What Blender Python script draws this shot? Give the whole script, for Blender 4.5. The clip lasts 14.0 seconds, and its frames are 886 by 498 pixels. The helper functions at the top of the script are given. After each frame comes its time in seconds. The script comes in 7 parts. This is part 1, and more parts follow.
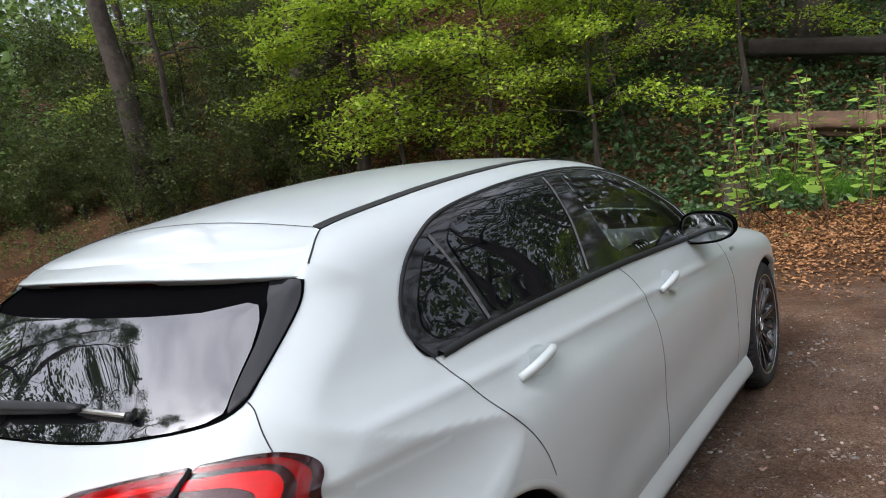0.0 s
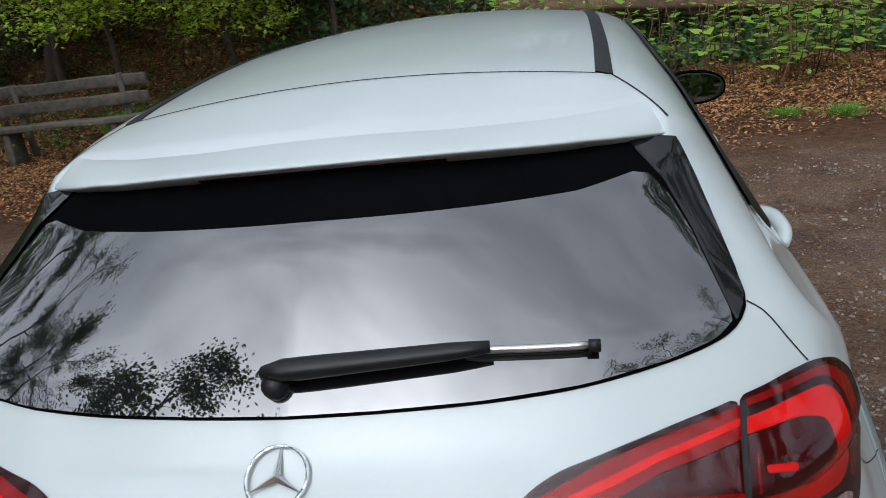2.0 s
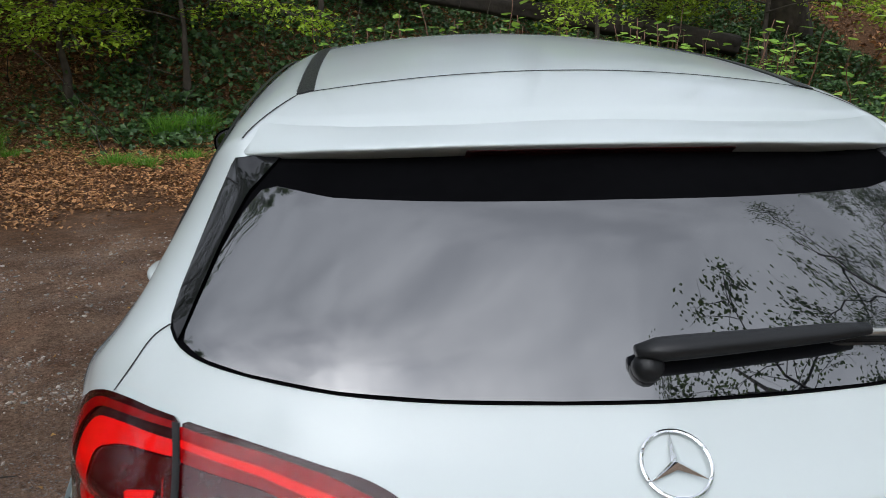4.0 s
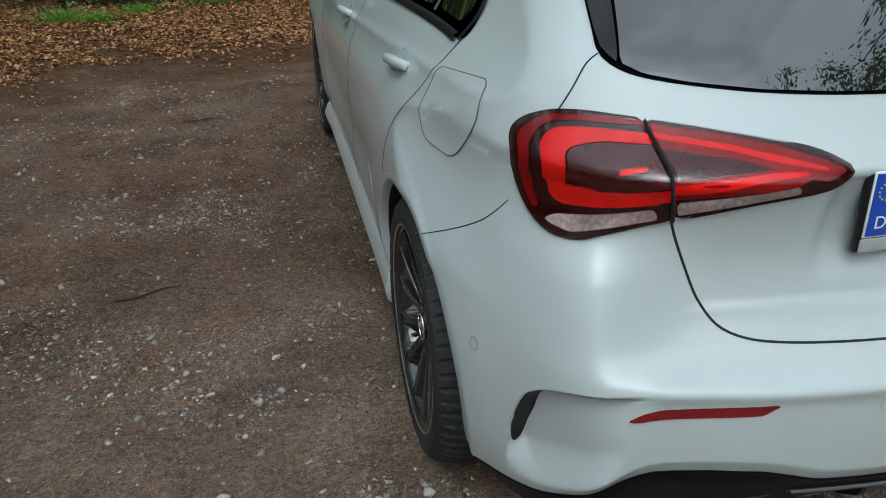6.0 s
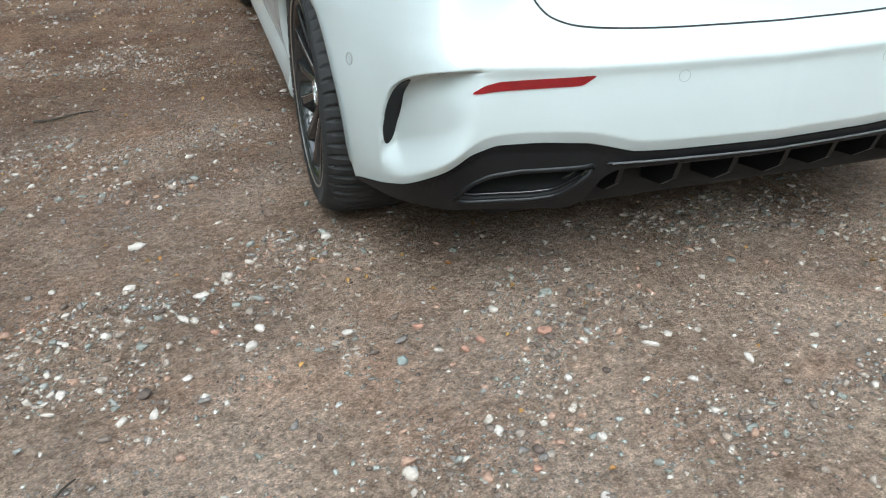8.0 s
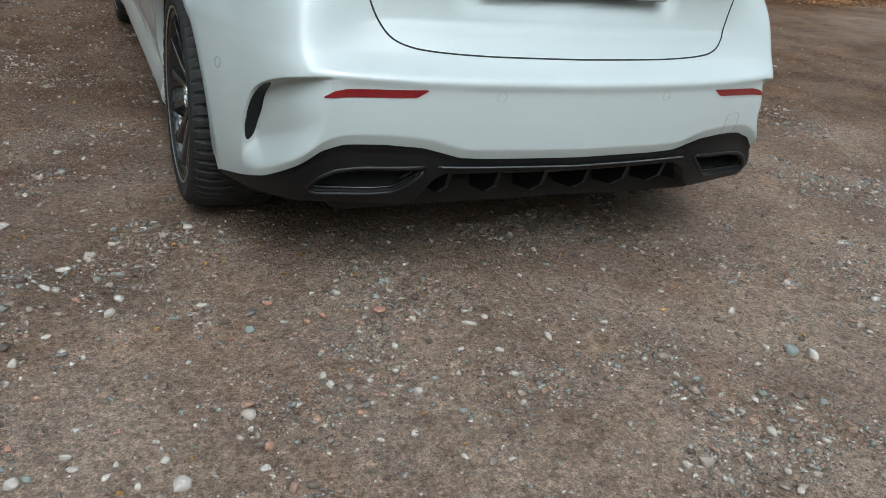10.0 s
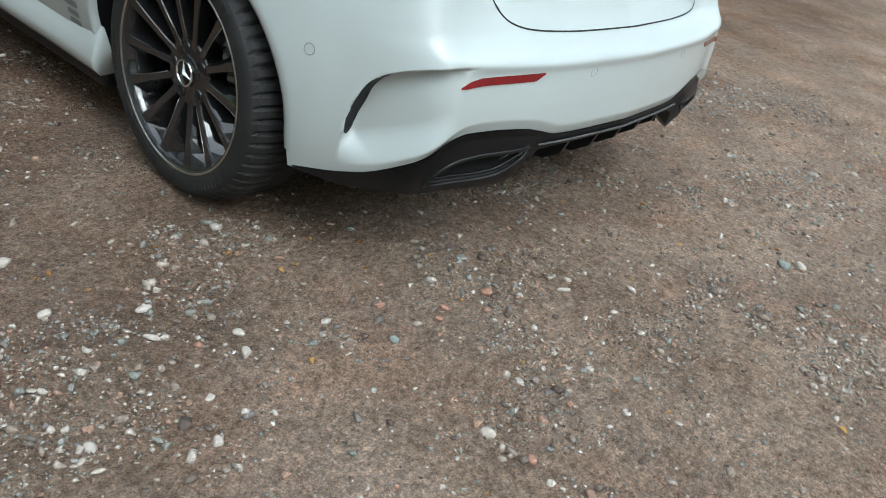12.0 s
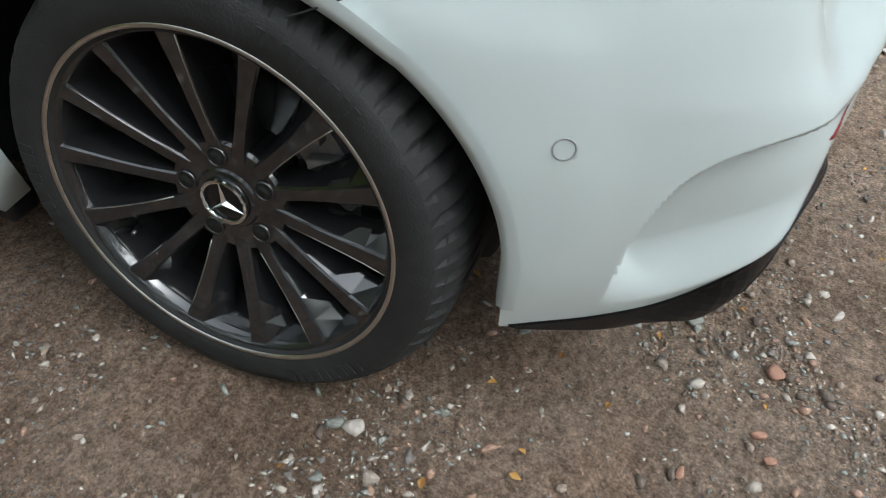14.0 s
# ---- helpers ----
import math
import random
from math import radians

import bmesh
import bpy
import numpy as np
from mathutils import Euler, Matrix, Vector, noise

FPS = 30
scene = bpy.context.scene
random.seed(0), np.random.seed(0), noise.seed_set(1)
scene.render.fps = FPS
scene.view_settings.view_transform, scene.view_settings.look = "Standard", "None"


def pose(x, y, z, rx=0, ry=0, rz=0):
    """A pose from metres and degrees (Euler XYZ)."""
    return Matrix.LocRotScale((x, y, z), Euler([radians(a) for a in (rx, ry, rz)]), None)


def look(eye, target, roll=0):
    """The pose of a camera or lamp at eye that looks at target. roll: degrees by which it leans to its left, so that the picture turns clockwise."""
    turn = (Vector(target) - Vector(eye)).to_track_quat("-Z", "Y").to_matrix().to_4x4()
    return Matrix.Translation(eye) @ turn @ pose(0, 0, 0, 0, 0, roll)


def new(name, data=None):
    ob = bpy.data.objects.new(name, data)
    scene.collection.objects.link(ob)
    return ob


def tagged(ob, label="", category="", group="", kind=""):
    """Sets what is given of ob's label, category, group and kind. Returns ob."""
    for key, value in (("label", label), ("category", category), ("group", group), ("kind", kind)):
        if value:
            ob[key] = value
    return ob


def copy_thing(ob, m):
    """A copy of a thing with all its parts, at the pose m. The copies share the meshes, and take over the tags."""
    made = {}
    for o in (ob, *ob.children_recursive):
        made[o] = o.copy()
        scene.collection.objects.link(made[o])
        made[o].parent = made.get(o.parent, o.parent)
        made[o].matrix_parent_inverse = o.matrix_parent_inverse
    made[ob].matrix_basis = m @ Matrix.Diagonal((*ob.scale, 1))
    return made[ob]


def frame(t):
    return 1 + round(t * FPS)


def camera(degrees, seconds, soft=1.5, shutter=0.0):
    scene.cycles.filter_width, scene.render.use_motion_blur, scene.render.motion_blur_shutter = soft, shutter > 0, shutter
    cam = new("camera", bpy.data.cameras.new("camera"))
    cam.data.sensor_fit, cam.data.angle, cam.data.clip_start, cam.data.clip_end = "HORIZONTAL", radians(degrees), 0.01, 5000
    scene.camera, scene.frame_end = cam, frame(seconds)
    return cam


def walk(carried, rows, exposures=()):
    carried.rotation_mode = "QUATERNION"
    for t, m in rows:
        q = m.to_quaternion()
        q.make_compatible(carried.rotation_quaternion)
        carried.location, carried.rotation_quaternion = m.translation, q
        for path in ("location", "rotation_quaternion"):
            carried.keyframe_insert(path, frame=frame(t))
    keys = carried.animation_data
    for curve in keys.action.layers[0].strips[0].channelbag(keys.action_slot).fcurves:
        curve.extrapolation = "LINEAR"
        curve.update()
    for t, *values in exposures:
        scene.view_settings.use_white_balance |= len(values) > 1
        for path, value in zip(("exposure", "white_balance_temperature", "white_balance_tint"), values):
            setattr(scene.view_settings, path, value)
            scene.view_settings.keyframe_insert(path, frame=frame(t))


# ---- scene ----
cam = camera(57.6, 14.0, soft=0.8, shutter=0.1)

PATH = [
    (0, (1.755, -1.398, 1.462), (0.656, 0.251, 1.191), -8.0),
    (0.5, (1.318, -1.432, 1.48), (0.393, 0.282, 1.026), -7.5),
    (1, (0.953, -1.449, 1.484), (0.189, 0.332, 0.99), -8.4),
    (1.5, (0.656, -1.4, 1.473), (0.097, 0.443, 0.935), -8.4),
    (2, (0.407, -1.455, 1.486), (0.055, 0.411, 0.856), -7.5),
    (2.2, (0.325, -1.475, 1.502), (0.044, 0.396, 0.853), -6.8),
    (4.3, (-0.48, -1.408, 1.4), (-0.31, 0.514, 0.876), -0.0),
    (4.5, (-0.585, -1.383, 1.412), (-0.418, 0.537, 0.877), -0.1),
    (5, (-0.817, -1.455, 1.356), (-0.588, 0.432, 0.735), -0.5),
    (5.5, (-1.044, -1.615, 1.323), (-0.73, 0.208, 0.561), -0.4),
    (6, (-1.141, -1.646, 1.299), (-0.763, 0.126, 0.453), -1.1),
    (6.5, (-1.267, -1.788, 1.274), (-0.839, -0.066, 0.351), -2.4),
    (7, (-1.399, -1.956, 1.228), (-0.994, -0.307, 0.17), -3.2),
    (7.5, (-1.33, -1.992, 1.031), (-0.96, -0.448, -0.186), -2.3),
    (8, (-1.12, -2.085, 0.985), (-0.618, -0.407, 0.019), -0.4),
    (8.5, (-1.006, -2.163, 0.942), (-0.394, -0.443, 0.126), 1.8),
    (9, (-1.001, -2.32, 0.941), (-0.321, -0.61, 0.158), 2.6),
    (9.2, (-1.01, -2.391, 0.953), (-0.322, -0.687, 0.162), 2.7),
    (11.3, (-1.642, -2.199, 0.992), (-0.515, -0.788, 0.132), 14.3),
    (11.5, (-1.74, -2.037, 0.987), (-0.551, -0.665, 0.148), 13.4),
    (12, (-1.944, -1.663, 1.037), (-0.523, -0.651, 0.058), 12.5),
    (12.5, (-2.053, -1.388, 1.056), (-0.504, -0.659, 0.022), 10.3),
    (13, (-1.942, -1.078, 1.028), (-0.398, -0.447, -0.075), 7.7),
    (13.5, (-1.766, -0.805, 1.0), (-0.247, -0.271, -0.186), 6.2),
    (14, (-1.537, -0.512, 0.975), (-0.082, -0.088, -0.33), 6.4),
]
EXPOSURES = [(0, 1.68, 6350, 14), (0.5, 1.38, 6150, 8), (1.0, 1.23, 6050, 7), (2.0, 1.08, 6100, 8), (4.5, 1.18, 6250, 9), (6.0, 1.02, 5950, 0), (7.0, 1.23, 5950, 1), (7.5, 1.73, 5650, 2), (8.0, 2.13, 5950, 0), (8.5, 1.38, 6050, 2), (9.0, 1.38, 6000, 2), (11.5, 1.58, 6000, 0), (13.0, 1.83, 6000, 0), (14.0, 1.73, 6200, 3)]
walk(cam, [(t, look(eye, target, roll)) for t, eye, target, roll in PATH], EXPOSURES)

# ---------------------------------------------------------------- world and light
world = bpy.data.worlds.new("overcast_sky")
scene.world = world
world.use_nodes = True
wn, wl = world.node_tree.nodes, world.node_tree.links
wn.clear()
w_out = wn.new("ShaderNodeOutputWorld")
w_bg = wn.new("ShaderNodeBackground")
w_bg.inputs["Strength"].default_value = 0.125
w_sky = wn.new("ShaderNodeTexSky")
w_sky.sky_type = "NISHITA"
w_sky.sun_disc = False
w_sky.sun_elevation = radians(48)
w_sky.sun_rotation = radians(200)
w_sky.air_density, w_sky.dust_density = 1.0, 3.0
w_hsv = wn.new("ShaderNodeHueSaturation")
w_hsv.inputs["Saturation"].default_value = 0.26
w_tc = wn.new("ShaderNodeTexCoord")
w_map = wn.new("ShaderNodeMapping")
w_map.inputs["Scale"].default_value = (1.0, 1.0, 2.2)
w_noise = wn.new("ShaderNodeTexNoise")
w_noise.inputs["Scale"].default_value = 3.4
w_noise.inputs["Detail"].default_value = 7.0
w_noise.inputs["Roughness"].default_value = 0.55
w_ramp = wn.new("ShaderNodeValToRGB")
w_ramp.color_ramp.elements[0].position, w_ramp.color_ramp.elements[0].color = 0.37, (0.66, 0.69, 0.75, 1)
w_ramp.color_ramp.elements[1].position, w_ramp.color_ramp.elements[1].color = 0.63, (1.20, 1.22, 1.25, 1)
w_mix = wn.new("ShaderNodeMix")
w_mix.data_type, w_mix.blend_type = "RGBA", "MULTIPLY"
w_mix.inputs["Factor"].default_value = 1.0
wl.new(w_tc.outputs["Generated"], w_map.inputs["Vector"])
wl.new(w_map.outputs["Vector"], w_noise.inputs["Vector"])
wl.new(w_noise.outputs["Fac"], w_ramp.inputs["Fac"])
wl.new(w_sky.outputs["Color"], w_hsv.inputs["Color"])
wl.new(w_hsv.outputs["Color"], w_mix.inputs["A"])
wl.new(w_ramp.outputs["Color"], w_mix.inputs["B"])
# an overcast sky is brightest overhead
w_sep, w_up, w_dome = wn.new("ShaderNodeSeparateXYZ"), wn.new("ShaderNodeMapRange"), wn.new("ShaderNodeMix")
w_up.inputs["From Min"].default_value, w_up.inputs["From Max"].default_value = 0.0, 1.0
w_up.inputs["To Min"].default_value, w_up.inputs["To Max"].default_value = 0.80, 1.10
w_dome.data_type, w_dome.blend_type = "RGBA", "MULTIPLY"
w_dome.inputs["Factor"].default_value = 1.0
wl.new(w_tc.outputs["Generated"], w_sep.inputs["Vector"])
wl.new(w_sep.outputs["Z"], w_up.inputs["Value"])
wl.new(w_mix.outputs["Result"], w_dome.inputs["A"])
wl.new(w_up.outputs["Result"], w_dome.inputs["B"])
wl.new(w_dome.outputs["Result"], w_bg.inputs["Color"])
wl.new(w_bg.outputs["Background"], w_out.inputs["Surface"])

sun = new("sun", bpy.data.lights.new("sun", "SUN"))
sun.data.energy, sun.data.angle, sun.data.color = 0.5, radians(150), (1.0, 0.98, 0.96)
sun.matrix_world = look((0, -2.5, 10), (0.8, 0, 0))

# ---------------------------------------------------------------- materials
def mat(name, base, rough=0.5, metal=0.0, var=0.0, scale=8.0, bump=0.0, bump_scale=60.0, coat=0.0, dark=None, spec=0.5, patch=0.0):
    """A principled material: colour varied by two noises, grain as bump."""
    m = bpy.data.materials.new(name)
    m.use_nodes = True
    n, l = m.node_tree.nodes, m.node_tree.links
    b = n["Principled BSDF"]
    b.inputs["Base Color"].default_value = (*base, 1)
    b.inputs["Roughness"].default_value = rough
    b.inputs["Metallic"].default_value = metal
    b.inputs["Specular IOR Level"].default_value = spec
    b.inputs["Coat Weight"].default_value = coat
    b.inputs["Coat Roughness"].default_value = 0.04
    tc = n.new("ShaderNodeTexCoord")
    if var > 0:
        fine, broad, mix, add = n.new("ShaderNodeTexNoise"), n.new("ShaderNodeTexNoise"), n.new("ShaderNodeMix"), n.new("ShaderNodeMath")
        fine.inputs["Scale"].default_value, broad.inputs["Scale"].default_value = scale, scale * 0.14
        fine.inputs["Detail"].default_value = broad.inputs["Detail"].default_value = 5
        l.new(tc.outputs["Object"], fine.inputs["Vector"])
        l.new(tc.outputs["Object"], broad.inputs["Vector"])
        add.operation = "ADD"
        l.new(fine.outputs["Fac"], add.inputs[0])
        l.new(broad.outputs["Fac"], add.inputs[1])
        ramp = n.new("ShaderNodeMapRange")
        ramp.inputs["From Min"].default_value, ramp.inputs["From Max"].default_value = 0.75, 1.25
        l.new(add.outputs[0], ramp.inputs["Value"])
        mix.data_type = "RGBA"
        low = dark or tuple(c * (1 - var) for c in base)
        mix.inputs["A"].default_value, mix.inputs["B"].default_value = (*low, 1), (*[min(1, c * (1 + var * 0.5)) for c in base], 1)
        l.new(ramp.outputs["Result"], mix.inputs["Factor"])
        l.new(mix.outputs["Result"], b.inputs["Base Color"])
    if bump > 0:
        tex, bn = n.new("ShaderNodeTexNoise"), n.new("ShaderNodeBump")
        tex.inputs["Scale"].default_value, tex.inputs["Detail"].default_value = bump_scale, 6
        bn.inputs["Strength"].default_value, bn.inputs["Distance"].default_value = bump, 0.01
        l.new(tc.outputs["Object"], tex.inputs["Vector"])
        l.new(tex.outputs["Fac"], bn.inputs["Height"])
        l.new(bn.outputs["Normal"], b.inputs["Normal"])
    return m


def glassy(name, tint, through_share, rough=0.0, ior=1.5, base=(0.01, 0.01, 0.012)):
    """A tinted pane: part dark glossy glass, part clear tinted view through."""
    m = bpy.data.materials.new(name)
    m.use_nodes = True
    n, l = m.node_tree.nodes, m.node_tree.links
    b, out = n["Principled BSDF"], n["Material Output"]
    b.inputs["Base Color"].default_value = (*base, 1)
    b.inputs["Roughness"].default_value = rough
    b.inputs["IOR"].default_value = ior
    if through_share > 0:
        tr, mx, gl, fr, mx2 = (n.new(k) for k in ("ShaderNodeBsdfTransparent", "ShaderNodeMixShader", "ShaderNodeBsdfGlossy", "ShaderNodeFresnel", "ShaderNodeMixShader"))
        tr.inputs["Color"].default_value = (*tint, 1)
        gl.inputs["Roughness"].default_value = rough
        fr.inputs["IOR"].default_value = ior
        mx.inputs["Fac"].default_value = through_share
        l.new(b.outputs["BSDF"], mx.inputs[1])
        l.new(tr.outputs["BSDF"], mx.inputs[2])
        l.new(fr.outputs["Fac"], mx2.inputs["Fac"])
        l.new(mx.outputs["Shader"], mx2.inputs[1])
        l.new(gl.outputs["BSDF"], mx2.inputs[2])
        l.new(mx2.outputs["Shader"], out.inputs["Surface"])
    return m


M_PAINT = mat("white_car_paint", (0.505, 0.552, 0.547), 0.40, var=0.02, scale=5, coat=0.8)
M_GLOSS = mat("gloss_black_plastic", (0.007, 0.007, 0.008), 0.05, var=0.1, scale=30, spec=0.4)
M_BLACK = mat("grained_black_plastic", (0.0075, 0.008, 0.009), 0.42, var=0.25, scale=40, bump=0.10, bump_scale=700, spec=0.35)
M_GAP = mat("panel_gap_black", (0.012, 0.012, 0.012), 0.8, var=0.2, scale=40)
M_RUBBER = mat("tyre_rubber", (0.019, 0.019, 0.0195), 0.75, var=0.35, scale=25, bump=0.2, bump_scale=300)
M_RIM = mat("gloss_black_alloy", (0.017, 0.017, 0.018), 0.07, var=0.3, scale=20, spec=0.95)
M_SILVER = mat("machined_silver", (0.62, 0.61, 0.58), 0.28, 1.0, var=0.12, scale=60)
M_CHROME = mat("chrome", (0.82, 0.83, 0.84), 0.06, 1.0, var=0.03, scale=20)
M_STEEL = mat("worn_brake_steel", (0.16, 0.16, 0.16), 0.42, 1.0, var=0.3, scale=40, bump=0.1, bump_scale=200)
M_CALIPER = mat("cast_caliper_grey", (0.33, 0.33, 0.34), 0.42, 0.6, var=0.3, scale=50, bump=0.2, bump_scale=200)
M_CLEAR = glassy("clear_car_glass", (0.70, 0.76, 0.74), 0.95)
M_LENS = glassy("clear_lamp_lens", (0.93, 0.86, 0.86), 1.0)
M_RED = mat("red_lamp_plastic", (0.86, 0.004, 0.003), 0.25, var=0.12, scale=60, coat=0.1, spec=0.2)
M_DARKRED = mat("dark_red_lens", (0.026, 0.001, 0.002), 0.04, var=0.3, scale=25, spec=0.4)
M_LENSCLEAR = mat("clear_indicator_lens", (0.72, 0.60, 0.58), 0.15, 0.3, var=0.5, scale=120, coat=0.6)
M_MIRROR = mat("mirror_glass", (0.36, 0.38, 0.40), 0.01, 1.0)
M_SEAT = mat("black_seat_leather", (0.03, 0.03, 0.032), 0.5, var=0.3, scale=20, bump=0.2, bump_scale=120)
M_PLATE = mat("white_plate_enamel", (0.78, 0.78, 0.77), 0.3, var=0.05, scale=20)
M_PLATEBLUE = mat("plate_blue", (0.015, 0.07, 0.42), 0.3, var=0.08, scale=30)
M_PLATEBLACK = mat("plate_black", (0.012, 0.012, 0.012), 0.35, var=0.2, scale=30)
M_YELLOW = mat("plate_yellow", (0.75, 0.60, 0.05), 0.4, var=0.1, scale=30)
M_GREYTEXT = mat("grey_print", (0.20, 0.21, 0.22), 0.4, var=0.1, scale=30)
M_TINT = mat("privacy_glass", (0.005, 0.0055, 0.007), 0.012, var=0.0, spec=0.5)
M_SCREEN = mat("rear_screen_glass", (0.006, 0.0065, 0.008), 0.012, var=0.0, spec=0.5)
M_SCREEN.node_tree.nodes["Principled BSDF"].inputs["IOR"].default_value = 2.35
M_TINT.node_tree.nodes["Principled BSDF"].inputs["IOR"].default_value = 1.42
M_SENSOR = mat("sensor_edge_grey", (0.30, 0.31, 0.31), 0.4, var=0.1, scale=40)
M_GREYRUB = mat("grey_rubber_strip", (0.09, 0.09, 0.092), 0.45, var=0.2, scale=40)
M_BRAKE = mat("dark_brake_lamp_red", (0.055, 0.008, 0.008), 0.25, var=0.2, scale=40)
M_REFLECT = mat("reflector_red", (0.21, 0.006, 0.010), 0.2, var=0.15, scale=60, coat=0.6)
M_HOLDER = mat("grey_holder_plastic", (0.38, 0.38, 0.38), 0.4, var=0.08, scale=30)

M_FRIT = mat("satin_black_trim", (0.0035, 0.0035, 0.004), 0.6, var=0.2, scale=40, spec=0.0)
M_DIMRED = mat("dim_red_lens", (0.30, 0.002, 0.003), 0.12, var=0.25, scale=70, spec=0.3)
M_SMOKE = mat("smoky_red_lens", (0.050, 0.002, 0.003), 0.03, var=0.35, scale=50, spec=0.5)
M_DASH = mat("grey_dash_plastic", (0.20, 0.22, 0.22), 0.5, var=0.2, scale=30, bump=0.15, bump_scale=300)

# ---------------------------------------------------------------- mesh tools
def mesh_from(name, verts, faces, material, smooth=True):
    me = bpy.data.meshes.new(name)
    me.from_pydata([tuple(map(float, v)) for v in verts], [], [tuple(map(int, f)) for f in faces])
    me.materials.append(material)
    if smooth:
        me.polygons.foreach_set("use_smooth", [True] * len(me.polygons))
    me.update()
    return me


def thing(name, label, category, where=(0, 0, 0), group=""):
    e = new(name)
    e.empty_display_size = 0.1
    e.matrix_world = Matrix.Translation(where)
    return tagged(e, label, category, group)


def part_mesh(name, me, parent, label="", local=None):
    ob = new(name, me)
    ob.parent = parent
    if local is not None:
        ob.matrix_basis = local
    if label:
        tagged(ob, label)
    return ob


def part(name, bm, material, parent, label="", smooth=True, local=None):
    me = bpy.data.meshes.new(name)
    bm.to_mesh(me)
    bm.free()
    me.materials.append(material)
    if smooth:
        me.polygons.foreach_set("use_smooth", [True] * len(me.polygons))
    return part_mesh(name, me, parent, label, local)


def box_bm(sx, sy, sz, bevel=0.0, seg=2):
    bm = bmesh.new()
    bmesh.ops.create_cube(bm, size=1.0, matrix=Matrix.Diagonal((sx, sy, sz, 1)))
    if bevel > 0:
        bmesh.ops.bevel(bm, geom=bm.edges[:], offset=bevel, segments=seg, affect="EDGES", profile=0.5)
    return bm


def catmull(pts, n=8, closed=True):
    """A smooth line through the given points."""
    p = np.array(pts, float)
    k = len(p)
    out = []
    for i in range(k if closed else k - 1):
        a, b, c, d = (p[(i + j) % k] if closed else p[min(max(i + j, 0), k - 1)] for j in (-1, 0, 1, 2))
        for s in range(n):
            t = s / n
            out.append(0.5 * (2 * b + (c - a) * t + (2 * a - 5 * b + 4 * c - d) * t * t + (3 * b - a - 3 * c + d) * t ** 3))
    if not closed:
        out.append(p[-1])
    return np.array(out)


def rounded(pts, r, n=5):
    """A polygon with its corners rounded: points (u, v) or (u, v, radius)."""
    out = []
    k = len(pts)
    for i in range(k):
        a, b, c = (np.array(pts[(i + j) % k][:2], float) for j in (-1, 0, 1))
        rr = pts[i][2] if len(pts[i]) > 2 else r
        u, v = (a - b), (c - b)
        lu, lv = np.linalg.norm(u), np.linalg.norm(v)
        d = min(rr, 0.48 * lu, 0.48 * lv)
        p0, p1 = b + u / lu * d, b + v / lv * d
        for s in range(n + 1):
            t = s / n
            out.append((1 - t) ** 2 * p0 + 2 * t * (1 - t) * b + t * t * p1)
    return np.array(out)


def inside(poly, u, v):
    """Which points (u, v) lie inside a polygon."""
    u, v = np.asarray(u), np.asarray(v)
    hit = np.zeros(u.shape, bool)
    q = np.roll(poly, 1, 0)
    for (x0, y0), (x1, y1) in zip(poly, q):
        cross = ((y0 > v) != (y1 > v)) & (u < (x1 - x0) * (v - y0) / (y1 - y0 + 1e-12) + x0)
        hit ^= cross
    return hit


def resample(line, step, closed=False):
    p = np.vstack([line, line[:1]]) if closed else np.array(line)
    d = np.r_[0, np.cumsum(np.linalg.norm(np.diff(p, axis=0), axis=1))]
    k = max(3, int(round(d[-1] / step)))
    t = np.linspace(0, d[-1], k + 1)
    q = np.stack([np.interp(t, d, p[:, i]) for i in range(p.shape[1])], 1)
    return q[:-1] if closed else q


def tube(line, radius, seg=6, closed=False, flat=1.0):
    """Vertices and faces of a tube along a line of 3D points; radius may vary along it."""
    p = np.array(line, float)
    k = len(p)
    rad = np.broadcast_to(np.asarray(radius, float), (k,))
    tan = (np.roll(p, -1, 0) - np.roll(p, 1, 0)) if closed else np.gradient(p, axis=0)
    tan /= np.linalg.norm(tan, axis=1)[:, None] + 1e-12
    ref = np.where(np.abs(tan[:, 2:3]) > 0.9, (1.0, 0, 0), (0, 0, 1.0))
    a = np.cross(tan, ref)
    a /= np.linalg.norm(a, axis=1)[:, None] + 1e-12
    b = np.cross(tan, a)
    ang = np.arange(seg) * 2 * np.pi / seg
    v = (p[:, None] + rad[:, None, None] * (np.cos(ang)[None, :, None] * a[:, None] + flat * np.sin(ang)[None, :, None] * b[:, None])).reshape(-1, 3)
    f = []
    for i in range(k if closed else k - 1):
        j = (i + 1) % k
        for s in range(seg):
            f.append((i * seg + s, i * seg + (s + 1) % seg, j * seg + (s + 1) % seg, j * seg + s))
    if not closed:
        f.append(tuple(range(seg - 1, -1, -1)))
        f.append(tuple(range((k - 1) * seg, k * seg)))
    return v, f


def joined(pieces):
    """Several (vertices, faces) as one."""
    vs, fs, n = [], [], 0
    for v, f in pieces:
        vs.append(np.asarray(v, float).reshape(-1, 3))
        fs += [tuple(i + n for i in face) for face in f]
        n += len(vs[-1])
    return np.vstack(vs), fs


def lathe(profile, seg=64, axis="x"):
    """Vertices and faces of a profile of (radius, along) turned round the axis."""
    k = len(profile)
    ang = np.arange(seg) * 2 * np.pi / seg
    v = []
    for r, h in profile:
        for a in ang:
            v.append((h, r * np.cos(a), r * np.sin(a)))
    f = [(i * seg + s, i * seg + (s + 1) % seg, (i + 1) * seg + (s + 1) % seg, (i + 1) * seg + s) for i in range(k - 1) for s in range(seg)]
    return v, f

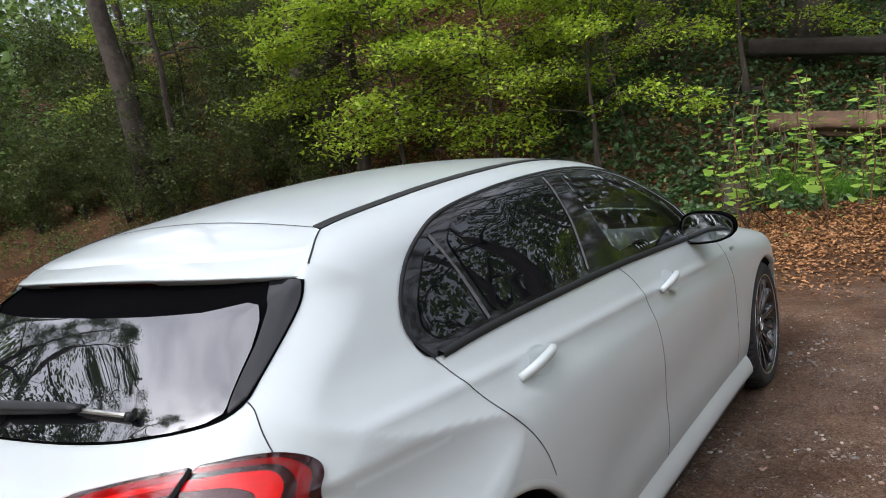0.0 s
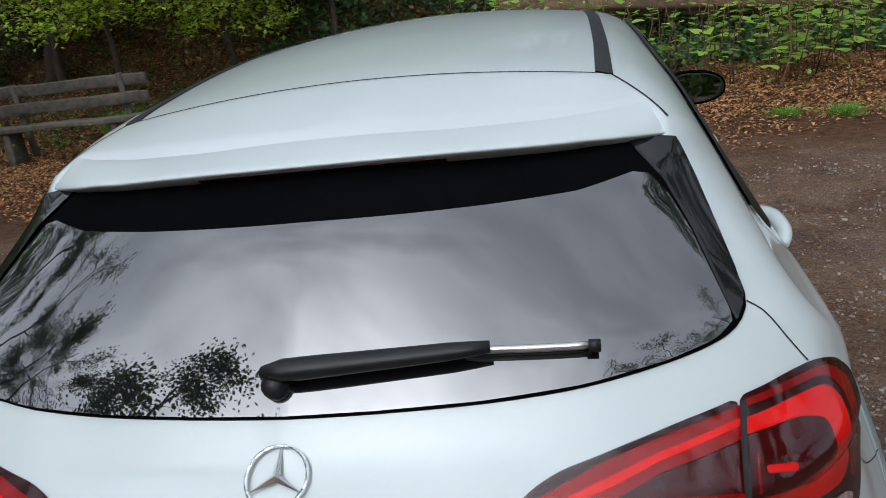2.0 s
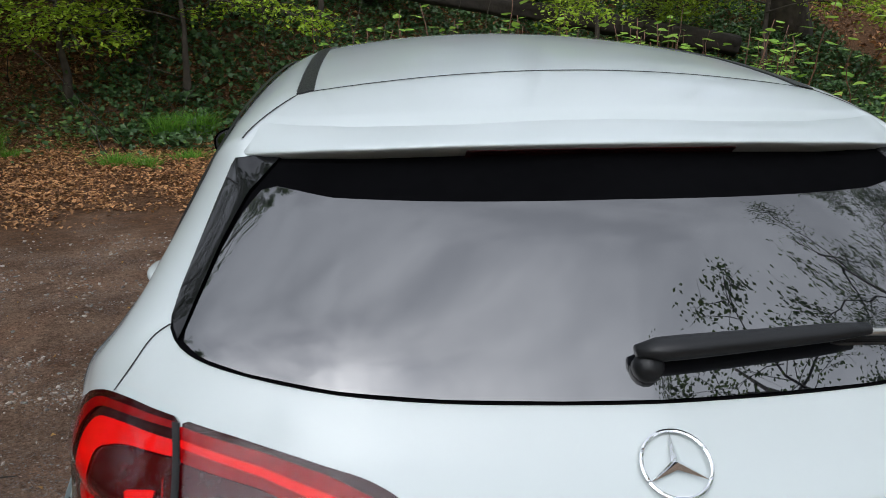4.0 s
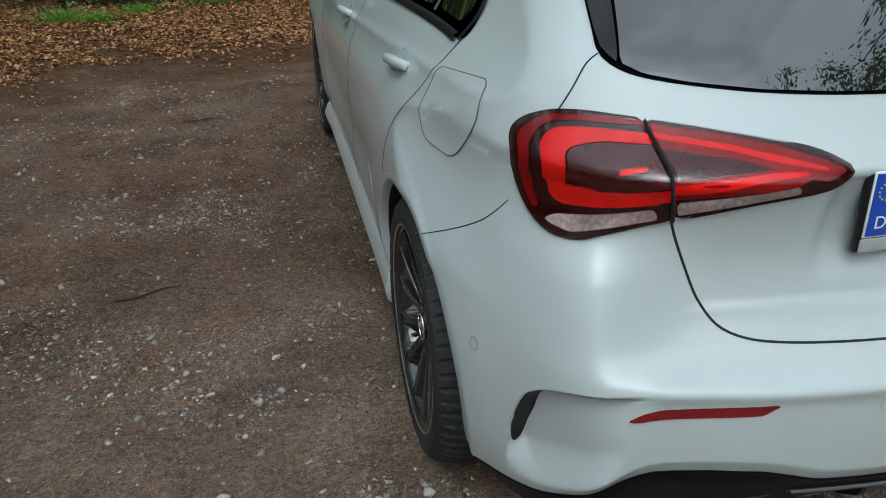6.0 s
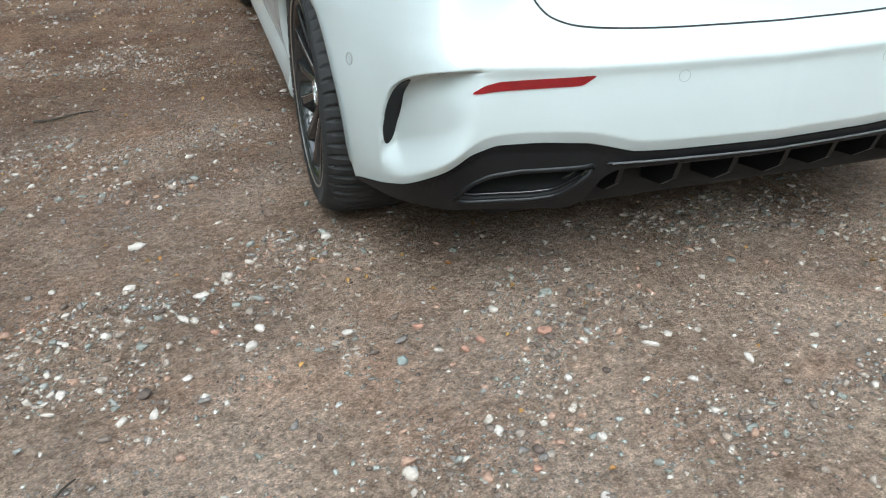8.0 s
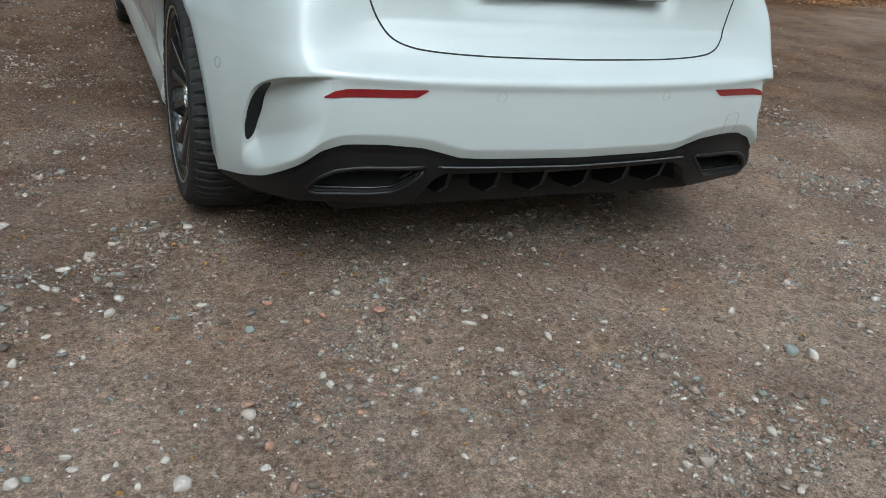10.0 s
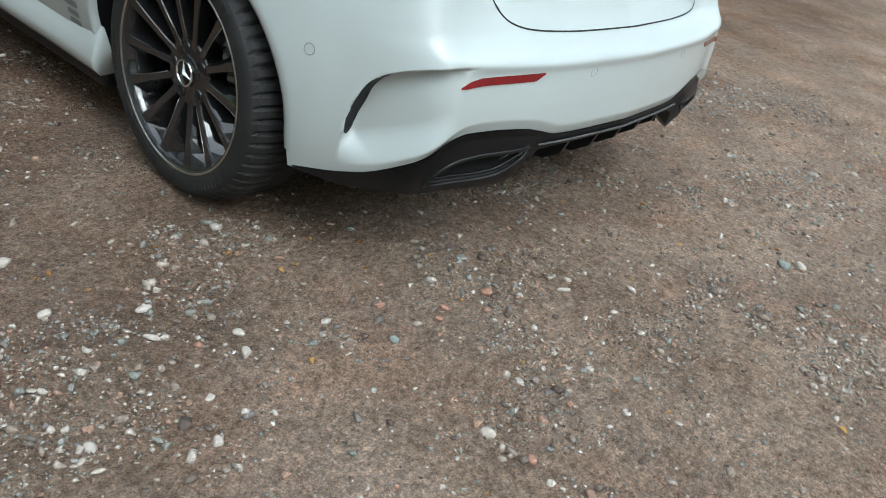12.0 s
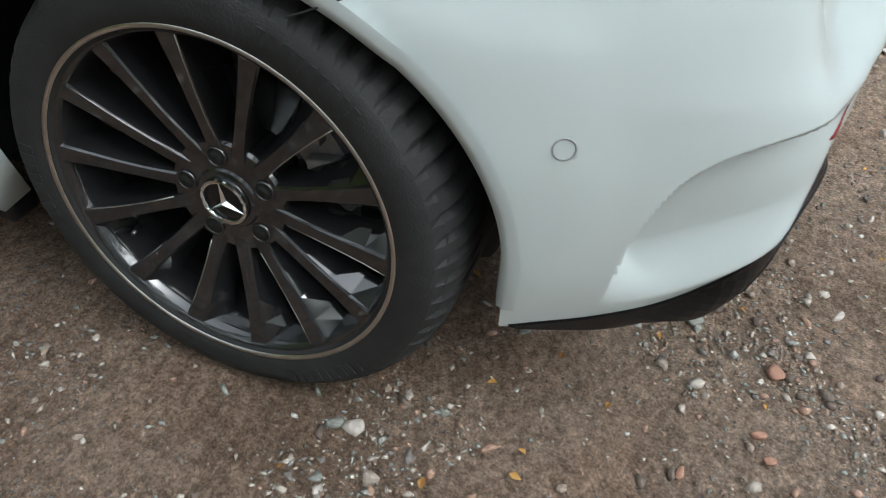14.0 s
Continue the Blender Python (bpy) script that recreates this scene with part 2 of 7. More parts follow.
# ---------------------------------------------------------------- the car's form
# Car axes: x to its right, y ahead from the rear axle, z up from the ground.
def spline(table):
    """A smooth function of one number through (at, value) pairs."""
    p = catmull([(a, b) for a, b in table], 24, closed=False)
    xs = np.maximum.accumulate(p[:, 0] + np.arange(len(p)) * 1e-9)
    return lambda v: np.interp(v, xs, p[:, 1])


def step01(a, b, v):
    t = np.clip((np.asarray(v, float) - a) / (b - a), 0, 1)
    return t * t * (3 - 2 * t)


def smax(a, b, k):
    h = np.maximum(k - np.abs(a - b), 0) / k
    return np.maximum(a, b) + h * h * k / 4


HUB_Z, AXLE_F, TYRE_R = 0.331, 2.73, 0.326
REAR_MID = spline([(0.10, -0.66), (0.22, -0.72), (0.30, -0.762), (0.36, -0.778), (0.44, -0.782), (0.48, -0.782), (0.53, -0.781), (0.546, -0.784), (0.556, -0.785), (0.566, -0.777), (0.577, -0.756), (0.590, -0.734), (0.61, -0.710),
                   (0.66, -0.678), (0.74, -0.655), (0.80, -0.655), (0.85, -0.672), (0.872, -0.678), (0.89, -0.657), (0.92, -0.618), (0.96, -0.576),
                   (1.0, -0.535), (1.08, -0.453), (1.14, -0.391), (1.188, -0.336), (1.22, -0.294), (1.24, -0.272), (1.30, -0.20), (1.5, 0.02)])
# towards the corners the bumper's ledge melts into the flank
REAR_OUT = spline([(0.10, -0.66), (0.22, -0.72), (0.30, -0.762), (0.36, -0.778), (0.44, -0.784), (0.50, -0.777), (0.56, -0.748), (0.61, -0.708), (0.66, -0.675), (0.74, -0.655)])
SWEEP_LOW = spline([(0, 0), (0.24, 0.014), (0.415, 0.035), (0.56, 0.072), (0.645, 0.105), (0.70, 0.14), (0.76, 0.22), (0.80, 0.295), (0.829, 0.36), (0.86, 0.47), (0.90, 0.72), (1.1, 2.4)])
SWEEP_MID = spline([(0, 0), (0.31, 0.010), (0.45, 0.030), (0.59, 0.078), (0.685, 0.155), (0.75, 0.274), (0.80, 0.49), (0.9, 1.22), (1.1, 2.8)])
SWEEP_TOP = spline([(-0.1, 0.0035), (0, 0), (0.1, 0.0035), (0.2, 0.0143), (0.3, 0.0335), (0.4, 0.0645), (0.5, 0.116), (0.6, 0.220), (0.7, 0.47), (0.8, 0.9), (1.1, 2.6)])
SIDE = spline([(0.10, 0.80), (0.20, 0.828), (0.25, 0.842), (0.35, 0.860), (0.52, 0.869), (0.66, 0.866), (0.74, 0.856), (0.80, 0.842), (0.86, 0.818), (0.895, 0.802),
               (0.92, 0.789), (0.95, 0.773), (1.0, 0.745), (1.08, 0.703), (1.18, 0.650), (1.28, 0.590), (1.36, 0.52), (1.45, 0.42), (1.6, 0.24)])
ROOF = spline([(-0.9, 1.18), (-0.5, 1.19), (-0.27, 1.250), (-0.12, 1.299), (0.02, 1.332), (0.2, 1.353), (0.5, 1.375), (0.85, 1.386), (1.2, 1.378), (1.5, 1.343),
               (1.8, 1.245), (2.15, 1.075), (2.35, 0.985), (2.5, 0.955), (2.8, 0.915), (3.1, 0.855), (3.35, 0.77), (3.5, 0.66), (3.6, 0.5), (3.8, 0.2)])
CABIN_IN = spline([(-0.8, 0.060), (-0.3, 0.046), (0.07, 0.026), (0.5, 0.008), (0.9, 0.0), (1.6, 0.0), (2.2, 0.02), (3.0, 0.10), (3.8, 0.2)])
NOSE_IN = spline([(-1.0, 0.0), (2.6, 0.0), (2.95, 0.012), (3.2, 0.05), (3.4, 0.13), (3.5, 0.24), (3.58, 0.5), (3.8, 1.2)])
DUCT_EDGE = spline([(0.1, 0.782), (0.344, 0.787), (0.386, 0.788), (0.447, 0.781), (0.486, 0.771), (0.512, 0.754), (0.531, 0.729), (0.544, 0.690), (0.552, 0.62), (0.561, 0.45), (0.574, 0.2), (1.4, 0.1)])
# the bumper's corners stand squarer than the tail's sweep
CORNER = spline([(0.1, 0.018), (0.30, 0.020), (0.39, 0.028), (0.47, 0.038), (0.54, 0.044), (0.60, 0.060), (0.66, 0.080), (0.72, 0.072), (0.78, 0.040), (0.84, 0.014), (0.90, 0.0), (1.5, 0.0)])


VALANCE = [(0.0, 0.370), (0.15, 0.370), (0.244, 0.370), (0.318, 0.373), (0.367, 0.386), (0.414, 0.397), (0.50, 0.401), (0.59, 0.396), (0.642, 0.377), (0.70, 0.325), (0.745, 0.280), (0.785, 0.254), (0.818, 0.240)]
VALANCE_Z = spline(VALANCE + [(1.2, 0.20)])


def rear_plain(ax, z):
    """How far back the tail lies, but for the bumper's ducts."""
    low, mid, top = SWEEP_LOW(ax), SWEEP_MID(ax), SWEEP_TOP(ax)
    sweep = low + (mid - low) * step01(0.60, 0.86, z) + (top - mid) * step01(1.0, 1.2, z)
    recess = 0.022 * step01(0.335, 0.285, ax) * step01(0.68, 0.76, z) * step01(0.885, 0.86, z)
    high = step01(0.46, 0.66, z)
    corner = CORNER(z) * np.exp(-(((ax - 0.690 - 0.03 * high) / (0.065 + 0.065 * high)) ** 2))
    crease = 0.006 * step01(0.655, 0.67, z) * step01(0.80, 0.72, z) * step01(0.56, 0.48, ax)
    middle = REAR_MID(z)
    middle = np.where(z < 0.70, middle + (REAR_OUT(z) - middle) * step01(0.55, 0.715, ax), middle)
    under = 0.011 * np.clip((0.026 - z + VALANCE_Z(ax)) / 0.026, 0, 1.5) * step01(0.76, 0.70, ax)
    tuck = 0.042 * step01(1.165, 1.215, z) * step01(0.555, 0.50, ax)
    return middle + sweep + recess - corner + crease + under + tuck


def rear_y(ax, z):
    """The tail with its ducts: behind the sharp outer edge a flat slot faces backwards, then the scoop runs out inwards."""
    ax, z = np.broadcast_arrays(np.asarray(ax, float), np.asarray(z, float))
    y = np.array(rear_plain(ax, z))
    m = (ax > 0.62) & (ax < 0.80) & (z > 0.27) & (z < 0.562)
    if m.any():
        a, h = ax[m], z[m]
        edge = DUCT_EDGE(h)
        slot = rear_plain(edge, h) + 0.006
        deep = np.maximum(slot - rear_plain(edge - 0.040, h), 0)
        scoop = np.minimum(deep * step01(0.625, edge - 0.036, a), np.maximum(slot - y[m], 0))
        y[m] += scoop * step01(0.0, -0.006, a - edge) * step01(0.022, 0.085, h - VALANCE_Z(a)) * step01(0.560, 0.535, h)
    return y


def side_x(y, z):
    arch = 0.019 * (np.exp(-(((y + 0.06) / np.where(y > -0.06, 0.95, 0.50)) ** 2)) + np.exp(-(((y - AXLE_F) / 0.62) ** 2))) * step01(0.92, 0.72, z) * step01(0.18, 0.40, z)
    hollow = 0.009 * np.exp(-(((z - 0.50 - 0.03 * (y - 1.3)) / 0.10) ** 2)) * step01(0.45, 0.75, y) * step01(2.3, 2.0, y)
    corner = 0.008 * np.exp(-(((z - 0.60) / 0.09) ** 2)) * np.exp(-(((y + 0.34) / 0.14) ** 2))
    shoulder = z - 0.916 + 0.055 * y
    crease = (0.0055 * np.exp(-((shoulder / 0.014) ** 2)) - 0.004 * np.exp(-(((shoulder + 0.05) / 0.03) ** 2))) * step01(-0.40, -0.18, y) * step01(2.4, 1.6, y)
    return SIDE(z) - CABIN_IN(y) * step01(0.82, 1.04, z) - NOSE_IN(y) + arch - hollow + corner + crease


def form(x, y, z):
    """Below zero inside the car's body, above zero outside."""
    ax = np.abs(x)
    side = ax - side_x(y, z)
    top = z - (ROOF(y) - 0.19 * ax * ax)
    f = smax(side, top, 0.07)
    f = smax(f, rear_y(ax, z) - y, 0.012 + 0.075 * step01(0.95, 1.05, z) * step01(1.24, 1.16, z))
    return smax(f, 0.19 - z, 0.02)


def first_hit(origin, way, far, near=0.0, steps=48):
    """The outermost place at which rays from inside leave the body (or, with far < near, enter it)."""
    origin, way = np.atleast_2d(origin).astype(float), np.atleast_2d(way).astype(float)
    t = np.linspace(far, near, steps)
    lo, hi = np.full(len(way), near, float), np.full(len(way), far, float)
    found = np.zeros(len(way), bool)
    last = np.full(len(way), far, float)
    for s in t:
        p = origin + way * s
        neg = form(p[:, 0], p[:, 1], p[:, 2]) < 0
        fresh = neg & ~found
        lo[fresh], hi[fresh] = s, last[fresh]
        found |= neg
        last[:] = s
    for _ in range(18):
        m = (lo + hi) / 2
        p = origin + way * m[:, None]
        neg = form(p[:, 0], p[:, 1], p[:, 2]) < 0
        lo, hi = np.where(neg, m, lo), np.where(neg, hi, m)
    return origin + way * ((lo + hi) / 2)[:, None]


def normals(p):
    e = 4e-3
    d = [form(*(p + np.eye(3)[i] * e).T) - form(*(p - np.eye(3)[i] * e).T) for i in range(3)]
    g = np.stack(d, 1)
    return g / (np.linalg.norm(g, axis=1)[:, None] + 1e-12)


def on_side(uv, sign):
    """Points (y, z) laid onto the car's flank."""
    uv = np.asarray(uv, float)
    o = np.stack([np.zeros(len(uv)), uv[:, 0], uv[:, 1]], 1)
    return first_hit(o, np.tile((sign * 1.0, 0, 0), (len(uv), 1)), 1.2)


def on_rear(uv):
    """Points (x, z) laid onto the car's tail."""
    uv = np.asarray(uv, float)
    o = np.stack([uv[:, 0], np.full(len(uv), 0.6), uv[:, 1]], 1)
    return first_hit(o, np.tile((0, -1.0, 0), (len(uv), 1)), 1.6)


def on_top(uv):
    """Points (x, y) laid onto the roof."""
    uv = np.asarray(uv, float)
    o = np.stack([uv[:, 0], uv[:, 1], np.full(len(uv), 0.6)], 1)
    return first_hit(o, np.tile((0, 0, 1.0), (len(uv), 1)), 1.2)


def shell_grid():
    """The right half of the body's skin: rows along the car from the tail's middle to the nose, each from below to the top."""
    a, b = np.array((0, 0.25, 0.76)), np.array((0, 2.75, 0.58))
    up = np.concatenate([np.linspace(-80, -42, 24, endpoint=False), np.linspace(-42, -26, 44, endpoint=False), np.linspace(-26, -16, 52, endpoint=False), np.linspace(-16, -8, 62, endpoint=False), np.linspace(-8, 58, 110, endpoint=False), np.linspace(58, 90, 26)])
    up = np.radians(up)
    rows = [(a, np.stack([np.cos(up) * np.cos(az), -np.cos(up) * np.sin(az), np.sin(up)], 1)) for az in np.radians(np.concatenate([np.linspace(90, 56, 44, endpoint=False), np.linspace(56, 36, 92, endpoint=False), np.linspace(36, 0, 44, endpoint=False)]))]
    rows += [(a + (b - a) * s, np.stack([np.cos(up), 0 * up, np.sin(up)], 1)) for s in np.linspace(0, 1, 200)]
    rows += [(b, np.stack([np.cos(up) * np.cos(az), np.cos(up) * np.sin(az), np.sin(up)], 1)) for az in np.radians(np.linspace(0, 90, 40)[1:])]
    eyes = np.concatenate([np.tile(o, (len(up), 1)) for o, _ in rows])
    return first_hit(eyes, np.concatenate([d for _, d in rows]), 1.34, 0.36, 66).reshape(len(rows), len(up), 3)


GRID = shell_grid()
NR, NC = GRID.shape[:2]
SKIN = GRID.reshape(-1, 3)
SKIN_N = normals(SKIN)
SKIN_F = [(r * NC + c, (r + 1) * NC + c, (r + 1) * NC + c + 1, r * NC + c + 1) for r in range(NR - 1) for c in range(NC - 1)]
SKIN_FA = np.array(SKIN_F)
MIDS = SKIN[SKIN_FA].mean(1)
from mathutils import geometry

car = thing("car", "white compact hatchback with black alloy wheels parked on the gravel", "car")


def skin_part(name, keep, material, parent, signs=(1, -1), label="", lift=0.0, flip=False):
    """A piece of the skin, by its faces, on one or both sides of the car."""
    vs, ns, fs, count = [], [], [], 0
    for sign in signs:
        faces = SKIN_FA[keep[sign] if isinstance(keep, dict) else keep]
        used, inv = np.unique(faces, return_inverse=True)
        v, n = SKIN[used] + SKIN_N[used] * lift, SKIN_N[used].copy()
        v[:, 0] *= sign
        n[:, 0] *= sign
        f = inv.reshape(-1, 4)
        f = f if (sign > 0) != flip else f[:, ::-1]
        vs.append(v), ns.append(-n if flip else n), fs.append(f + count)
        count += len(v)
    me = mesh_from(name, np.vstack(vs), np.vstack(fs), material)
    me.normals_split_custom_set_from_vertices([tuple(q) for q in np.vstack(ns)])
    return part_mesh(name, me, parent, label)


def sheet(outline, grid, step=0.012):
    """A filled outline with points inside, as 2D points, triangles and the rim's order."""
    rim = resample(np.array(outline, float), step, closed=True)
    lo, hi = rim.min(0), rim.max(0)
    gu, gv = np.meshgrid(np.arange(lo[0], hi[0], grid), np.arange(lo[1], hi[1], grid))
    pts = np.stack([gu.ravel(), gv.ravel()], 1)
    pts = pts[inside(rim, pts[:, 0], pts[:, 1])]
    if len(pts):
        far = np.sqrt(((pts[:, None] - rim[None]) ** 2).sum(-1)).min(1)
        pts = pts[far > 0.45 * grid]
    allp = np.vstack([rim, pts]) if len(pts) else rim
    k = len(rim)
    out, _, tris, orig, _, _ = geometry.delaunay_2d_cdt([Vector(p) for p in allp], [(i, (i + 1) % k) for i in range(k)], [tuple(range(k))], 1, 1e-6)
    order = [min((o for o in ids), default=-1) for ids in orig]
    back = {o: i for i, o in enumerate(order) if o >= 0}
    return np.array([tuple(p) for p in out]), [tuple(t) for t in tris], [back[i] for i in range(k) if i in back]


def panel(name, outline, place, material, parent, lift=0.003, depth=0.010, grid=0.03, label="", mirror=False, step=0.012, holes=()):
    """A plate that lies on the car's skin: lifted a little, with an edge that goes into the body."""
    uv, tris, rim = sheet(outline, grid, step)
    if callable(lift):
        lift = lift(uv)[:, None]
    mids = np.array([uv[list(t)].mean(0) for t in tris])
    for hole in holes:
        open_ = inside(hole, *mids.T)
        tris, mids = [t for t, o in zip(tris, open_) if not o], mids[~open_]
    p = place(uv)
    n = normals(p)
    top, low = p + n * lift, (p - n * depth)[rim]
    v = np.vstack([top, low])
    k, m = len(top), len(rim)
    a, b, c = (top[[t[i] for t in tris]] for i in range(3))
    if (np.cross(b - a, c - a) * n[[t[0] for t in tris]]).sum() < 0:
        tris = [t[::-1] for t in tris]
    faces = list(tris) + [(rim[i], rim[(i + 1) % m], k + (i + 1) % m, k + i) for i in range(m)]
    vn = np.vstack([n, n[rim]])
    if mirror:
        v, vn, faces = v * (-1, 1, 1), vn * (-1, 1, 1), [f[::-1] for f in faces]
    me = mesh_from(name, v, faces, material)
    me.normals_split_custom_set_from_vertices([tuple(q) for q in vn])
    return part_mesh(name, me, parent, label)


def gap_line(line, place, parent, width=0.0045, lift=0.0007, material=None, name="panel_gap", mirror=False, smooth=6):
    """A dark joint between two panels, a thin ribbon on the skin."""
    uv = resample(catmull(line, smooth, closed=False), 0.012)
    p = place(uv)
    n = normals(p)
    t = np.gradient(p, axis=0)
    s = np.cross(t, n)
    s /= np.linalg.norm(s, axis=1)[:, None] + 1e-12
    v = np.stack([p + n * lift + s * width / 2, p + n * lift * 2, p + n * lift - s * width / 2], 1).reshape(-1, 3)
    f = [(3 * i + j, 3 * i + j + 1, 3 * i + j + 4, 3 * i + j + 3) for i in range(len(p) - 1) for j in (0, 1)]
    if mirror:
        v = v * (-1, 1, 1)
    return part_mesh(name, mesh_from(name, v, f, material or M_GAP), parent)


right = lambda uv: on_side(uv, 1)
left = lambda uv: on_side(uv, -1)

# Outlines on the flank, as (y, z).
DOOR_BACK = [(0.036, 0.978), (0.069, 0.917), (0.118, 0.846), (0.19, 0.76), (0.235, 0.69), (0.262, 0.62)]
DOOR_SPLIT = [(1.085, 0.972), (1.15, 0.905), (1.168, 0.82), (1.17, 0.65), (1.165, 0.45), (1.15, 0.27)]
DOOR_FRONT = [(1.99, 0.93), (2.12, 0.86), (2.16, 0.74), (2.17, 0.5), (2.15, 0.27)]
WINDOW = catmull([(0.036, 0.980), (0.006, 1.040), (0.035, 1.105), (0.118, 1.175), (0.225, 1.226), (0.357, 1.263), (0.55, 1.283), (0.80, 1.295), (1.10, 1.295),
                  (1.35, 1.277), (1.58, 1.225), (1.78, 1.14), (1.93, 1.045), (1.985, 0.955), (1.95, 0.918), (1.75, 0.928), (1.45, 0.950), (1.09, 0.970), (0.609, 0.982), (0.265, 0.986)], 6)
PANE_FRONT = rounded([(1.125, 1.265, 0.02), (1.115, 1.272), (1.32, 1.255), (1.55, 1.205), (1.73, 1.13), (1.87, 1.045), (1.92, 0.965), (1.72, 0.962), (1.44, 0.983), (1.165, 1.003, 0.02)], 0.05)
PANE_REAR = rounded([(0.335, 1.008), (0.865, 0.998, 0.02), (0.965, 1.14), (0.985, 1.268, 0.02), (0.78, 1.272), (0.55, 1.262), (0.385, 1.242), (0.315, 1.20)], 0.02)
PANE_QUARTER = rounded([(0.085, 1.005), (0.262, 1.010, 0.01), (0.285, 1.11), (0.262, 1.205), (0.20, 1.185), (0.095, 1.10), (0.058, 1.045)], 0.02)
FUEL = rounded([(0.048, 0.924), (-0.235, 0.953), (-0.285, 0.892), (-0.185, 0.792), (-0.020, 0.790), (0.044, 0.862)], 0.040, 8)
ARCH_A, ARCH_B = 0.388, 0.336


def arch_r(y, z, yw):
    """One on the arch's outline: half an ellipse above the hub, straight sides below it."""
    return np.sqrt(((y - yw) / ARCH_A) ** 2 + (np.maximum(z - HUB_Z, 0) / ARCH_B) ** 2)


def arch_line(yw, ang):
    bow = np.clip(ang, -np.pi / 2, np.pi / 2)
    return np.stack([yw + ARCH_A * np.sin(bow), HUB_Z + ARCH_B * np.cos(ang)], 1)


# Outlines on the tail, as (x, z), for the right half.
GLASS_EDGE = [(0, 0.966), (0.12, 0.967), (0.26, 0.971), (0.39, 0.979), (0.50, 0.990), (0.565, 1.0), (0.598, 1.012), (0.612, 1.03), (0.606, 1.055), (0.594, 1.095), (0.576, 1.153), (0.556, 1.206)]
HATCH_SIDE = [(0.612, 1.028), (0.636, 1.012), (0.662, 0.978), (0.685, 0.948)]
HATCH_LOW = [(0.558, 0.812), (0.544, 0.769), (0.526, 0.72), (0.508, 0.674), (0.484, 0.637), (0.448, 0.618), (0.389, 0.609), (0.268, 0.604), (0.12, 0.603), (0.0, 0.603)]
SPLIT = [(0.5800, 0.946), (0.5718, 0.900), (0.5635, 0.854), (0.5552, 0.808)]
LAMP_TOP = [(0.582, 0.946, 0.004), (0.653, 0.951), (0.694, 0.946), (0.726, 0.930), (0.745, 0.908), (0.753, 0.880), (0.748, 0.825), (0.738, 0.785), (0.722, 0.764), (0.690, 0.763), (0.631, 0.785), (0.557, 0.808, 0.004)]
LAMP_IN = [(0.578, 0.945), (0.507, 0.936), (0.433, 0.924), (0.358, 0.910), (0.325, 0.899), (0.293, 0.881), (0.334, 0.866), (0.378, 0.857), (0.452, 0.840), (0.553, 0.810)]
BUMPER_SEAM = [(-0.134, 0.617), (-0.25, 0.672), (-0.334, 0.719), (-0.375, 0.752), (-0.404, 0.786)]

MX, MY, MZ = MIDS.T
valance_z = np.interp(MX, [q[0] for q in VALANCE], [q[1] for q in VALANCE])
WHEEL_HOLE = (MX > 0.5) & ((arch_r(MY, MZ, 0.0) < 1.0) | (arch_r(MY, MZ, AXLE_F) < 1.0))
# the skin's edge is drawn onto the arches' outline
ON_EDGE = np.intersect1d(SKIN_FA[WHEEL_HOLE], SKIN_FA[~WHEEL_HOLE])
ON_EDGE = ON_EDGE[SKIN[ON_EDGE, 2] > 0.20]
for yw in (0.0, AXLE_F):
    ids = ON_EDGE[np.abs(SKIN[ON_EDGE, 1] - yw) < 0.6]
    k_ = arch_r(SKIN[ids, 1], SKIN[ids, 2], yw)[:, None]
    SKIN[ids] = on_side(np.hstack([yw + (SKIN[ids, 1:2] - yw) / k_, np.where(SKIN[ids, 2:] > HUB_Z, HUB_Z + (SKIN[ids, 2:] - HUB_Z) / k_, SKIN[ids, 2:])]), 1)
BELOW = ((MY < -0.34) & (MZ < valance_z - 0.022)) | (MZ < np.where(MY < -0.2, 0.234, 0.222))
on_flank = (MX > 0.42) & (MY > -0.2)
WINDOW_HOLE = on_flank & inside(PANE_FRONT, MY, MZ)
SCREEN = rounded([(0.0, 1.56), (0.44, 1.53, 0.05), (0.60, 2.17, 0.08), (0.0, 2.30)], 0.02)
SCREEN_HOLE = (MZ > 0.9) & inside(SCREEN, MX, MY)
GLASS_HALF = np.array([(0, 1.195)] + GLASS_EDGE + [(0.54, 1.195)])
gone = WHEEL_HOLE | BELOW | WINDOW_HOLE | SCREEN_HOLE
arch_pts = [(ARCH_A * math.sin(a), HUB_Z + ARCH_B * math.cos(a)) for a in np.radians((55, 70, 85, 100, 108))]
door_rear = on_flank & inside(np.array(DOOR_BACK + arch_pts + [(0.40, 0.2), (1.15, 0.2)] + DOOR_SPLIT[::-1]), MY, MZ)
door_front = on_flank & inside(np.array(DOOR_SPLIT + [(2.15, 0.2)] + DOOR_FRONT[::-1]), MY, MZ)
hatch_poly = np.array([(0, 1.7), (0.45, 1.7), (0.47, 1.30), (0.556, 1.21)] + HATCH_SIDE + SPLIT[:1] + SPLIT[1:] + HATCH_LOW)
hatch = (MY < np.interp(MX, (0, 0.126, 0.32, 0.47), (0.008, 0.009, 0.016, 0.027))) & inside(hatch_poly, MX, MZ) & ~((MX > 0.47) & (MY > -0.02))
seam_z = np.interp(-MY, [-q[0] for q in BUMPER_SEAM], [q[1] for q in BUMPER_SEAM])
bumper = (MY < -0.10) & ~hatch & (((MY > -0.404) & (MZ < seam_z)) | ((MY <= -0.404) & (MZ < 0.80)))
roof = (MZ > 1.2) & (MX < 0.475) & ~hatch & (MY < 1.6)
rest = ~(gone | door_rear | door_front | hatch | bumper | roof)
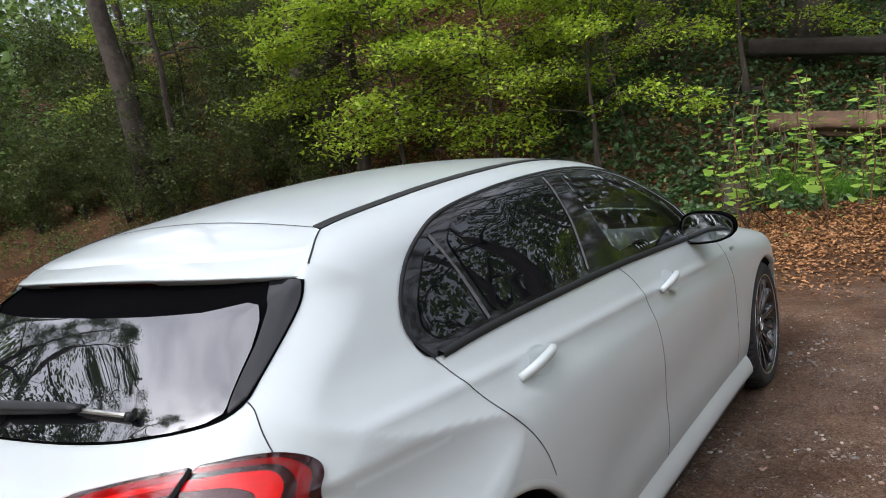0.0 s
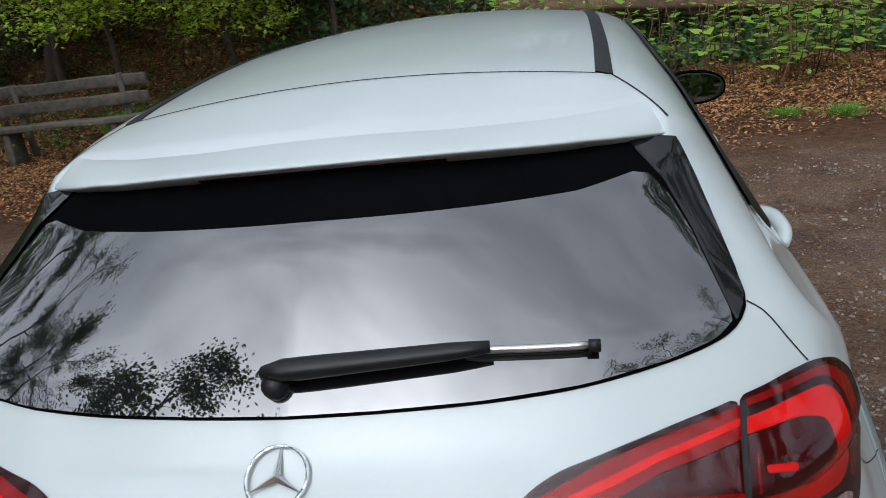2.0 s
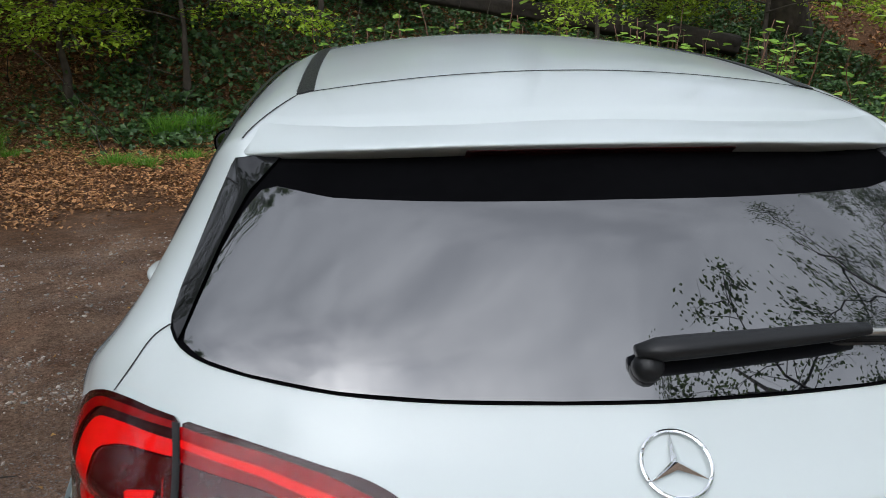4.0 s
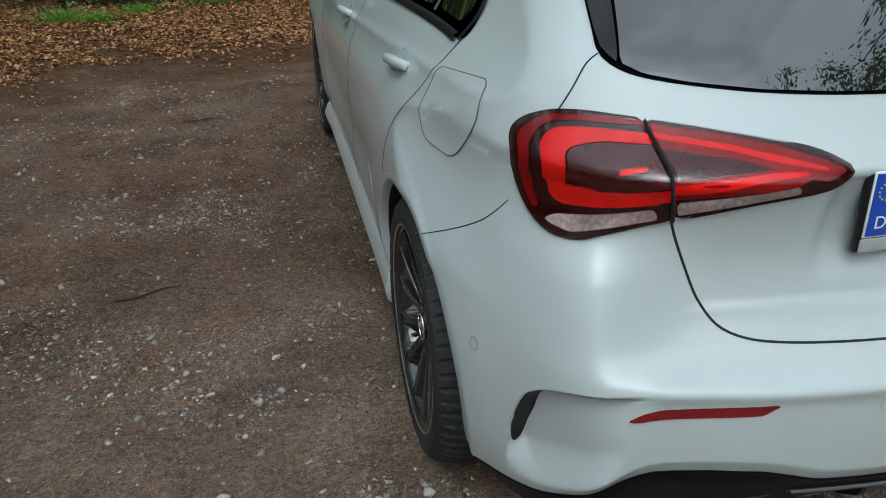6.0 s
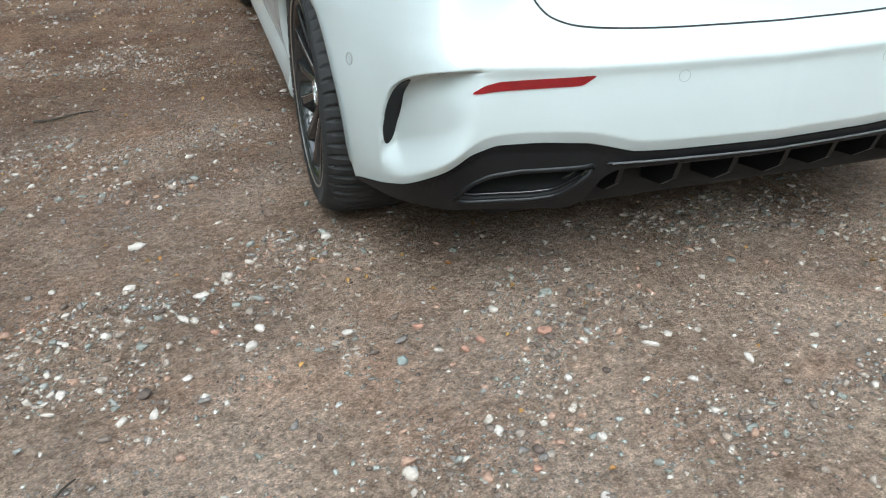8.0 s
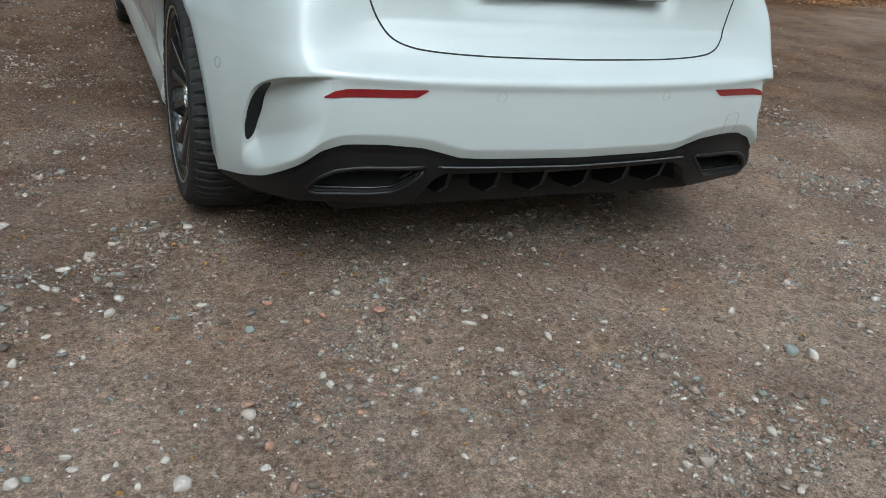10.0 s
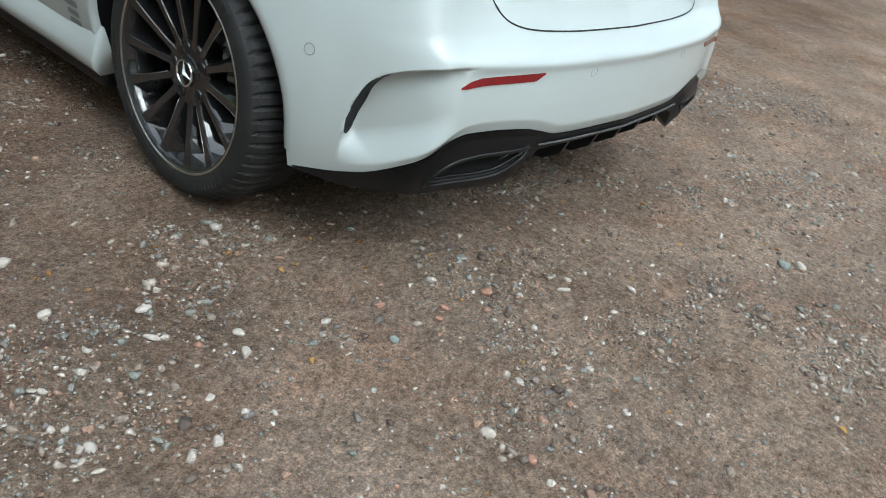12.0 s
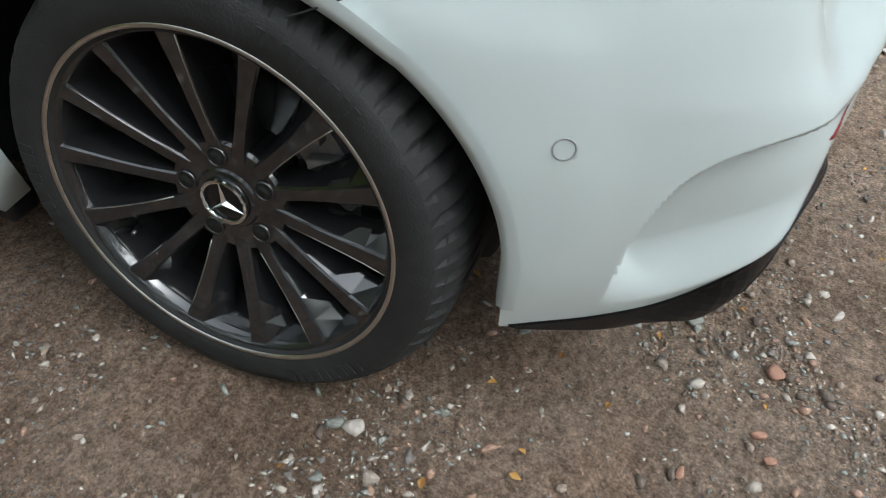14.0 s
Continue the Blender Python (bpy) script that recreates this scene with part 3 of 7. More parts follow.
hood = rest & (MY > 2.2) & (MZ > 0.8)
nose = rest & (MY > 3.0) & ~hood
fender = rest & ~hood & ~nose & (MY > 1.9)
rest &= ~(hood | nose | fender)

for s, side in ((1, right), (-1, left)):
    skin_part("side_panel", rest, M_PAINT, car, (s,))
    skin_part("front_fender", fender & ~gone, M_PAINT, car, (s,))
    rd = skin_part("rear_door", door_rear & ~gone, M_PAINT, car, (s,))
    fd = skin_part("front_door", door_front & ~gone, M_PAINT, car, (s,))
tailgate = skin_part("tailgate", hatch & ~gone, M_PAINT, car)
rear_bumper = skin_part("rear_bumper", bumper & ~gone, M_PAINT, car)
roof_panel = skin_part("roof_panel", roof & ~gone, M_PAINT, car)
skin_part("bonnet", hood & ~gone, M_PAINT, car)
skin_part("front_bumper", nose & ~gone, M_PAINT, car)
lining = (MZ > 0.45) & (MY > -0.55) & (MY < 2.5) & ~(WINDOW_HOLE | SCREEN_HOLE | WHEEL_HOLE)
skin_part("cabin_lining", lining, M_SEAT, car, lift=-0.03, flip=True)

for s, side in ((1, right), (-1, left)):
    # side glass: black surround with its panes and strips
    ring = [q for q in WINDOW]
    surround_uv, tris, rim = sheet(ring, 0.028)
    inner = inside(PANE_FRONT, *np.array([surround_uv[list(t)].mean(0) for t in tris]).T)
    p = side(surround_uv)
    n = normals(p)
    v = p + n * 0.002
    keep = [t for t, gone_ in zip(tris, inner) if not gone_]
    me = mesh_from("window_surround", v, keep, M_GLOSS)
    me.normals_split_custom_set_from_vertices([tuple(q) for q in n])
    part_mesh("window_surround", me, car)
    panel("front_window", PANE_FRONT, side, M_CLEAR, car, 0.0035, 0.002, 0.06, "clear front door glass").visible_shadow = False
    panel("rear_window", PANE_REAR, side, M_TINT, car, 0.0055, 0.003, 0.06, "black privacy glass")
    panel("quarter_window", PANE_QUARTER, side, M_TINT, car, 0.0055, 0.003, 0.06, "black privacy glass")
    gap_line([(0.262, 1.225), (0.29, 1.11), (0.30, 1.00)], side, car, 0.014, 0.004, M_GREYRUB, "window_bar")
    gap_line([(1.0, 1.287), (0.98, 1.14), (0.90, 0.995)], side, car, 0.012, 0.004, M_GREYRUB, "window_bar")
    gap_line([(0.06, 0.978), (0.265, 0.983), (0.6, 0.980), (1.09, 0.967), (1.5, 0.945), (1.95, 0.918)], side, car, 0.022, 0.006, M_BLACK, "belt_moulding")
    gap_line(catmull([(0.036, 0.978), (0.004, 1.040), (0.033, 1.105), (0.116, 1.177), (0.223, 1.229), (0.355, 1.266), (0.55, 1.287), (0.80, 1.299), (1.10, 1.299), (1.35, 1.281), (1.58, 1.229), (1.78, 1.144), (1.935, 1.048), (1.99, 0.955)], 4, closed=False),
             side, car, 0.012, 0.005, M_BLACK, "window_seal")
    for line, wd in ((DOOR_BACK, 0.0038), (DOOR_SPLIT, 0.0038), (DOOR_FRONT, 0.0038), (BUMPER_SEAM, 0.0022)):
        gap_line(line, side, car, wd)
    # arch lips and the dark liners behind them
    for yw in (0.0, AXLE_F):
        ang = np.radians(np.linspace(-99, 106, 60))
        uv = arch_line(yw, ang)
        lip = side(uv)
        nn = normals(lip)
        rad = np.stack([0 * ang, np.sin(np.clip(ang, -1.57, 1.57)), np.cos(np.clip(ang, -1.57, 1.57))], 1)
        loops = [lip + rad * 0.016 + nn * 0.0015, lip + rad * 0.004 + nn * 0.0035, lip - rad * 0.006 + nn * 0.001, lip - rad * 0.006 - nn * 0.02]
        v = np.stack(loops, 1).reshape(-1, 3)
        f = [(4 * i + j, 4 * i + j + 1, 4 * i + j + 5, 4 * i + j + 4) for i in range(len(ang) - 1) for j in range(3)]
        part_mesh("arch_lip", mesh_from("arch_lip", v, f, M_PAINT), car)
        v = np.concatenate([np.stack([lip - rad * 0.004 - nn * 0.012, np.stack([np.full(len(ang), s * 0.50), uv[:, 0] * 1.0, uv[:, 1] + 0.015], 1)], 1).reshape(-1, 3), [(s * 0.5, yw, HUB_Z)]])
        k = len(ang)
        f = [(2 * i, 2 * i + 1, 2 * i + 3, 2 * i + 2) for i in range(k - 1)] + [(2 * i + 1, 2 * k, 2 * i + 3) for i in range(k - 1)]
        part_mesh("arch_liner", mesh_from("arch_liner", v, f, M_BLACK), car)
    # door handles
    for yc, zc, tilt in ((0.365, 0.868, 0.0), (1.40, 0.842, 0.0)):
        q = side(np.array([(yc, zc)]))[0]
        nq = normals(q[None])[0]
        m = Matrix.Translation(Vector(q)) @ Vector(nq).to_track_quat("X", "Z").to_matrix().to_4x4()
        u = np.linspace(-1, 1, 15)
        along = np.stack([0.024 - 0.022 * np.abs(u) ** 3.0, 0.100 * u, 0.010 * u], 1)
        v, f = tube(along, 0.017 - 0.003 * np.abs(u) ** 2, 12, flat=0.8)
        h = part_mesh("door_handle", mesh_from("door_handle", v, f, M_PAINT), car, local=m)
        cup = lathe([(0.052, 0.0015), (0.046, 0.0035), (0.040, 0.0012), (0.0, 0.0010)], 28)
        cv = np.array(cup[0]) * (1, 1.25, 0.85)
        part_mesh("handle_cup", mesh_from("handle_cup", cv, cup[1], M_PAINT), car, local=m @ Matrix.Translation((0, 0.02, 0)))
    # sill
    prof = [(0.80, 0.185), (0.855, 0.180), (0.872, 0.200), (0.876, 0.225), (0.862, 0.262), (0.846, 0.295)]
    ys = np.concatenate([np.linspace(0.365, 0.46, 8), np.linspace(0.55, 2.2, 20), np.linspace(2.25, 2.335, 6)])
    v, f = [], []
    for yy in ys:
        flare = 0.004 * (1 - step01(0.36, 0.62, yy)) + 0.006 * step01(2.1, 2.33, yy)
        for px_, pz_ in prof:
            v.append((s * (px_ + flare * (pz_ < 0.29)), yy, pz_ + 0.02 * (1 - step01(0.36, 0.55, yy)) * (pz_ > 0.25)))
    np_ = len(prof)
    f = [(i * np_ + j, (i + 1) * np_ + j, (i + 1) * np_ + j + 1, i * np_ + j + 1) for i in range(len(ys) - 1) for j in range(np_ - 1)] + [tuple(range(np_)), tuple(range(len(v) - np_, len(v)))]
    part_mesh("side_sill", mesh_from("side_sill", v, f, M_PAINT), car)
    u = box_bm(0.06, 1.96, 0.05, 0.01)
    part("sill_underside", u, M_BLACK, car, local=Matrix.Translation((s * 0.815, 1.35, 0.165)))
    # sticker by the rear arch: unreadable print as bars
    for kx, (yy, zz, ww) in enumerate(((0.50, 0.372, 0.085), (0.50, 0.345, 0.085), (0.49, 0.318, 0.060), (0.49, 0.292, 0.060))):
        panel("sticker_bar", rounded([(yy - ww / 2, zz - 0.008), (yy + ww / 2, zz - 0.008), (yy + ww / 2, zz + 0.008), (yy - ww / 2, zz + 0.008)], 0.002), side, M_GREYTEXT, car, 0.001, 0.001, 0.03)
    # mirror
    mir = new("door_mirror")
    mir.parent = car
    ring_y = [(-0.020, 1.0), (-0.024, 1.02), (0.0, 1.04), (0.03, 1.02), (0.06, 0.93), (0.085, 0.76), (0.10, 0.5), (0.106, 0.2), (0.107, 0.0)]
    v = []
    for yy, k in ring_y:
        for a in np.linspace(0, 2 * np.pi, 40, endpoint=False):
            ca, sa = np.cos(a), np.sin(a)
            ex = np.sign(ca) * abs(ca) ** 0.72 * 0.104
            ez = np.sign(sa) * abs(sa) ** 0.72 * (0.064 if sa > 0 else 0.058) * (1.0 - 0.22 * ca)
            v.append((s * (0.872 + k * ex), 1.845 + yy + 0.06 * k * ex + 0.085 * k * ez, 0.962 + k * ez))
    f = [(i * 40 + j, i * 40 + (j + 1) % 40, (i + 1) * 40 + (j + 1) % 40, (i + 1) * 40 + j) for i in range(len(ring_y) - 1) for j in range(40)]
    part_mesh("housing", mesh_from("housing", v, f, M_FRIT), mir, "satin black mirror housing")
    v = []
    for k, yy in ((1.0, 0.0), (0.93, -0.001)):
        for a in np.linspace(0, 2 * np.pi, 40, endpoint=False):
            ca, sa = np.cos(a), np.sin(a)
            ex, ez = k * np.sign(ca) * abs(ca) ** 0.72 * 0.100, k * np.sign(sa) * abs(sa) ** 0.72 * (0.060 if sa > 0 else 0.054) * (1.0 - 0.22 * ca)
            v.append((s * (0.872 + ex), 1.826 + yy + 0.06 * ex + 0.085 * ez, 0.962 + ez))
    part_mesh("mirror_rim", mesh_from("mirror_rim", v, [(j, (j + 1) % 40, 40 + (j + 1) % 40, 40 + j) for j in range(40)], M_BLACK), mir)
    part_mesh("mirror_glass", mesh_from("mirror_glass", v[40:], [tuple(range(40))], M_MIRROR, smooth=False), mir, "mirror glass")
    tv, tf = tube([(s * 0.765, 1.90, 0.915), (s * 0.80, 1.885, 0.918), (s * 0.83, 1.87, 0.925)], [0.030, 0.024, 0.03], 10)
    part_mesh("foot", mesh_from("foot", tv, tf, M_BLACK), mir)

panel("windscreen", np.vstack([SCREEN, SCREEN[::-1] * (-1, 1)]), on_top, M_CLEAR, car, 0.003, 0.002, 0.08, "clear windscreen").visible_shadow = False
FLAP = panel("fuel_flap", FUEL, left, M_PAINT, car, 0.0016, 0.004, 0.03)
gap_line(np.vstack([FUEL, FUEL[:1]]), left, car, 0.0022, 0.0014, M_GREYRUB, smooth=2)

# roof: seam, black strips
gap_line([(-0.448, 0.027), (-0.316, 0.016), (-0.126, 0.009), (0, 0.008), (0.126, 0.009), (0.316, 0.016), (0.448, 0.027)], on_top, car, 0.004)
for s in (1, -1):
    strip = [(s * 0.443, 0.030), (s * 0.473, 0.020), (s * 0.478, 0.3), (s * 0.480, 0.8), (s * 0.470, 1.2), (s * 0.452, 1.52), (s * 0.425, 1.52), (s * 0.442, 1.2), (s * 0.451, 0.8), (s * 0.449, 0.3)]
    panel("roof_strip", strip, on_top, M_BLACK, car, 0.003, 0.004, 0.05, "matt black roof strip")
    gap_line([(s * 0.472, 0.022), (s * 0.500, -0.03), (s * 0.528, -0.078), (s * 0.549, -0.118)], on_top, car, 0.005)

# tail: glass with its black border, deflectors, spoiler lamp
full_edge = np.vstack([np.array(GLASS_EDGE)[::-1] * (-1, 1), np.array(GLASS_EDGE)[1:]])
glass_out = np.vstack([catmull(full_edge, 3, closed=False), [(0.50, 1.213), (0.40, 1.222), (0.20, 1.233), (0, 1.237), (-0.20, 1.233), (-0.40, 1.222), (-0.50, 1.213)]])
# matte black border; its deep top band also paints in the spoiler's shade
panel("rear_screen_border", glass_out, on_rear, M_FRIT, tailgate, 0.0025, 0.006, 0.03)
half_pane = [(0.0, 0.9678), (0.12, 0.9688), (0.26, 0.9728), (0.39, 0.9808), (0.50, 0.9918), (0.56, 1.0018), (0.588, 1.015), (0.578, 1.040), (0.553, 1.100), (0.530, 1.140), (0.505, 1.168), (0.48, 1.174), (0.40, 1.166), (0.27, 1.166), (0.0, 1.168)]
pane = np.vstack([np.array(half_pane), np.array(half_pane)[::-1][1:-1] * (-1, 1)])
panel("rear_screen", pane, on_rear, M_SCREEN, tailgate, 0.0065, 0.004, 0.03, "dark tinted rear screen reflecting the sky")
for s in (1, -1):
    panel("side_deflector", [(s * 0.480, 1.207), (s * 0.553, 1.203), (s * 0.573, 1.153), (s * 0.591, 1.095), (s * 0.603, 1.055), (s * 0.607, 1.03), (s * 0.592, 1.014), (s * 0.580, 1.045), (s * 0.556, 1.105), (s * 0.525, 1.163)],
          on_rear, M_GLOSS, tailgate, 0.0085, 0.008, 0.02, "gloss black side deflector")
    gap_line([(s * q[0], q[1]) for q in HATCH_SIDE], on_rear, car, 0.003)
    gap_line([(s * q[0], q[1]) for q in SPLIT[-1:] + HATCH_LOW], on_rear, car, 0.0045)
# the roof spoiler overhangs the rear screen, with the brake lamp in its underside
TIP_Y = spline([(-0.1, -0.279), (0, -0.281), (0.2, -0.274), (0.35, -0.247), (0.42, -0.221), (0.46, -0.204), (0.5, -0.178), (0.53, -0.156), (0.6, -0.10)])
TIP_Z = spline([(-0.1, 1.243), (0, 1.2435), (0.2, 1.2415), (0.35, 1.2345), (0.42, 1.230), (0.5, 1.2215), (0.55, 1.2135), (0.6, 1.204)])
xs = np.linspace(-0.545, 0.545, 97)
tip_y, tip_z = TIP_Y(np.abs(xs)), TIP_Z(np.abs(xs))
root_z = on_top(np.stack([xs, tip_y + 0.085], 1))[:, 2] - 0.0006
ring = [(0.085 * (1 - u), u, 0.0) for u in (0, 0.25, 0.5, 0.75, 0.93)] + [(0.0015, 1, -0.0006), (0.0, 1, -0.0025), (0.0012, 1, -0.0050), (0.006, 1, -0.0085), (0.046, 1, -0.0320), (0.066, 1, -0.0330)]
lv = [(xx, ty + dy, rz + (tz - rz) * u ** 1.25 + dz) for xx, ty, tz, rz in zip(xs, tip_y, tip_z, root_z) for dy, u, dz in ring]
rn = len(ring)
lf = [(i * rn + j, (i + 1) * rn + j, (i + 1) * rn + j + 1, i * rn + j + 1) for i in range(len(xs) - 1) for j in range(rn - 1)] + [tuple(range(rn)), tuple(range(len(lv) - rn, len(lv)))]
part_mesh("roof_spoiler", mesh_from("roof_spoiler", lv, lf, M_PAINT), tailgate)
mid = np.abs(xs) < 0.205
lamp_ring = [(0.10, 1.0), (0.72, 1.0), (0.72, -2.0), (0.10, -2.0)]
bv = [(xx, ty + 0.006 + 0.040 * f_ - 0.0008 * k_, tz - 0.0085 - 0.0235 * f_ - 0.0014 * k_) for xx, ty, tz in zip(xs[mid], tip_y[mid], tip_z[mid]) for f_, k_ in lamp_ring]
bf = [(i * 4 + j, i * 4 + (j + 1) % 4, (i + 1) * 4 + (j + 1) % 4, (i + 1) * 4 + j) for i in range(int(mid.sum()) - 1) for j in range(4)] + [(0, 1, 2, 3), tuple(len(bv) - 4 + j for j in (3, 2, 1, 0))]
part_mesh("high_brake_lamp", mesh_from("high_brake_lamp", bv, bf, M_BRAKE, smooth=False), tailgate, "dark red high brake lamp")

# rear lamps
RED_C = [(0.5765, 0.925, 0.002), (0.652, 0.928), (0.698, 0.921), (0.722, 0.890), (0.717, 0.846), (0.706, 0.815), (0.655, 0.823), (0.5625, 0.843, 0.002),
         (0.5665, 0.866, 0.002), (0.650, 0.850), (0.690, 0.842), (0.695, 0.862), (0.693, 0.894), (0.650, 0.911), (0.5740, 0.912, 0.002)]
RIM_C = [(0.581, 0.941, 0.002), (0.655, 0.944), (0.705, 0.937), (0.738, 0.904), (0.744, 0.876), (0.740, 0.832), (0.731, 0.795), (0.724, 0.800), (0.730, 0.835), (0.734, 0.874), (0.729, 0.896), (0.702, 0.929), (0.655, 0.936), (0.580, 0.935, 0.002)]
FILL_C = [(0.5738, 0.9105, 0.002), (0.650, 0.9095), (0.691, 0.894), (0.693, 0.862), (0.689, 0.844), (0.650, 0.8515), (0.5668, 0.8675, 0.002)]
for s in (1, -1):
    flip_pts = lambda pts: [(s * q[0], *q[1:]) for q in pts]
    lamp_o = panel("outer_rear_lamp", rounded(flip_pts(LAMP_TOP), 0.03), on_rear, M_DARKRED, car, 0.006, 0.014, 0.009, "dark red outer rear lamp", step=0.008)
    lamp_i = panel("inner_rear_lamp", rounded(flip_pts(LAMP_IN), 0.012), on_rear, M_DARKRED, tailgate, 0.006, 0.014, 0.009, "dark red inner rear lamp", step=0.008)
    guide = lambda pts, m, owner, lift, label="": panel("light_guide", pts, on_rear, m, owner, lift, 0.005, 0.007, label, step=0.005)
    guide(rounded(flip_pts(FILL_C), 0.02), M_SMOKE, lamp_o, 0.0085, "smoky red reflector field")
    guide(rounded(flip_pts(RIM_C), 0.03), M_DIMRED, lamp_o, 0.0085, "dim red outer light guide")
    guide(rounded(flip_pts(RED_C), 0.022), M_RED, lamp_o, 0.0095, "bright red light guide")
    guide(rounded(flip_pts([(0.596, 0.885), (0.634, 0.879), (0.634, 0.874), (0.596, 0.880)]), 0.001), M_RED, lamp_o, 0.0105)
    guide(rounded(flip_pts([(0.588, 0.896), (0.590, 0.896), (0.584, 0.868), (0.582, 0.868)]), 0.0005), M_DIMRED, lamp_o, 0.0105)
    panel("indicator", rounded(flip_pts([(0.722, 0.783), (0.708, 0.797), (0.650, 0.811), (0.584, 0.828), (0.576, 0.811), (0.64, 0.791), (0.695, 0.774)]), 0.006), on_rear, M_LENSCLEAR, lamp_o, 0.009, 0.004, 0.007, "clear ribbed indicator", step=0.006)
    guide(rounded(flip_pts([(0.5715, 0.908, 0.001), (0.474, 0.897), (0.400, 0.884), (0.420, 0.882), (0.5655, 0.872, 0.001)]), 0.003), M_SMOKE, lamp_i, 0.0085, "smoky red reflector field")
    guide(rounded(flip_pts([(0.5775, 0.938, 0.001), (0.474, 0.925), (0.400, 0.911), (0.335, 0.892), (0.312, 0.881), (0.345, 0.872), (0.40, 0.880), (0.474, 0.898), (0.5718, 0.909, 0.001)]), 0.004), M_DIMRED, lamp_i, 0.0090, "dim red light guide field")
    guide(rounded(flip_pts([(0.5752, 0.927, 0.001), (0.474, 0.913), (0.400, 0.898), (0.340, 0.884), (0.340, 0.880), (0.40, 0.890), (0.474, 0.906), (0.5738, 0.920, 0.001)]), 0.002), M_RED, lamp_i, 0.0100, "bright red light guide")
    guide(rounded(flip_pts([(0.5652, 0.873, 0.001), (0.42, 0.884), (0.352, 0.881), (0.385, 0.871), (0.5612, 0.849, 0.001)]), 0.003), M_DIMRED, lamp_i, 0.0095, "dim red light guide")
    guide(rounded(flip_pts([(0.5645, 0.869, 0.001), (0.42, 0.881), (0.375, 0.881), (0.375, 0.877), (0.42, 0.875), (0.5628, 0.859, 0.001)]), 0.0012), M_RED, lamp_i, 0.0105)
    panel("reversing_lens", rounded(flip_pts([(0.555, 0.840), (0.388, 0.869), (0.386, 0.860), (0.550, 0.820)]), 0.003), on_rear, M_LENSCLEAR, lamp_i, 0.009, 0.004, 0.007, "clear ribbed reversing lens", step=0.006)
    for name_, pts_, owner_ in (("outer_lens", LAMP_TOP, lamp_o), ("inner_lens", LAMP_IN, lamp_i)):
        cover = rounded(flip_pts(pts_), 0.03 if owner_ is lamp_o else 0.012)
        cover = cover.mean(0) + (cover - cover.mean(0)) * (0.955 if owner_ is lamp_o else 0.965)
        panel(name_, cover, on_rear, M_LENS, owner_, 0.0122, 0.0, 0.012, "clear outer lens", step=0.008).visible_shadow = False
    gap_line(flip_pts([(0.5785, 0.939), (0.5718, 0.900), (0.5635, 0.854), (0.5565, 0.815)]), on_rear, car, 0.0065, 0.0118)
    for a, b, n_ in (((0.712, 0.788), (0.588, 0.819), 6), ((0.545, 0.830), (0.425, 0.857), 8)):
        for k in range(n_):
            tt = (k + 0.5) / n_
            cx, cz = a[0] + (b[0] - a[0]) * tt, a[1] + (b[1] - a[1]) * tt
            panel("lens_rib", [(s * (cx - 0.0012), cz - 0.0055), (s * (cx + 0.0012), cz - 0.0055), (s * (cx + 0.0012), cz + 0.0055), (s * (cx - 0.0012), cz + 0.0055)], on_rear, M_CALIPER, lamp_o if cx > 0.57 else lamp_i, 0.0102, 0.001, 0.02)
    # bumper: reflectors, ducts, sensors
    panel("reflector", rounded(flip_pts([(0.646, 0.506), (0.622, 0.522), (0.591, 0.529), (0.412, 0.537), (0.440, 0.518), (0.591, 0.511)]), 0.004), on_rear, M_REFLECT, rear_bumper, 0.002, 0.006, 0.02, "red bumper reflector", step=0.008)
    panel("duct_insert", catmull(flip_pts([(0.732, 0.508), (0.737, 0.472), (0.744, 0.42), (0.755, 0.374), (0.768, 0.354), (0.776, 0.358), (0.779, 0.39), (0.773, 0.442), (0.758, 0.486), (0.743, 0.506)]), 4), on_rear, M_BLACK, rear_bumper, 0.0025, 0.002, 0.006, "black duct insert", step=0.006)
    for at in ((0.694, 0.525), (0.238, 0.526)):
        q = on_rear(np.array([(s * at[0], at[1])]))[0]
        m = Matrix.Translation(Vector(q)) @ Vector(normals(q[None])[0]).to_track_quat("X", "Z").to_matrix().to_4x4()
        rv, rf = lathe([(0.0122, 0.0004), (0.0116, 0.0010), (0.0111, 0.0004), (0.0104, 0.0014), (0.0, 0.0016)], 24)
        part_mesh("parking_sensor", mesh_from("parking_sensor", rv[:24 * 3], [f for f in rf if max(f) < 72], M_SENSOR), rear_bumper, local=m)
    q = on_side(np.array([(-0.423, 0.519)]), s)[0]
    m = Matrix.Translation(Vector(q)) @ Vector(normals(q[None])[0]).to_track_quat("X", "Z").to_matrix().to_4x4()
    rv, rf = lathe([(0.0135, 0.0004), (0.0125, 0.0018), (0.0110, 0.0002), (0.0104, 0.0012), (0.0, 0.0014)], 24)
    part_mesh("parking_sensor", mesh_from("parking_sensor", rv[:72], [f for f in rf if max(f) < 72], M_SENSOR), rear_bumper, local=m)

# black valance with its tail pipe trims and fins
val = np.array(VALANCE)
low_edge = [(0.812, 0.234), (0.767, 0.229), (0.688, 0.236), (0.579, 0.242), (0.45, 0.252), (0.405, 0.275), (0.375, 0.318), (0.34, 0.333), (0.25, 0.336), (0.0, 0.337)]
valance_out = np.vstack([val[::-1] * (-1, 1), val[1:], low_edge[:-1], np.array(low_edge)[::-1] * (-1, 1)])
PIPE = rounded([(0.668, 0.290), (0.642, 0.323), (0.602, 0.341), (0.540, 0.350), (0.398, 0.356), (0.402, 0.342), (0.430, 0.318), (0.462, 0.293), (0.515, 0.284), (0.640, 0.279)], 0.014)


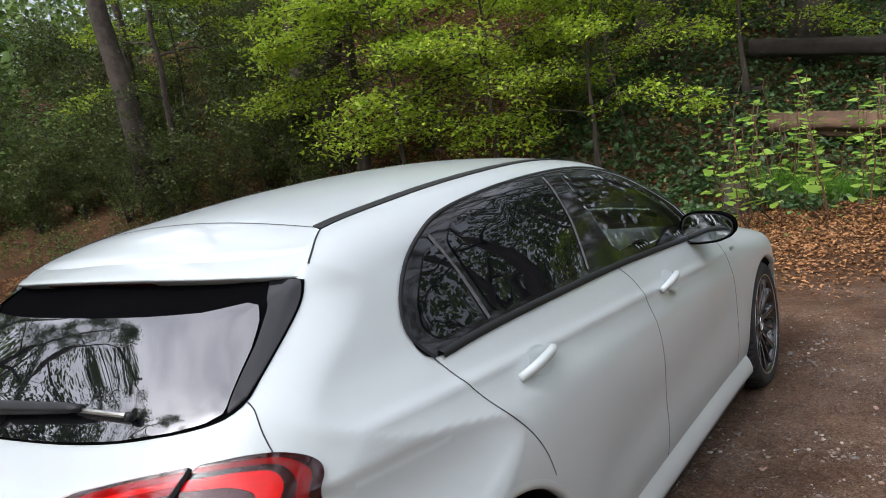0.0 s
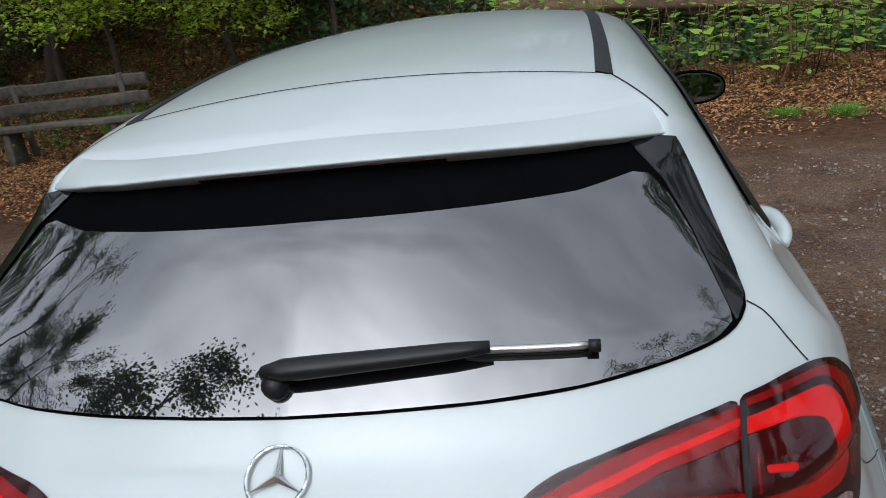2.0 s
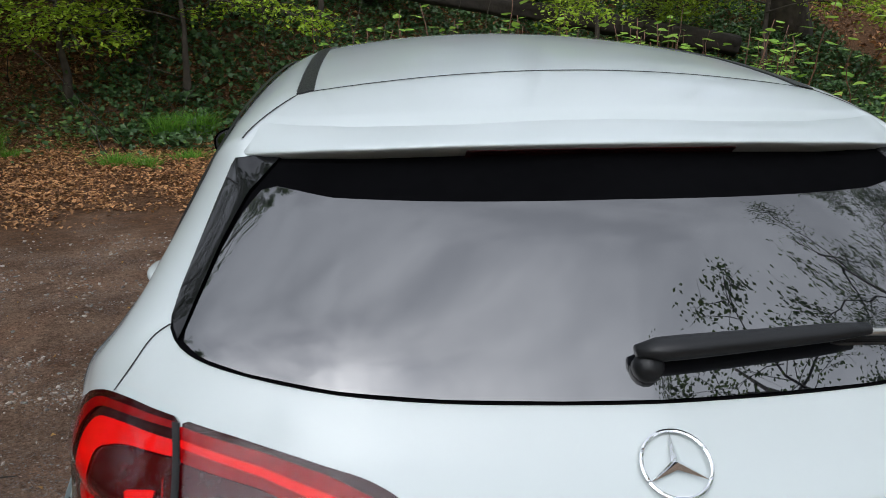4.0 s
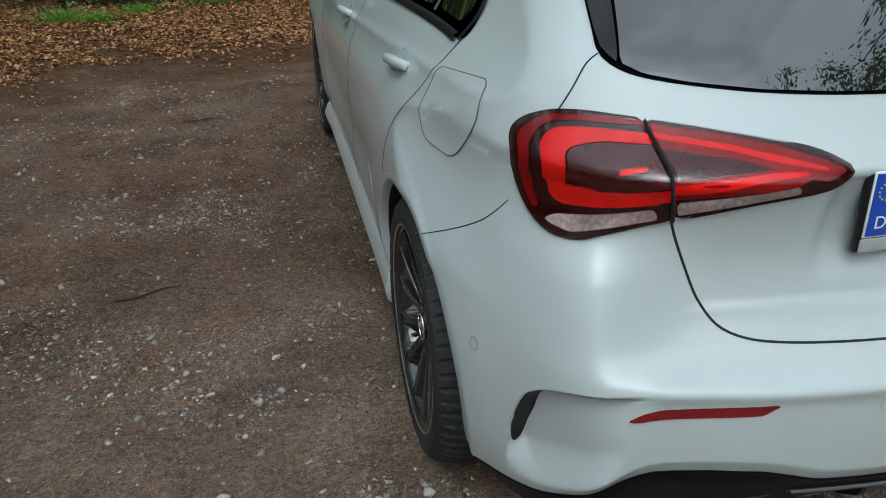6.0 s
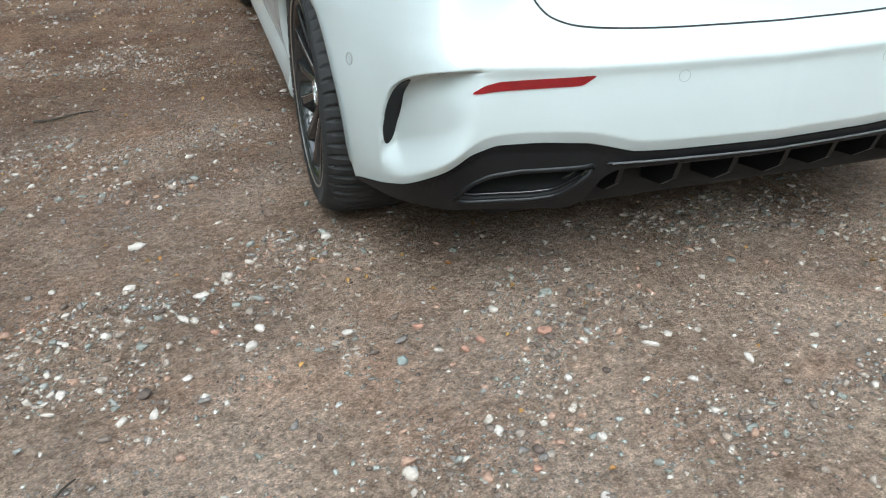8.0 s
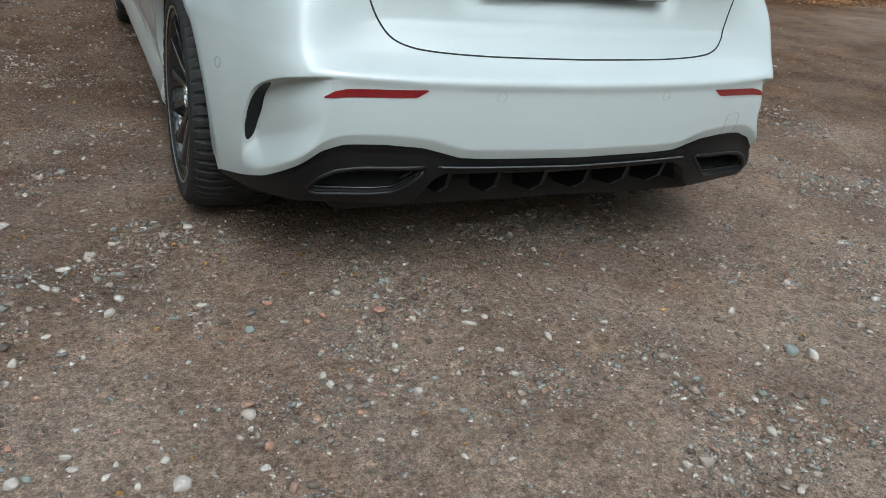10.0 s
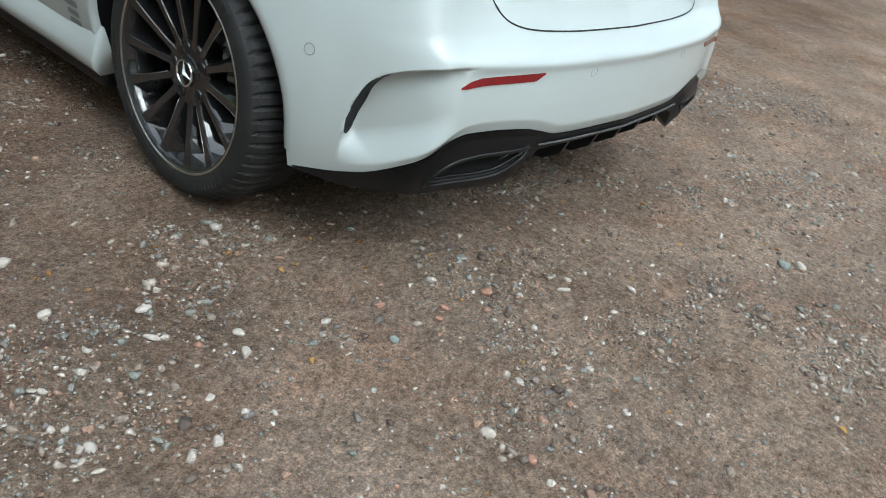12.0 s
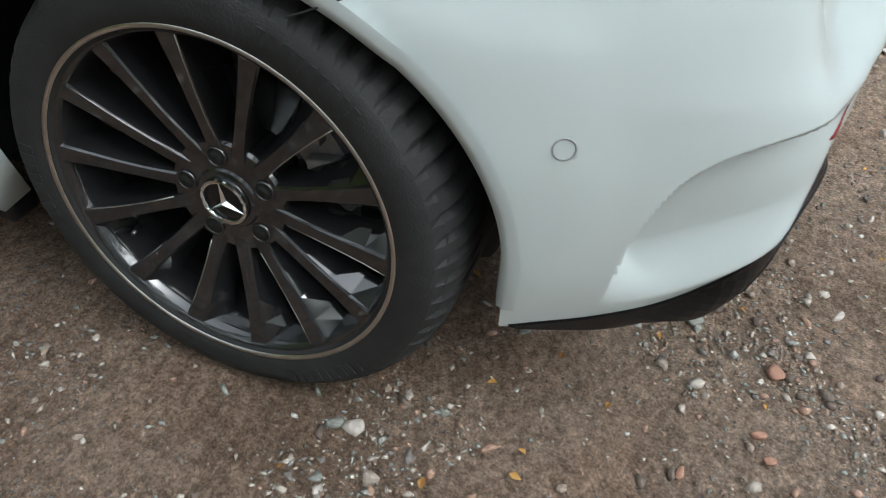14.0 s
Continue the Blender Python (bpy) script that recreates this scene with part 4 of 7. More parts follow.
def valance_swell(uv):
    """The black plastic swells round the tail pipes and dips to their trims."""
    ax, z = np.abs(uv[:, 0]), uv[:, 1]
    top = np.interp(ax, *np.array(VALANCE).T)
    down = np.clip((top - z) / 0.055, 0, 1)
    near = step01(0.345, 0.43, ax) * step01(0.80, 0.69, ax)
    return 0.004 + 0.022 * near * np.sin(down * np.pi / 2) ** 1.3 * step01(0.232, 0.262, z)


lathe_pipe = lambda s: PIPE * (s, 1)
valance = panel("valance", valance_out, on_rear, M_BLACK, rear_bumper, valance_swell, 0.05, 0.010, "grained black valance", step=0.010, holes=[lathe_pipe(1), lathe_pipe(-1)])
for s in (1, -1):
    rim_uv = resample(lathe_pipe(s), 0.008, closed=True)
    mid_uv = rim_uv.mean(0)
    skin_at = on_rear(rim_uv) + normals(on_rear(rim_uv)) * valance_swell(rim_uv)[:, None]
    # a soft black roll, then the gloss trim set back in it, then the dark tunnel
    part_mesh("opening_edge", mesh_from("opening_edge", *tube(skin_at + np.array((0, 0.004, 0)), 0.0065, 8, closed=True), M_BLACK), valance)
    inner = on_rear(mid_uv + (rim_uv - mid_uv) * (0.93, 0.84))
    inner = inner + normals(inner) * 0.010
    trim = part_mesh("tailpipe_trim", mesh_from("tailpipe_trim", *tube(inner, 0.0045, 8, closed=True), M_GLOSS), valance, "gloss black tailpipe trim")
    k = len(inner)
    bright = [i for i in range(k) if rim_uv[i, 1] > np.interp(abs(rim_uv[i, 0]), (0.40, 0.60, 0.668), (0.330, 0.318, 0.287))]
    brk = next((j for j in range(len(bright)) if bright[j] - bright[j - 1] != 1 and j), 0)
    edge_line = inner[bright[brk:] + bright[:brk]] + np.array((0, -0.0042, 0.0012))
    part_mesh("chrome_edge", mesh_from("chrome_edge", *tube(edge_line, 0.0014, 6), M_SILVER), trim, "thin bright edge")
    centre = inner.mean(0)
    loops = [skin_at, inner, centre + (inner - centre) * (0.96, 1, 0.90) + np.array((0, 0.012, 0)), centre + (inner - centre) * (0.90, 1, 0.78) + np.array((0, 0.075, 0))]
    tv = np.vstack(loops + [loops[-1].mean(0)[None]])
    tf = [(a * k + i, a * k + (i + 1) % k, (a + 1) * k + (i + 1) % k, (a + 1) * k + i) for a in range(3) for i in range(k)] + [(3 * k + i, 3 * k + (i + 1) % k, 4 * k) for i in range(k)]
    part_mesh("tailpipe_opening", mesh_from("tailpipe_opening", tv, tf, M_GAP), valance, "dark tail pipe opening")
    # bright scraped corner of the trim
    scuff = on_rear(np.array([(s * 0.452, 0.312), (s * 0.437, 0.322), (s * 0.424, 0.331)]))
    part_mesh("pipe_edge", mesh_from("pipe_edge", *tube(scuff + np.array((0, 0.006, 0)), [0.003, 0.006, 0.003], 6, flat=0.5), M_STEEL), valance, "scuffed metal pipe edge")
    # the housing's inner wall, beside the diffuser
    yw_ = float(on_rear(np.array([(0.40, 0.30)]))[0, 1]) + 0.02
    wv = [(s * 0.375, yw_, 0.330), (s * 0.405, yw_ + 0.01, 0.262), (s * 0.410, -0.52, 0.225), (s * 0.385, -0.52, 0.300)]
    part_mesh("housing_wall", mesh_from("housing_wall", wv, [(0, 1, 2, 3)], M_BLACK, smooth=False), valance)
# the diffuser rises forwards under the bumper, with upright fins on it
dv, nx = [], 25
for xx in np.linspace(-0.40, 0.40, nx):
    y0 = float(on_rear(np.array([(xx, 0.338)]))[0, 1])
    dv += [(xx, y0 - 0.003, 0.341), (xx, y0 + 0.002, 0.333), (xx, y0 + 0.030, 0.318), (xx, y0 + 0.10, 0.290), (xx, y0 + 0.26, 0.240)]
part_mesh("diffuser", mesh_from("diffuser", dv, [(i * 5 + j, (i + 1) * 5 + j, (i + 1) * 5 + j + 1, i * 5 + j + 1) for i in range(nx - 1) for j in range(4)], M_BLACK), valance, "black diffuser under the bumper")
for xx in (-0.325, -0.195, -0.065, 0.065, 0.195, 0.325):
    y0 = float(on_rear(np.array([(xx, 0.338)]))[0, 1])
    fv = [(xx + dx, y0 + dy, dz) for dx in (-0.006, 0.006) for dy, dz in ((0.014, 0.328), (0.030, 0.285), (0.075, 0.252), (0.24, 0.222), (0.24, 0.246), (0.10, 0.292))]
    part_mesh("diffuser_fin", mesh_from("diffuser_fin", fv, [(0, 1, 2, 3, 4, 5), (11, 10, 9, 8, 7, 6)] + [(i, 6 + i, 6 + (i + 1) % 6, (i + 1) % 6) for i in range(6)], M_BLACK, smooth=False), valance)
gap_line([(-0.37, 0.349), (-0.20, 0.3475), (0, 0.347), (0.20, 0.3475), (0.37, 0.349)], on_rear, valance, 0.007, 0.006, M_GLOSS, "gloss_strip")
gap_line([(-0.36, 0.3515), (-0.20, 0.3505), (0, 0.350), (0.20, 0.3505), (0.36, 0.3515)], on_rear, valance, 0.0012, 0.0072, M_GREYRUB, "scuffed_edge")
# underside set low, with an added rear box, to block light below
part("underbody", box_bm(1.22, 3.35, 0.08, 0.02), M_GAP, car, local=Matrix.Translation((0, 1.35, 0.180)))
part("rear_silencer", box_bm(1.18, 0.34, 0.11, 0.04, 3), M_GAP, car, local=Matrix.Translation((0, -0.42, 0.232)))
part("floor_pan", box_bm(1.52, 1.90, 0.05, 0.015), M_GAP, car, local=Matrix.Translation((0, 1.37, 0.205)))

# emblem: ring with three arms
q = on_rear(np.array([(0.0, 0.914)]))[0]
nq = normals(q[None])[0]
badge_m = Matrix.Translation(Vector(q + nq * 0.006)) @ Vector(nq).to_track_quat("X", "Z").to_matrix().to_4x4()


def badge(parent, radius, m, thick=0.0028):
    ang = np.linspace(0, 2 * np.pi, 48, endpoint=False)
    ring = np.stack([0 * ang, radius * np.cos(ang), radius * np.sin(ang)], 1)
    tv, tf = tube(ring, thick, 8, closed=True)
    pieces = [(tv, tf)]
    for k in range(3):
        a = np.radians(90 + 120 * k)
        d, e = np.array((0, np.cos(a), np.sin(a))), np.array((0, -np.sin(a), np.cos(a)))
        w = radius * 0.17
        pieces.append(([d * radius * 0.98, e * w - d * w * 0.58, -e * w - d * w * 0.58, np.array((0.006, 0, 0))], [(0, 1, 3), (0, 3, 2)]))
    v, f = joined(pieces)
    part_mesh("emblem", mesh_from("emblem", v, f, M_CHROME, smooth=False), parent, "chrome ring emblem", local=m)


badge(tailgate, 0.041, badge_m)

# number plate in a grey holder: its characters are plain bars
plate_m = Matrix.Translation((0, -0.652, 0.811)) @ pose(0, 0, 0, 0, 0, 0)
holder = part("plate_holder", box_bm(0.530, 0.016, 0.142, 0.006), M_BLACK, tailgate, "black plate holder", local=plate_m)
part("holder_strip", box_bm(0.522, 0.006, 0.024, 0.003), M_HOLDER, holder, "grey lower strip with fine print", local=Matrix.Translation((0, -0.0085, -0.057)))
for cx, ww, mt in ((-0.10, 0.085, M_PLATEBLACK), (0.06, 0.16, M_GREYTEXT)):
    part("print_bar", box_bm(ww, 0.002, 0.007, 0.0005), mt, holder, local=Matrix.Translation((cx, -0.012, -0.057)))
plate = part("number_plate", box_bm(0.520, 0.004, 0.110, 0.0015), M_PLATE, holder, "white number plate with blue band", local=Matrix.Translation((0, -0.0095, 0.012)))
part("blue_band", box_bm(0.044, 0.002, 0.104, 0.0008), M_PLATEBLUE, plate, local=Matrix.Translation((-0.235, -0.0022, 0)))
for k in range(12):
    a = k * math.pi / 6
    dot = bmesh.new()
    bmesh.ops.create_cone(dot, cap_ends=True, segments=8, radius1=0.0016, radius2=0.0016, depth=0.001)
    part("band_star", dot, M_YELLOW, plate, local=Matrix.Translation((-0.235 + 0.0135 * math.sin(a), -0.0036, 0.022 + 0.0135 * math.cos(a))) @ pose(0, 0, 0, 90))
for cx, ww in ((-0.168, 0.052), (-0.102, 0.018), (-0.020, 0.048), (0.038, 0.042), (0.108, 0.036), (0.156, 0.036), (0.204, 0.036)):
    part("character_bar", box_bm(ww, 0.0016, 0.076, 0.0006), M_PLATEBLACK, plate, local=Matrix.Translation((cx, -0.0026, 0)))
letter = bpy.data.curves.new("band_letter", "FONT")
letter.body, letter.size, letter.align_x, letter.align_y, letter.extrude = "D", 0.030, "CENTER", "CENTER", 0.0004
letter_ob = new("band_letter_curve", letter)
bpy.context.view_layer.update()
lm = bpy.data.meshes.new_from_object(letter_ob)
bpy.data.objects.remove(letter_ob)
lm.materials.append(M_PLATE)
part_mesh("band_letter", lm, plate, local=Matrix.Translation((-0.235, -0.0036, -0.030)) @ pose(0, 0, 0, 90))

# rear wiper
arm_uv = np.stack([np.linspace(-0.028, 0.275, 12), np.linspace(1.006, 1.017, 12)], 1)
arm = on_rear(arm_uv)
arm += normals(arm) * 0.028
wiper_arm_v, wiper_arm_f = tube(arm, np.interp(np.linspace(0, 1, 12), (0, 0.06, 0.2, 0.85, 1), (0.010, 0.019, 0.0195, 0.0145, 0.010)), 12, flat=0.75)
wiper = part_mesh("wiper", mesh_from("wiper", wiper_arm_v, wiper_arm_f, M_BLACK), tailgate, "black rear wiper arm")
bl_uv = np.stack([np.linspace(0.24, 0.402, 10), np.linspace(1.017, 1.012, 10)], 1)
bl = on_rear(bl_uv)
bn = normals(bl)
part_mesh("wiper_blade", mesh_from("wiper_blade", *tube(bl + bn * 0.021, 0.0055, 8), M_SILVER), wiper, "silver wiper blade")
part_mesh("wiper_rubber", mesh_from("wiper_rubber", *tube(bl + bn * 0.011 - np.array((0, 0, 0.004)), 0.004, 6), M_BLACK), wiper)
tip = on_rear(np.array([(0.398, 1.012), (0.412, 1.011)]))
part_mesh("blade_tip", mesh_from("blade_tip", *tube(tip + normals(tip) * 0.019, 0.009, 8), M_BLACK), wiper)
pv = on_rear(np.array([(-0.012, 0.996)]))[0]
pn = normals(pv[None])[0]
part_mesh("wiper_pivot", mesh_from("wiper_pivot", *tube(np.array([pv - pn * 0.005, pv + pn * 0.02, pv + pn * 0.030]), [0.020, 0.019, 0.012], 14), M_BLACK), wiper)

# tow-eye cover on the bumper
TOW = rounded([(0.492, 0.402), (0.556, 0.402), (0.552, 0.465), (0.497, 0.462)], 0.012)
gap_line(np.vstack([TOW, TOW[:1]]), on_rear, rear_bumper, 0.0018, 0.0008, M_SENSOR, "tow_eye_cover", smooth=2)
# sticker on the hatch beside the lamp: unreadable print as bars
for zz, ww in ((0.772, 0.055), (0.758, 0.040)):
    panel("sticker_bar", rounded([(0.470 - ww / 2, zz - 0.003), (0.470 + ww / 2, zz - 0.003), (0.470 + ww / 2, zz + 0.003), (0.470 - ww / 2, zz + 0.003)], 0.001), on_rear, M_GREYTEXT, tailgate, 0.001, 0.001, 0.03)
# small badge on the front wings
for s, side in ((1, right), (-1, left)):
    panel("wing_badge", rounded([(2.235, 0.792), (2.300, 0.792), (2.292, 0.806), (2.240, 0.806)], 0.003), side, M_GREYTEXT, car, 0.002, 0.001, 0.03, "small dark wing badge")


# cabin
def seat_back(x, y, width, height, tilt, headrest=True):
    b = box_bm(width, 0.12, height, 0.05, 3)
    for q in b.verts:
        q.co.x *= 1 - 0.18 * max(0, q.co.z / height + 0.1)
        q.co.y += 0.03 * math.cos(q.co.x / width * math.pi)
    o = part("seat_back", b, M_SEAT, car, "black leather seat back", local=pose(x, y, 0.50 + height / 2, tilt))
    if headrest:
        part("headrest", box_bm(0.25, 0.09, 0.17, 0.035, 3), M_SEAT, o, local=Matrix.Translation((0, 0.01, height / 2 + 0.08)))
    part("seat_cushion", box_bm(width, 0.50, 0.15, 0.05, 3), M_SEAT, car, local=pose(x, y + 0.27, 0.45, 6))


for s in (1, -1):
    seat_back(s * 0.37, 1.00, 0.50, 0.60, 14)
    seat_back(s * 0.36, 0.18, 0.58, 0.52, 18)
dash_v, dash_f = [], []
dash_prof = [(1.86, 0.62), (1.80, 0.74), (1.770, 0.84), (1.785, 0.925), (1.86, 0.955), (2.00, 0.955), (2.12, 0.94), (2.20, 0.60)]
for xx in np.linspace(-0.70, 0.70, 15):
    for yy, zz in dash_prof:
        dash_v.append((xx, yy + 0.05 * (xx / 0.7) ** 2, zz - 0.012 * (xx / 0.7) ** 2))
dash_f = [(i * 8 + j, (i + 1) * 8 + j, (i + 1) * 8 + j + 1, i * 8 + j + 1) for i in range(14) for j in range(7)]
dash = part_mesh("dashboard", mesh_from("dashboard", dash_v, dash_f, M_DASH), car, "grey dashboard with chrome-ringed vents")
for xx in (-0.60, -0.10, 0.10, 0.60):
    vm = Matrix.Translation((xx, 1.765 + 0.05 * (xx / 0.7) ** 2, 0.895)) @ pose(0, 0, 0, 0, 0, -90)
    vent = part_mesh("air_vent", mesh_from("air_vent", *lathe([(0.040, -0.01), (0.040, 0.010), (0.034, 0.012), (0.031, 0.004), (0.010, 0.002), (0.0, 0.006)], 28), M_GLOSS), dash, local=vm)
    part_mesh("vent_ring", mesh_from("vent_ring", *lathe([(0.041, 0.004), (0.043, 0.012), (0.036, 0.016), (0.034, 0.010)], 32), M_CHROME), vent, "chrome ring")
ring_a = np.linspace(0, 2 * np.pi, 40, endpoint=False)
rv, rf = tube(np.stack([0.185 * np.cos(ring_a), 0 * ring_a, 0.185 * np.sin(ring_a)], 1), 0.016, 8, closed=True)
steer = part_mesh("steering_wheel", mesh_from("steering_wheel", rv, rf, M_SEAT), car, "black steering wheel", local=pose(-0.37, 1.62, 0.80, -25))
part("steering_boss", box_bm(0.15, 0.05, 0.12, 0.03, 3), M_SEAT, steer)
part("steering_spoke", box_bm(0.34, 0.03, 0.035, 0.01), M_SEAT, steer)


# ---------------------------------------------------------------- wheels
def tyre_mesh():
    prof = [(0.234, 0.004), (0.240, 0.014), (0.262, 0.019), (0.282, 0.0195), (0.298, 0.014), (0.309, 0.002), (0.3165, -0.014), (0.3215, -0.032), (0.323, -0.06), (0.323, -0.10),
            (0.323, -0.14), (0.323, -0.185), (0.3215, -0.200), (0.316, -0.214), (0.296, -0.224), (0.26, -0.222), (0.235, -0.20)]
    seg = 256
    v, f = lathe(prof, seg)
    v = np.array(v).reshape(len(prof), seg, 3)
    ang = np.arange(seg)
    for i in (5, 6, 7, 8, 11, 12, 13):
        cut = ((ang + (2 if i > 8 else 0)) % 4) == 0
        k = {5: 0.990, 6: 0.972, 7: 0.964, 8: 0.970, 11: 0.970, 12: 0.966, 13: 0.978}[i]
        v[i, cut, 1:] *= k
        if i < 8:
            v[i, cut, 0] -= 0.005
    v[3, :, 0] += 0.0006 * np.sign(np.sin(ang * 0.9))
    v = v.reshape(-1, 3)
    return v, f


def spoke(angle):
    """One deep blade from the hub to the rim: a flat front with one chamfered flank that widens outwards."""
    r = np.array((0.060, 0.085, 0.12, 0.16, 0.195, 0.224, 0.236))
    half = np.array((0.0135, 0.0115, 0.0105, 0.0115, 0.0135, 0.0165, 0.0175))
    flank = np.array((0.004, 0.005, 0.007, 0.012, 0.019, 0.026, 0.028))
    front = np.array((-0.021, -0.017, -0.011, -0.005, 0.000, 0.005, 0.008))
    v, k = [], len(r)
    for rr, h, fl, fx in zip(r, half, flank, front):
        for w, x in ((-h * 1.1, fx - 0.060), (-h, fx - 0.003), (-h * 0.84, fx), (h * 0.55, fx - 0.001), (h * 0.80, fx - 0.004), (h + fl, fx - 0.034), (h + fl * 0.7, fx - 0.060)):
            v.append((x, rr * np.cos(angle) - w * np.sin(angle), rr * np.sin(angle) + w * np.cos(angle)))
    f = [(i * 7 + j, i * 7 + j + 1, i * 7 + j + 8, i * 7 + j + 7) for i in range(k - 1) for j in range(6)]
    return v, f


def spoke_edge(angle):
    """The bright machined line along a spoke's front edge."""
    r = np.array((0.085, 0.12, 0.16, 0.195, 0.226))
    half = np.array((0.0115, 0.0105, 0.0115, 0.0135, 0.0168))
    front = np.array((-0.017, -0.011, -0.005, 0.000, 0.005))
    line = np.stack([front - 0.0005, r * np.cos(angle) + half * 0.92 * np.sin(angle), r * np.sin(angle) - half * 0.92 * np.cos(angle)], 1)
    return tube(line, 0.0009, 5)


def make_wheel():
    """A wheel with its outer face towards +x, its hub at the origin."""
    w = thing("wheel", "black multi-spoke alloy wheel with low tyre on the gravel", "wheel")
    tv, tf = tyre_mesh()
    tyre = part_mesh("tyre", mesh_from("tyre", tv, tf, M_RUBBER), w, "black rubber tyre")
    tyre.data.polygons.foreach_set("use_smooth", [i < 4 * 256 or i >= 14 * 256 for i in range(len(tf))])
    # raised maker's marks on the sidewall, as plain bars
    marks = []
    for start, count in ((0.62, 9), (2.9, 8), (4.9, 9)):
        for j in range(count):
            a = start + j * 0.055
            c_, s_ = np.cos(a), np.sin(a)
            marks.append(([(0.0185 + up, r_ * c_ - w_ * s_, r_ * s_ + w_ * c_) for up in (0, 0.0022) for r_, w_ in ((0.268, -0.0045), (0.268, 0.0045), (0.288, 0.0045), (0.288, -0.0045))],
                          [(4, 5, 6, 7), (0, 1, 5, 4), (1, 2, 6, 5), (2, 3, 7, 6), (3, 0, 4, 7)]))
    tagged(part_mesh("sidewall_mark", mesh_from("sidewall_mark", *joined(marks), M_RUBBER, smooth=False), tyre), kind="stuff")
    rim = part_mesh("rim", mesh_from("rim", *lathe([(0.2425, 0.008), (0.2425, 0.012), (0.232, 0.0105), (0.226, 0.000), (0.222, -0.012), (0.214, -0.05), (0.205, -0.10), (0.205, -0.19), (0.235, -0.20)], 96), M_RIM), w, "gloss black rim")
    part_mesh("rim_edge", mesh_from("rim_edge", *lathe([(0.2440, 0.0120), (0.2430, 0.0172), (0.2375, 0.0162), (0.2362, 0.0108)], 120), M_SILVER), rim, "machined silver rim edge")
    for k in range(14):
        sv, sf = spoke(2 * np.pi * (k + 0.5) / 14)
        sp = part_mesh("spoke", mesh_from("spoke", sv, sf, M_RIM, smooth=False), rim)
        if k % 2:
            part_mesh("spoke_edge", mesh_from("spoke_edge", *spoke_edge(2 * np.pi * (k + 0.5) / 14), M_SILVER), rim, "thin machined edge")
    part_mesh("hub", mesh_from("hub", *lathe([(0.084, -0.085), (0.082, -0.026), (0.079, -0.0215), (0.044, -0.0200), (0.041, -0.017), (0.036, -0.015), (0.0, -0.015)], 64), M_RIM, smooth=False), rim)
    for k in range(5):
        a = 2 * np.pi * k / 5 + 0.3
        at = np.array((0, 0.0600 * np.cos(a), 0.0600 * np.sin(a)))
        bv, bf = lathe([(0.0150, -0.0215), (0.0146, -0.0178), (0.0128, -0.0172), (0.0118, -0.0190)], 20)
        hole = part_mesh("bolt_hole", mesh_from("bolt_hole", np.array(bv) + at, bf, M_RIM), rim)
        # black floor and bolt head stand in for the hole's deep shade
        part_mesh("wheel_bolt", mesh_from("wheel_bolt", np.array(lathe([(0.0120, -0.0196), (0.0075, -0.0196), (0.0070, -0.0184), (0.0, -0.0184)], 12)[0]) + at, lathe([(0, 0)] * 4, 12)[1], M_GAP), hole)
    cap = part_mesh("centre_cap", mesh_from("centre_cap", *lathe([(0.034, -0.017), (0.033, -0.012), (0.030, -0.0105), (0.0, -0.0100)], 36), M_GLOSS), rim, "black centre cap with chrome ring")
    badge(cap, 0.0305, Matrix.Translation((-0.0095, 0, 0)), 0.0030)
    part_mesh("valve", mesh_from("valve", *tube([(-0.035, -0.185, -0.085), (-0.012, -0.175, -0.080)], [0.004, 0.0035], 8), M_STEEL), rim)
    disc = part_mesh("brake_disc", mesh_from("brake_disc", *lathe([(0.150, -0.098), (0.150, -0.086), (0.088, -0.086), (0.086, -0.078), (0.05, -0.076)], 64), M_STEEL), w, "steel brake disc")
    cv, cf = lathe([(0.172, -0.135), (0.176, -0.075), (0.170, -0.060), (0.112, -0.058), (0.105, -0.075), (0.105, -0.135)], 72)
    cv = np.array(cv).reshape(6, 72, 3)[:, np.arange(-5, 9)]
    k = 14
    cf = [(i * k + j, i * k + j + 1, (i + 1) * k + j + 1, (i + 1) * k + j) for i in range(5) for j in range(k - 1)] + [tuple(i * k for i in range(6)), tuple(i * k + k - 1 for i in range(5, -1, -1))]
    part_mesh("brake_caliper", mesh_from("brake_caliper", cv.reshape(-1, 3), cf, M_CALIPER, smooth=False), w, "grey cast brake caliper")
    for dy, dz, sx in ((0.138, 0.050, 0.05), (0.148, 0.005, 0.045), (0.140, -0.022, 0.05), (0.120, 0.085, 0.04)):
        bx = box_bm(0.02, sx, 0.018, 0.004)
        part("caliper_lug", bx, M_CALIPER, w, local=Matrix.Translation((-0.052, dy, dz)))
    rim.matrix_basis = Matrix.Diagonal((1, 1.025, 1.025, 1))
    return w


wheel = make_wheel()
wheel.matrix_basis = pose(0.858, -0.014, TYRE_R - 0.003)
# the left wheels are the same wheel turned about the upright axis
for x_, y_, turn, spin in ((-0.858, -0.014, 180, 11), (0.858, AXLE_F, 0, 20), (-0.858, AXLE_F, 180, 31)):
    copy_thing(wheel, pose(x_, y_, TYRE_R - 0.003, 0, 0, turn) @ pose(0, 0, 0, spin, 0, 0))
for ob in [o for o in scene.objects if o.name.split(".")[0] == "wheel"]:
    ob.parent = None
    tagged(ob, group="wheels of the parked car")


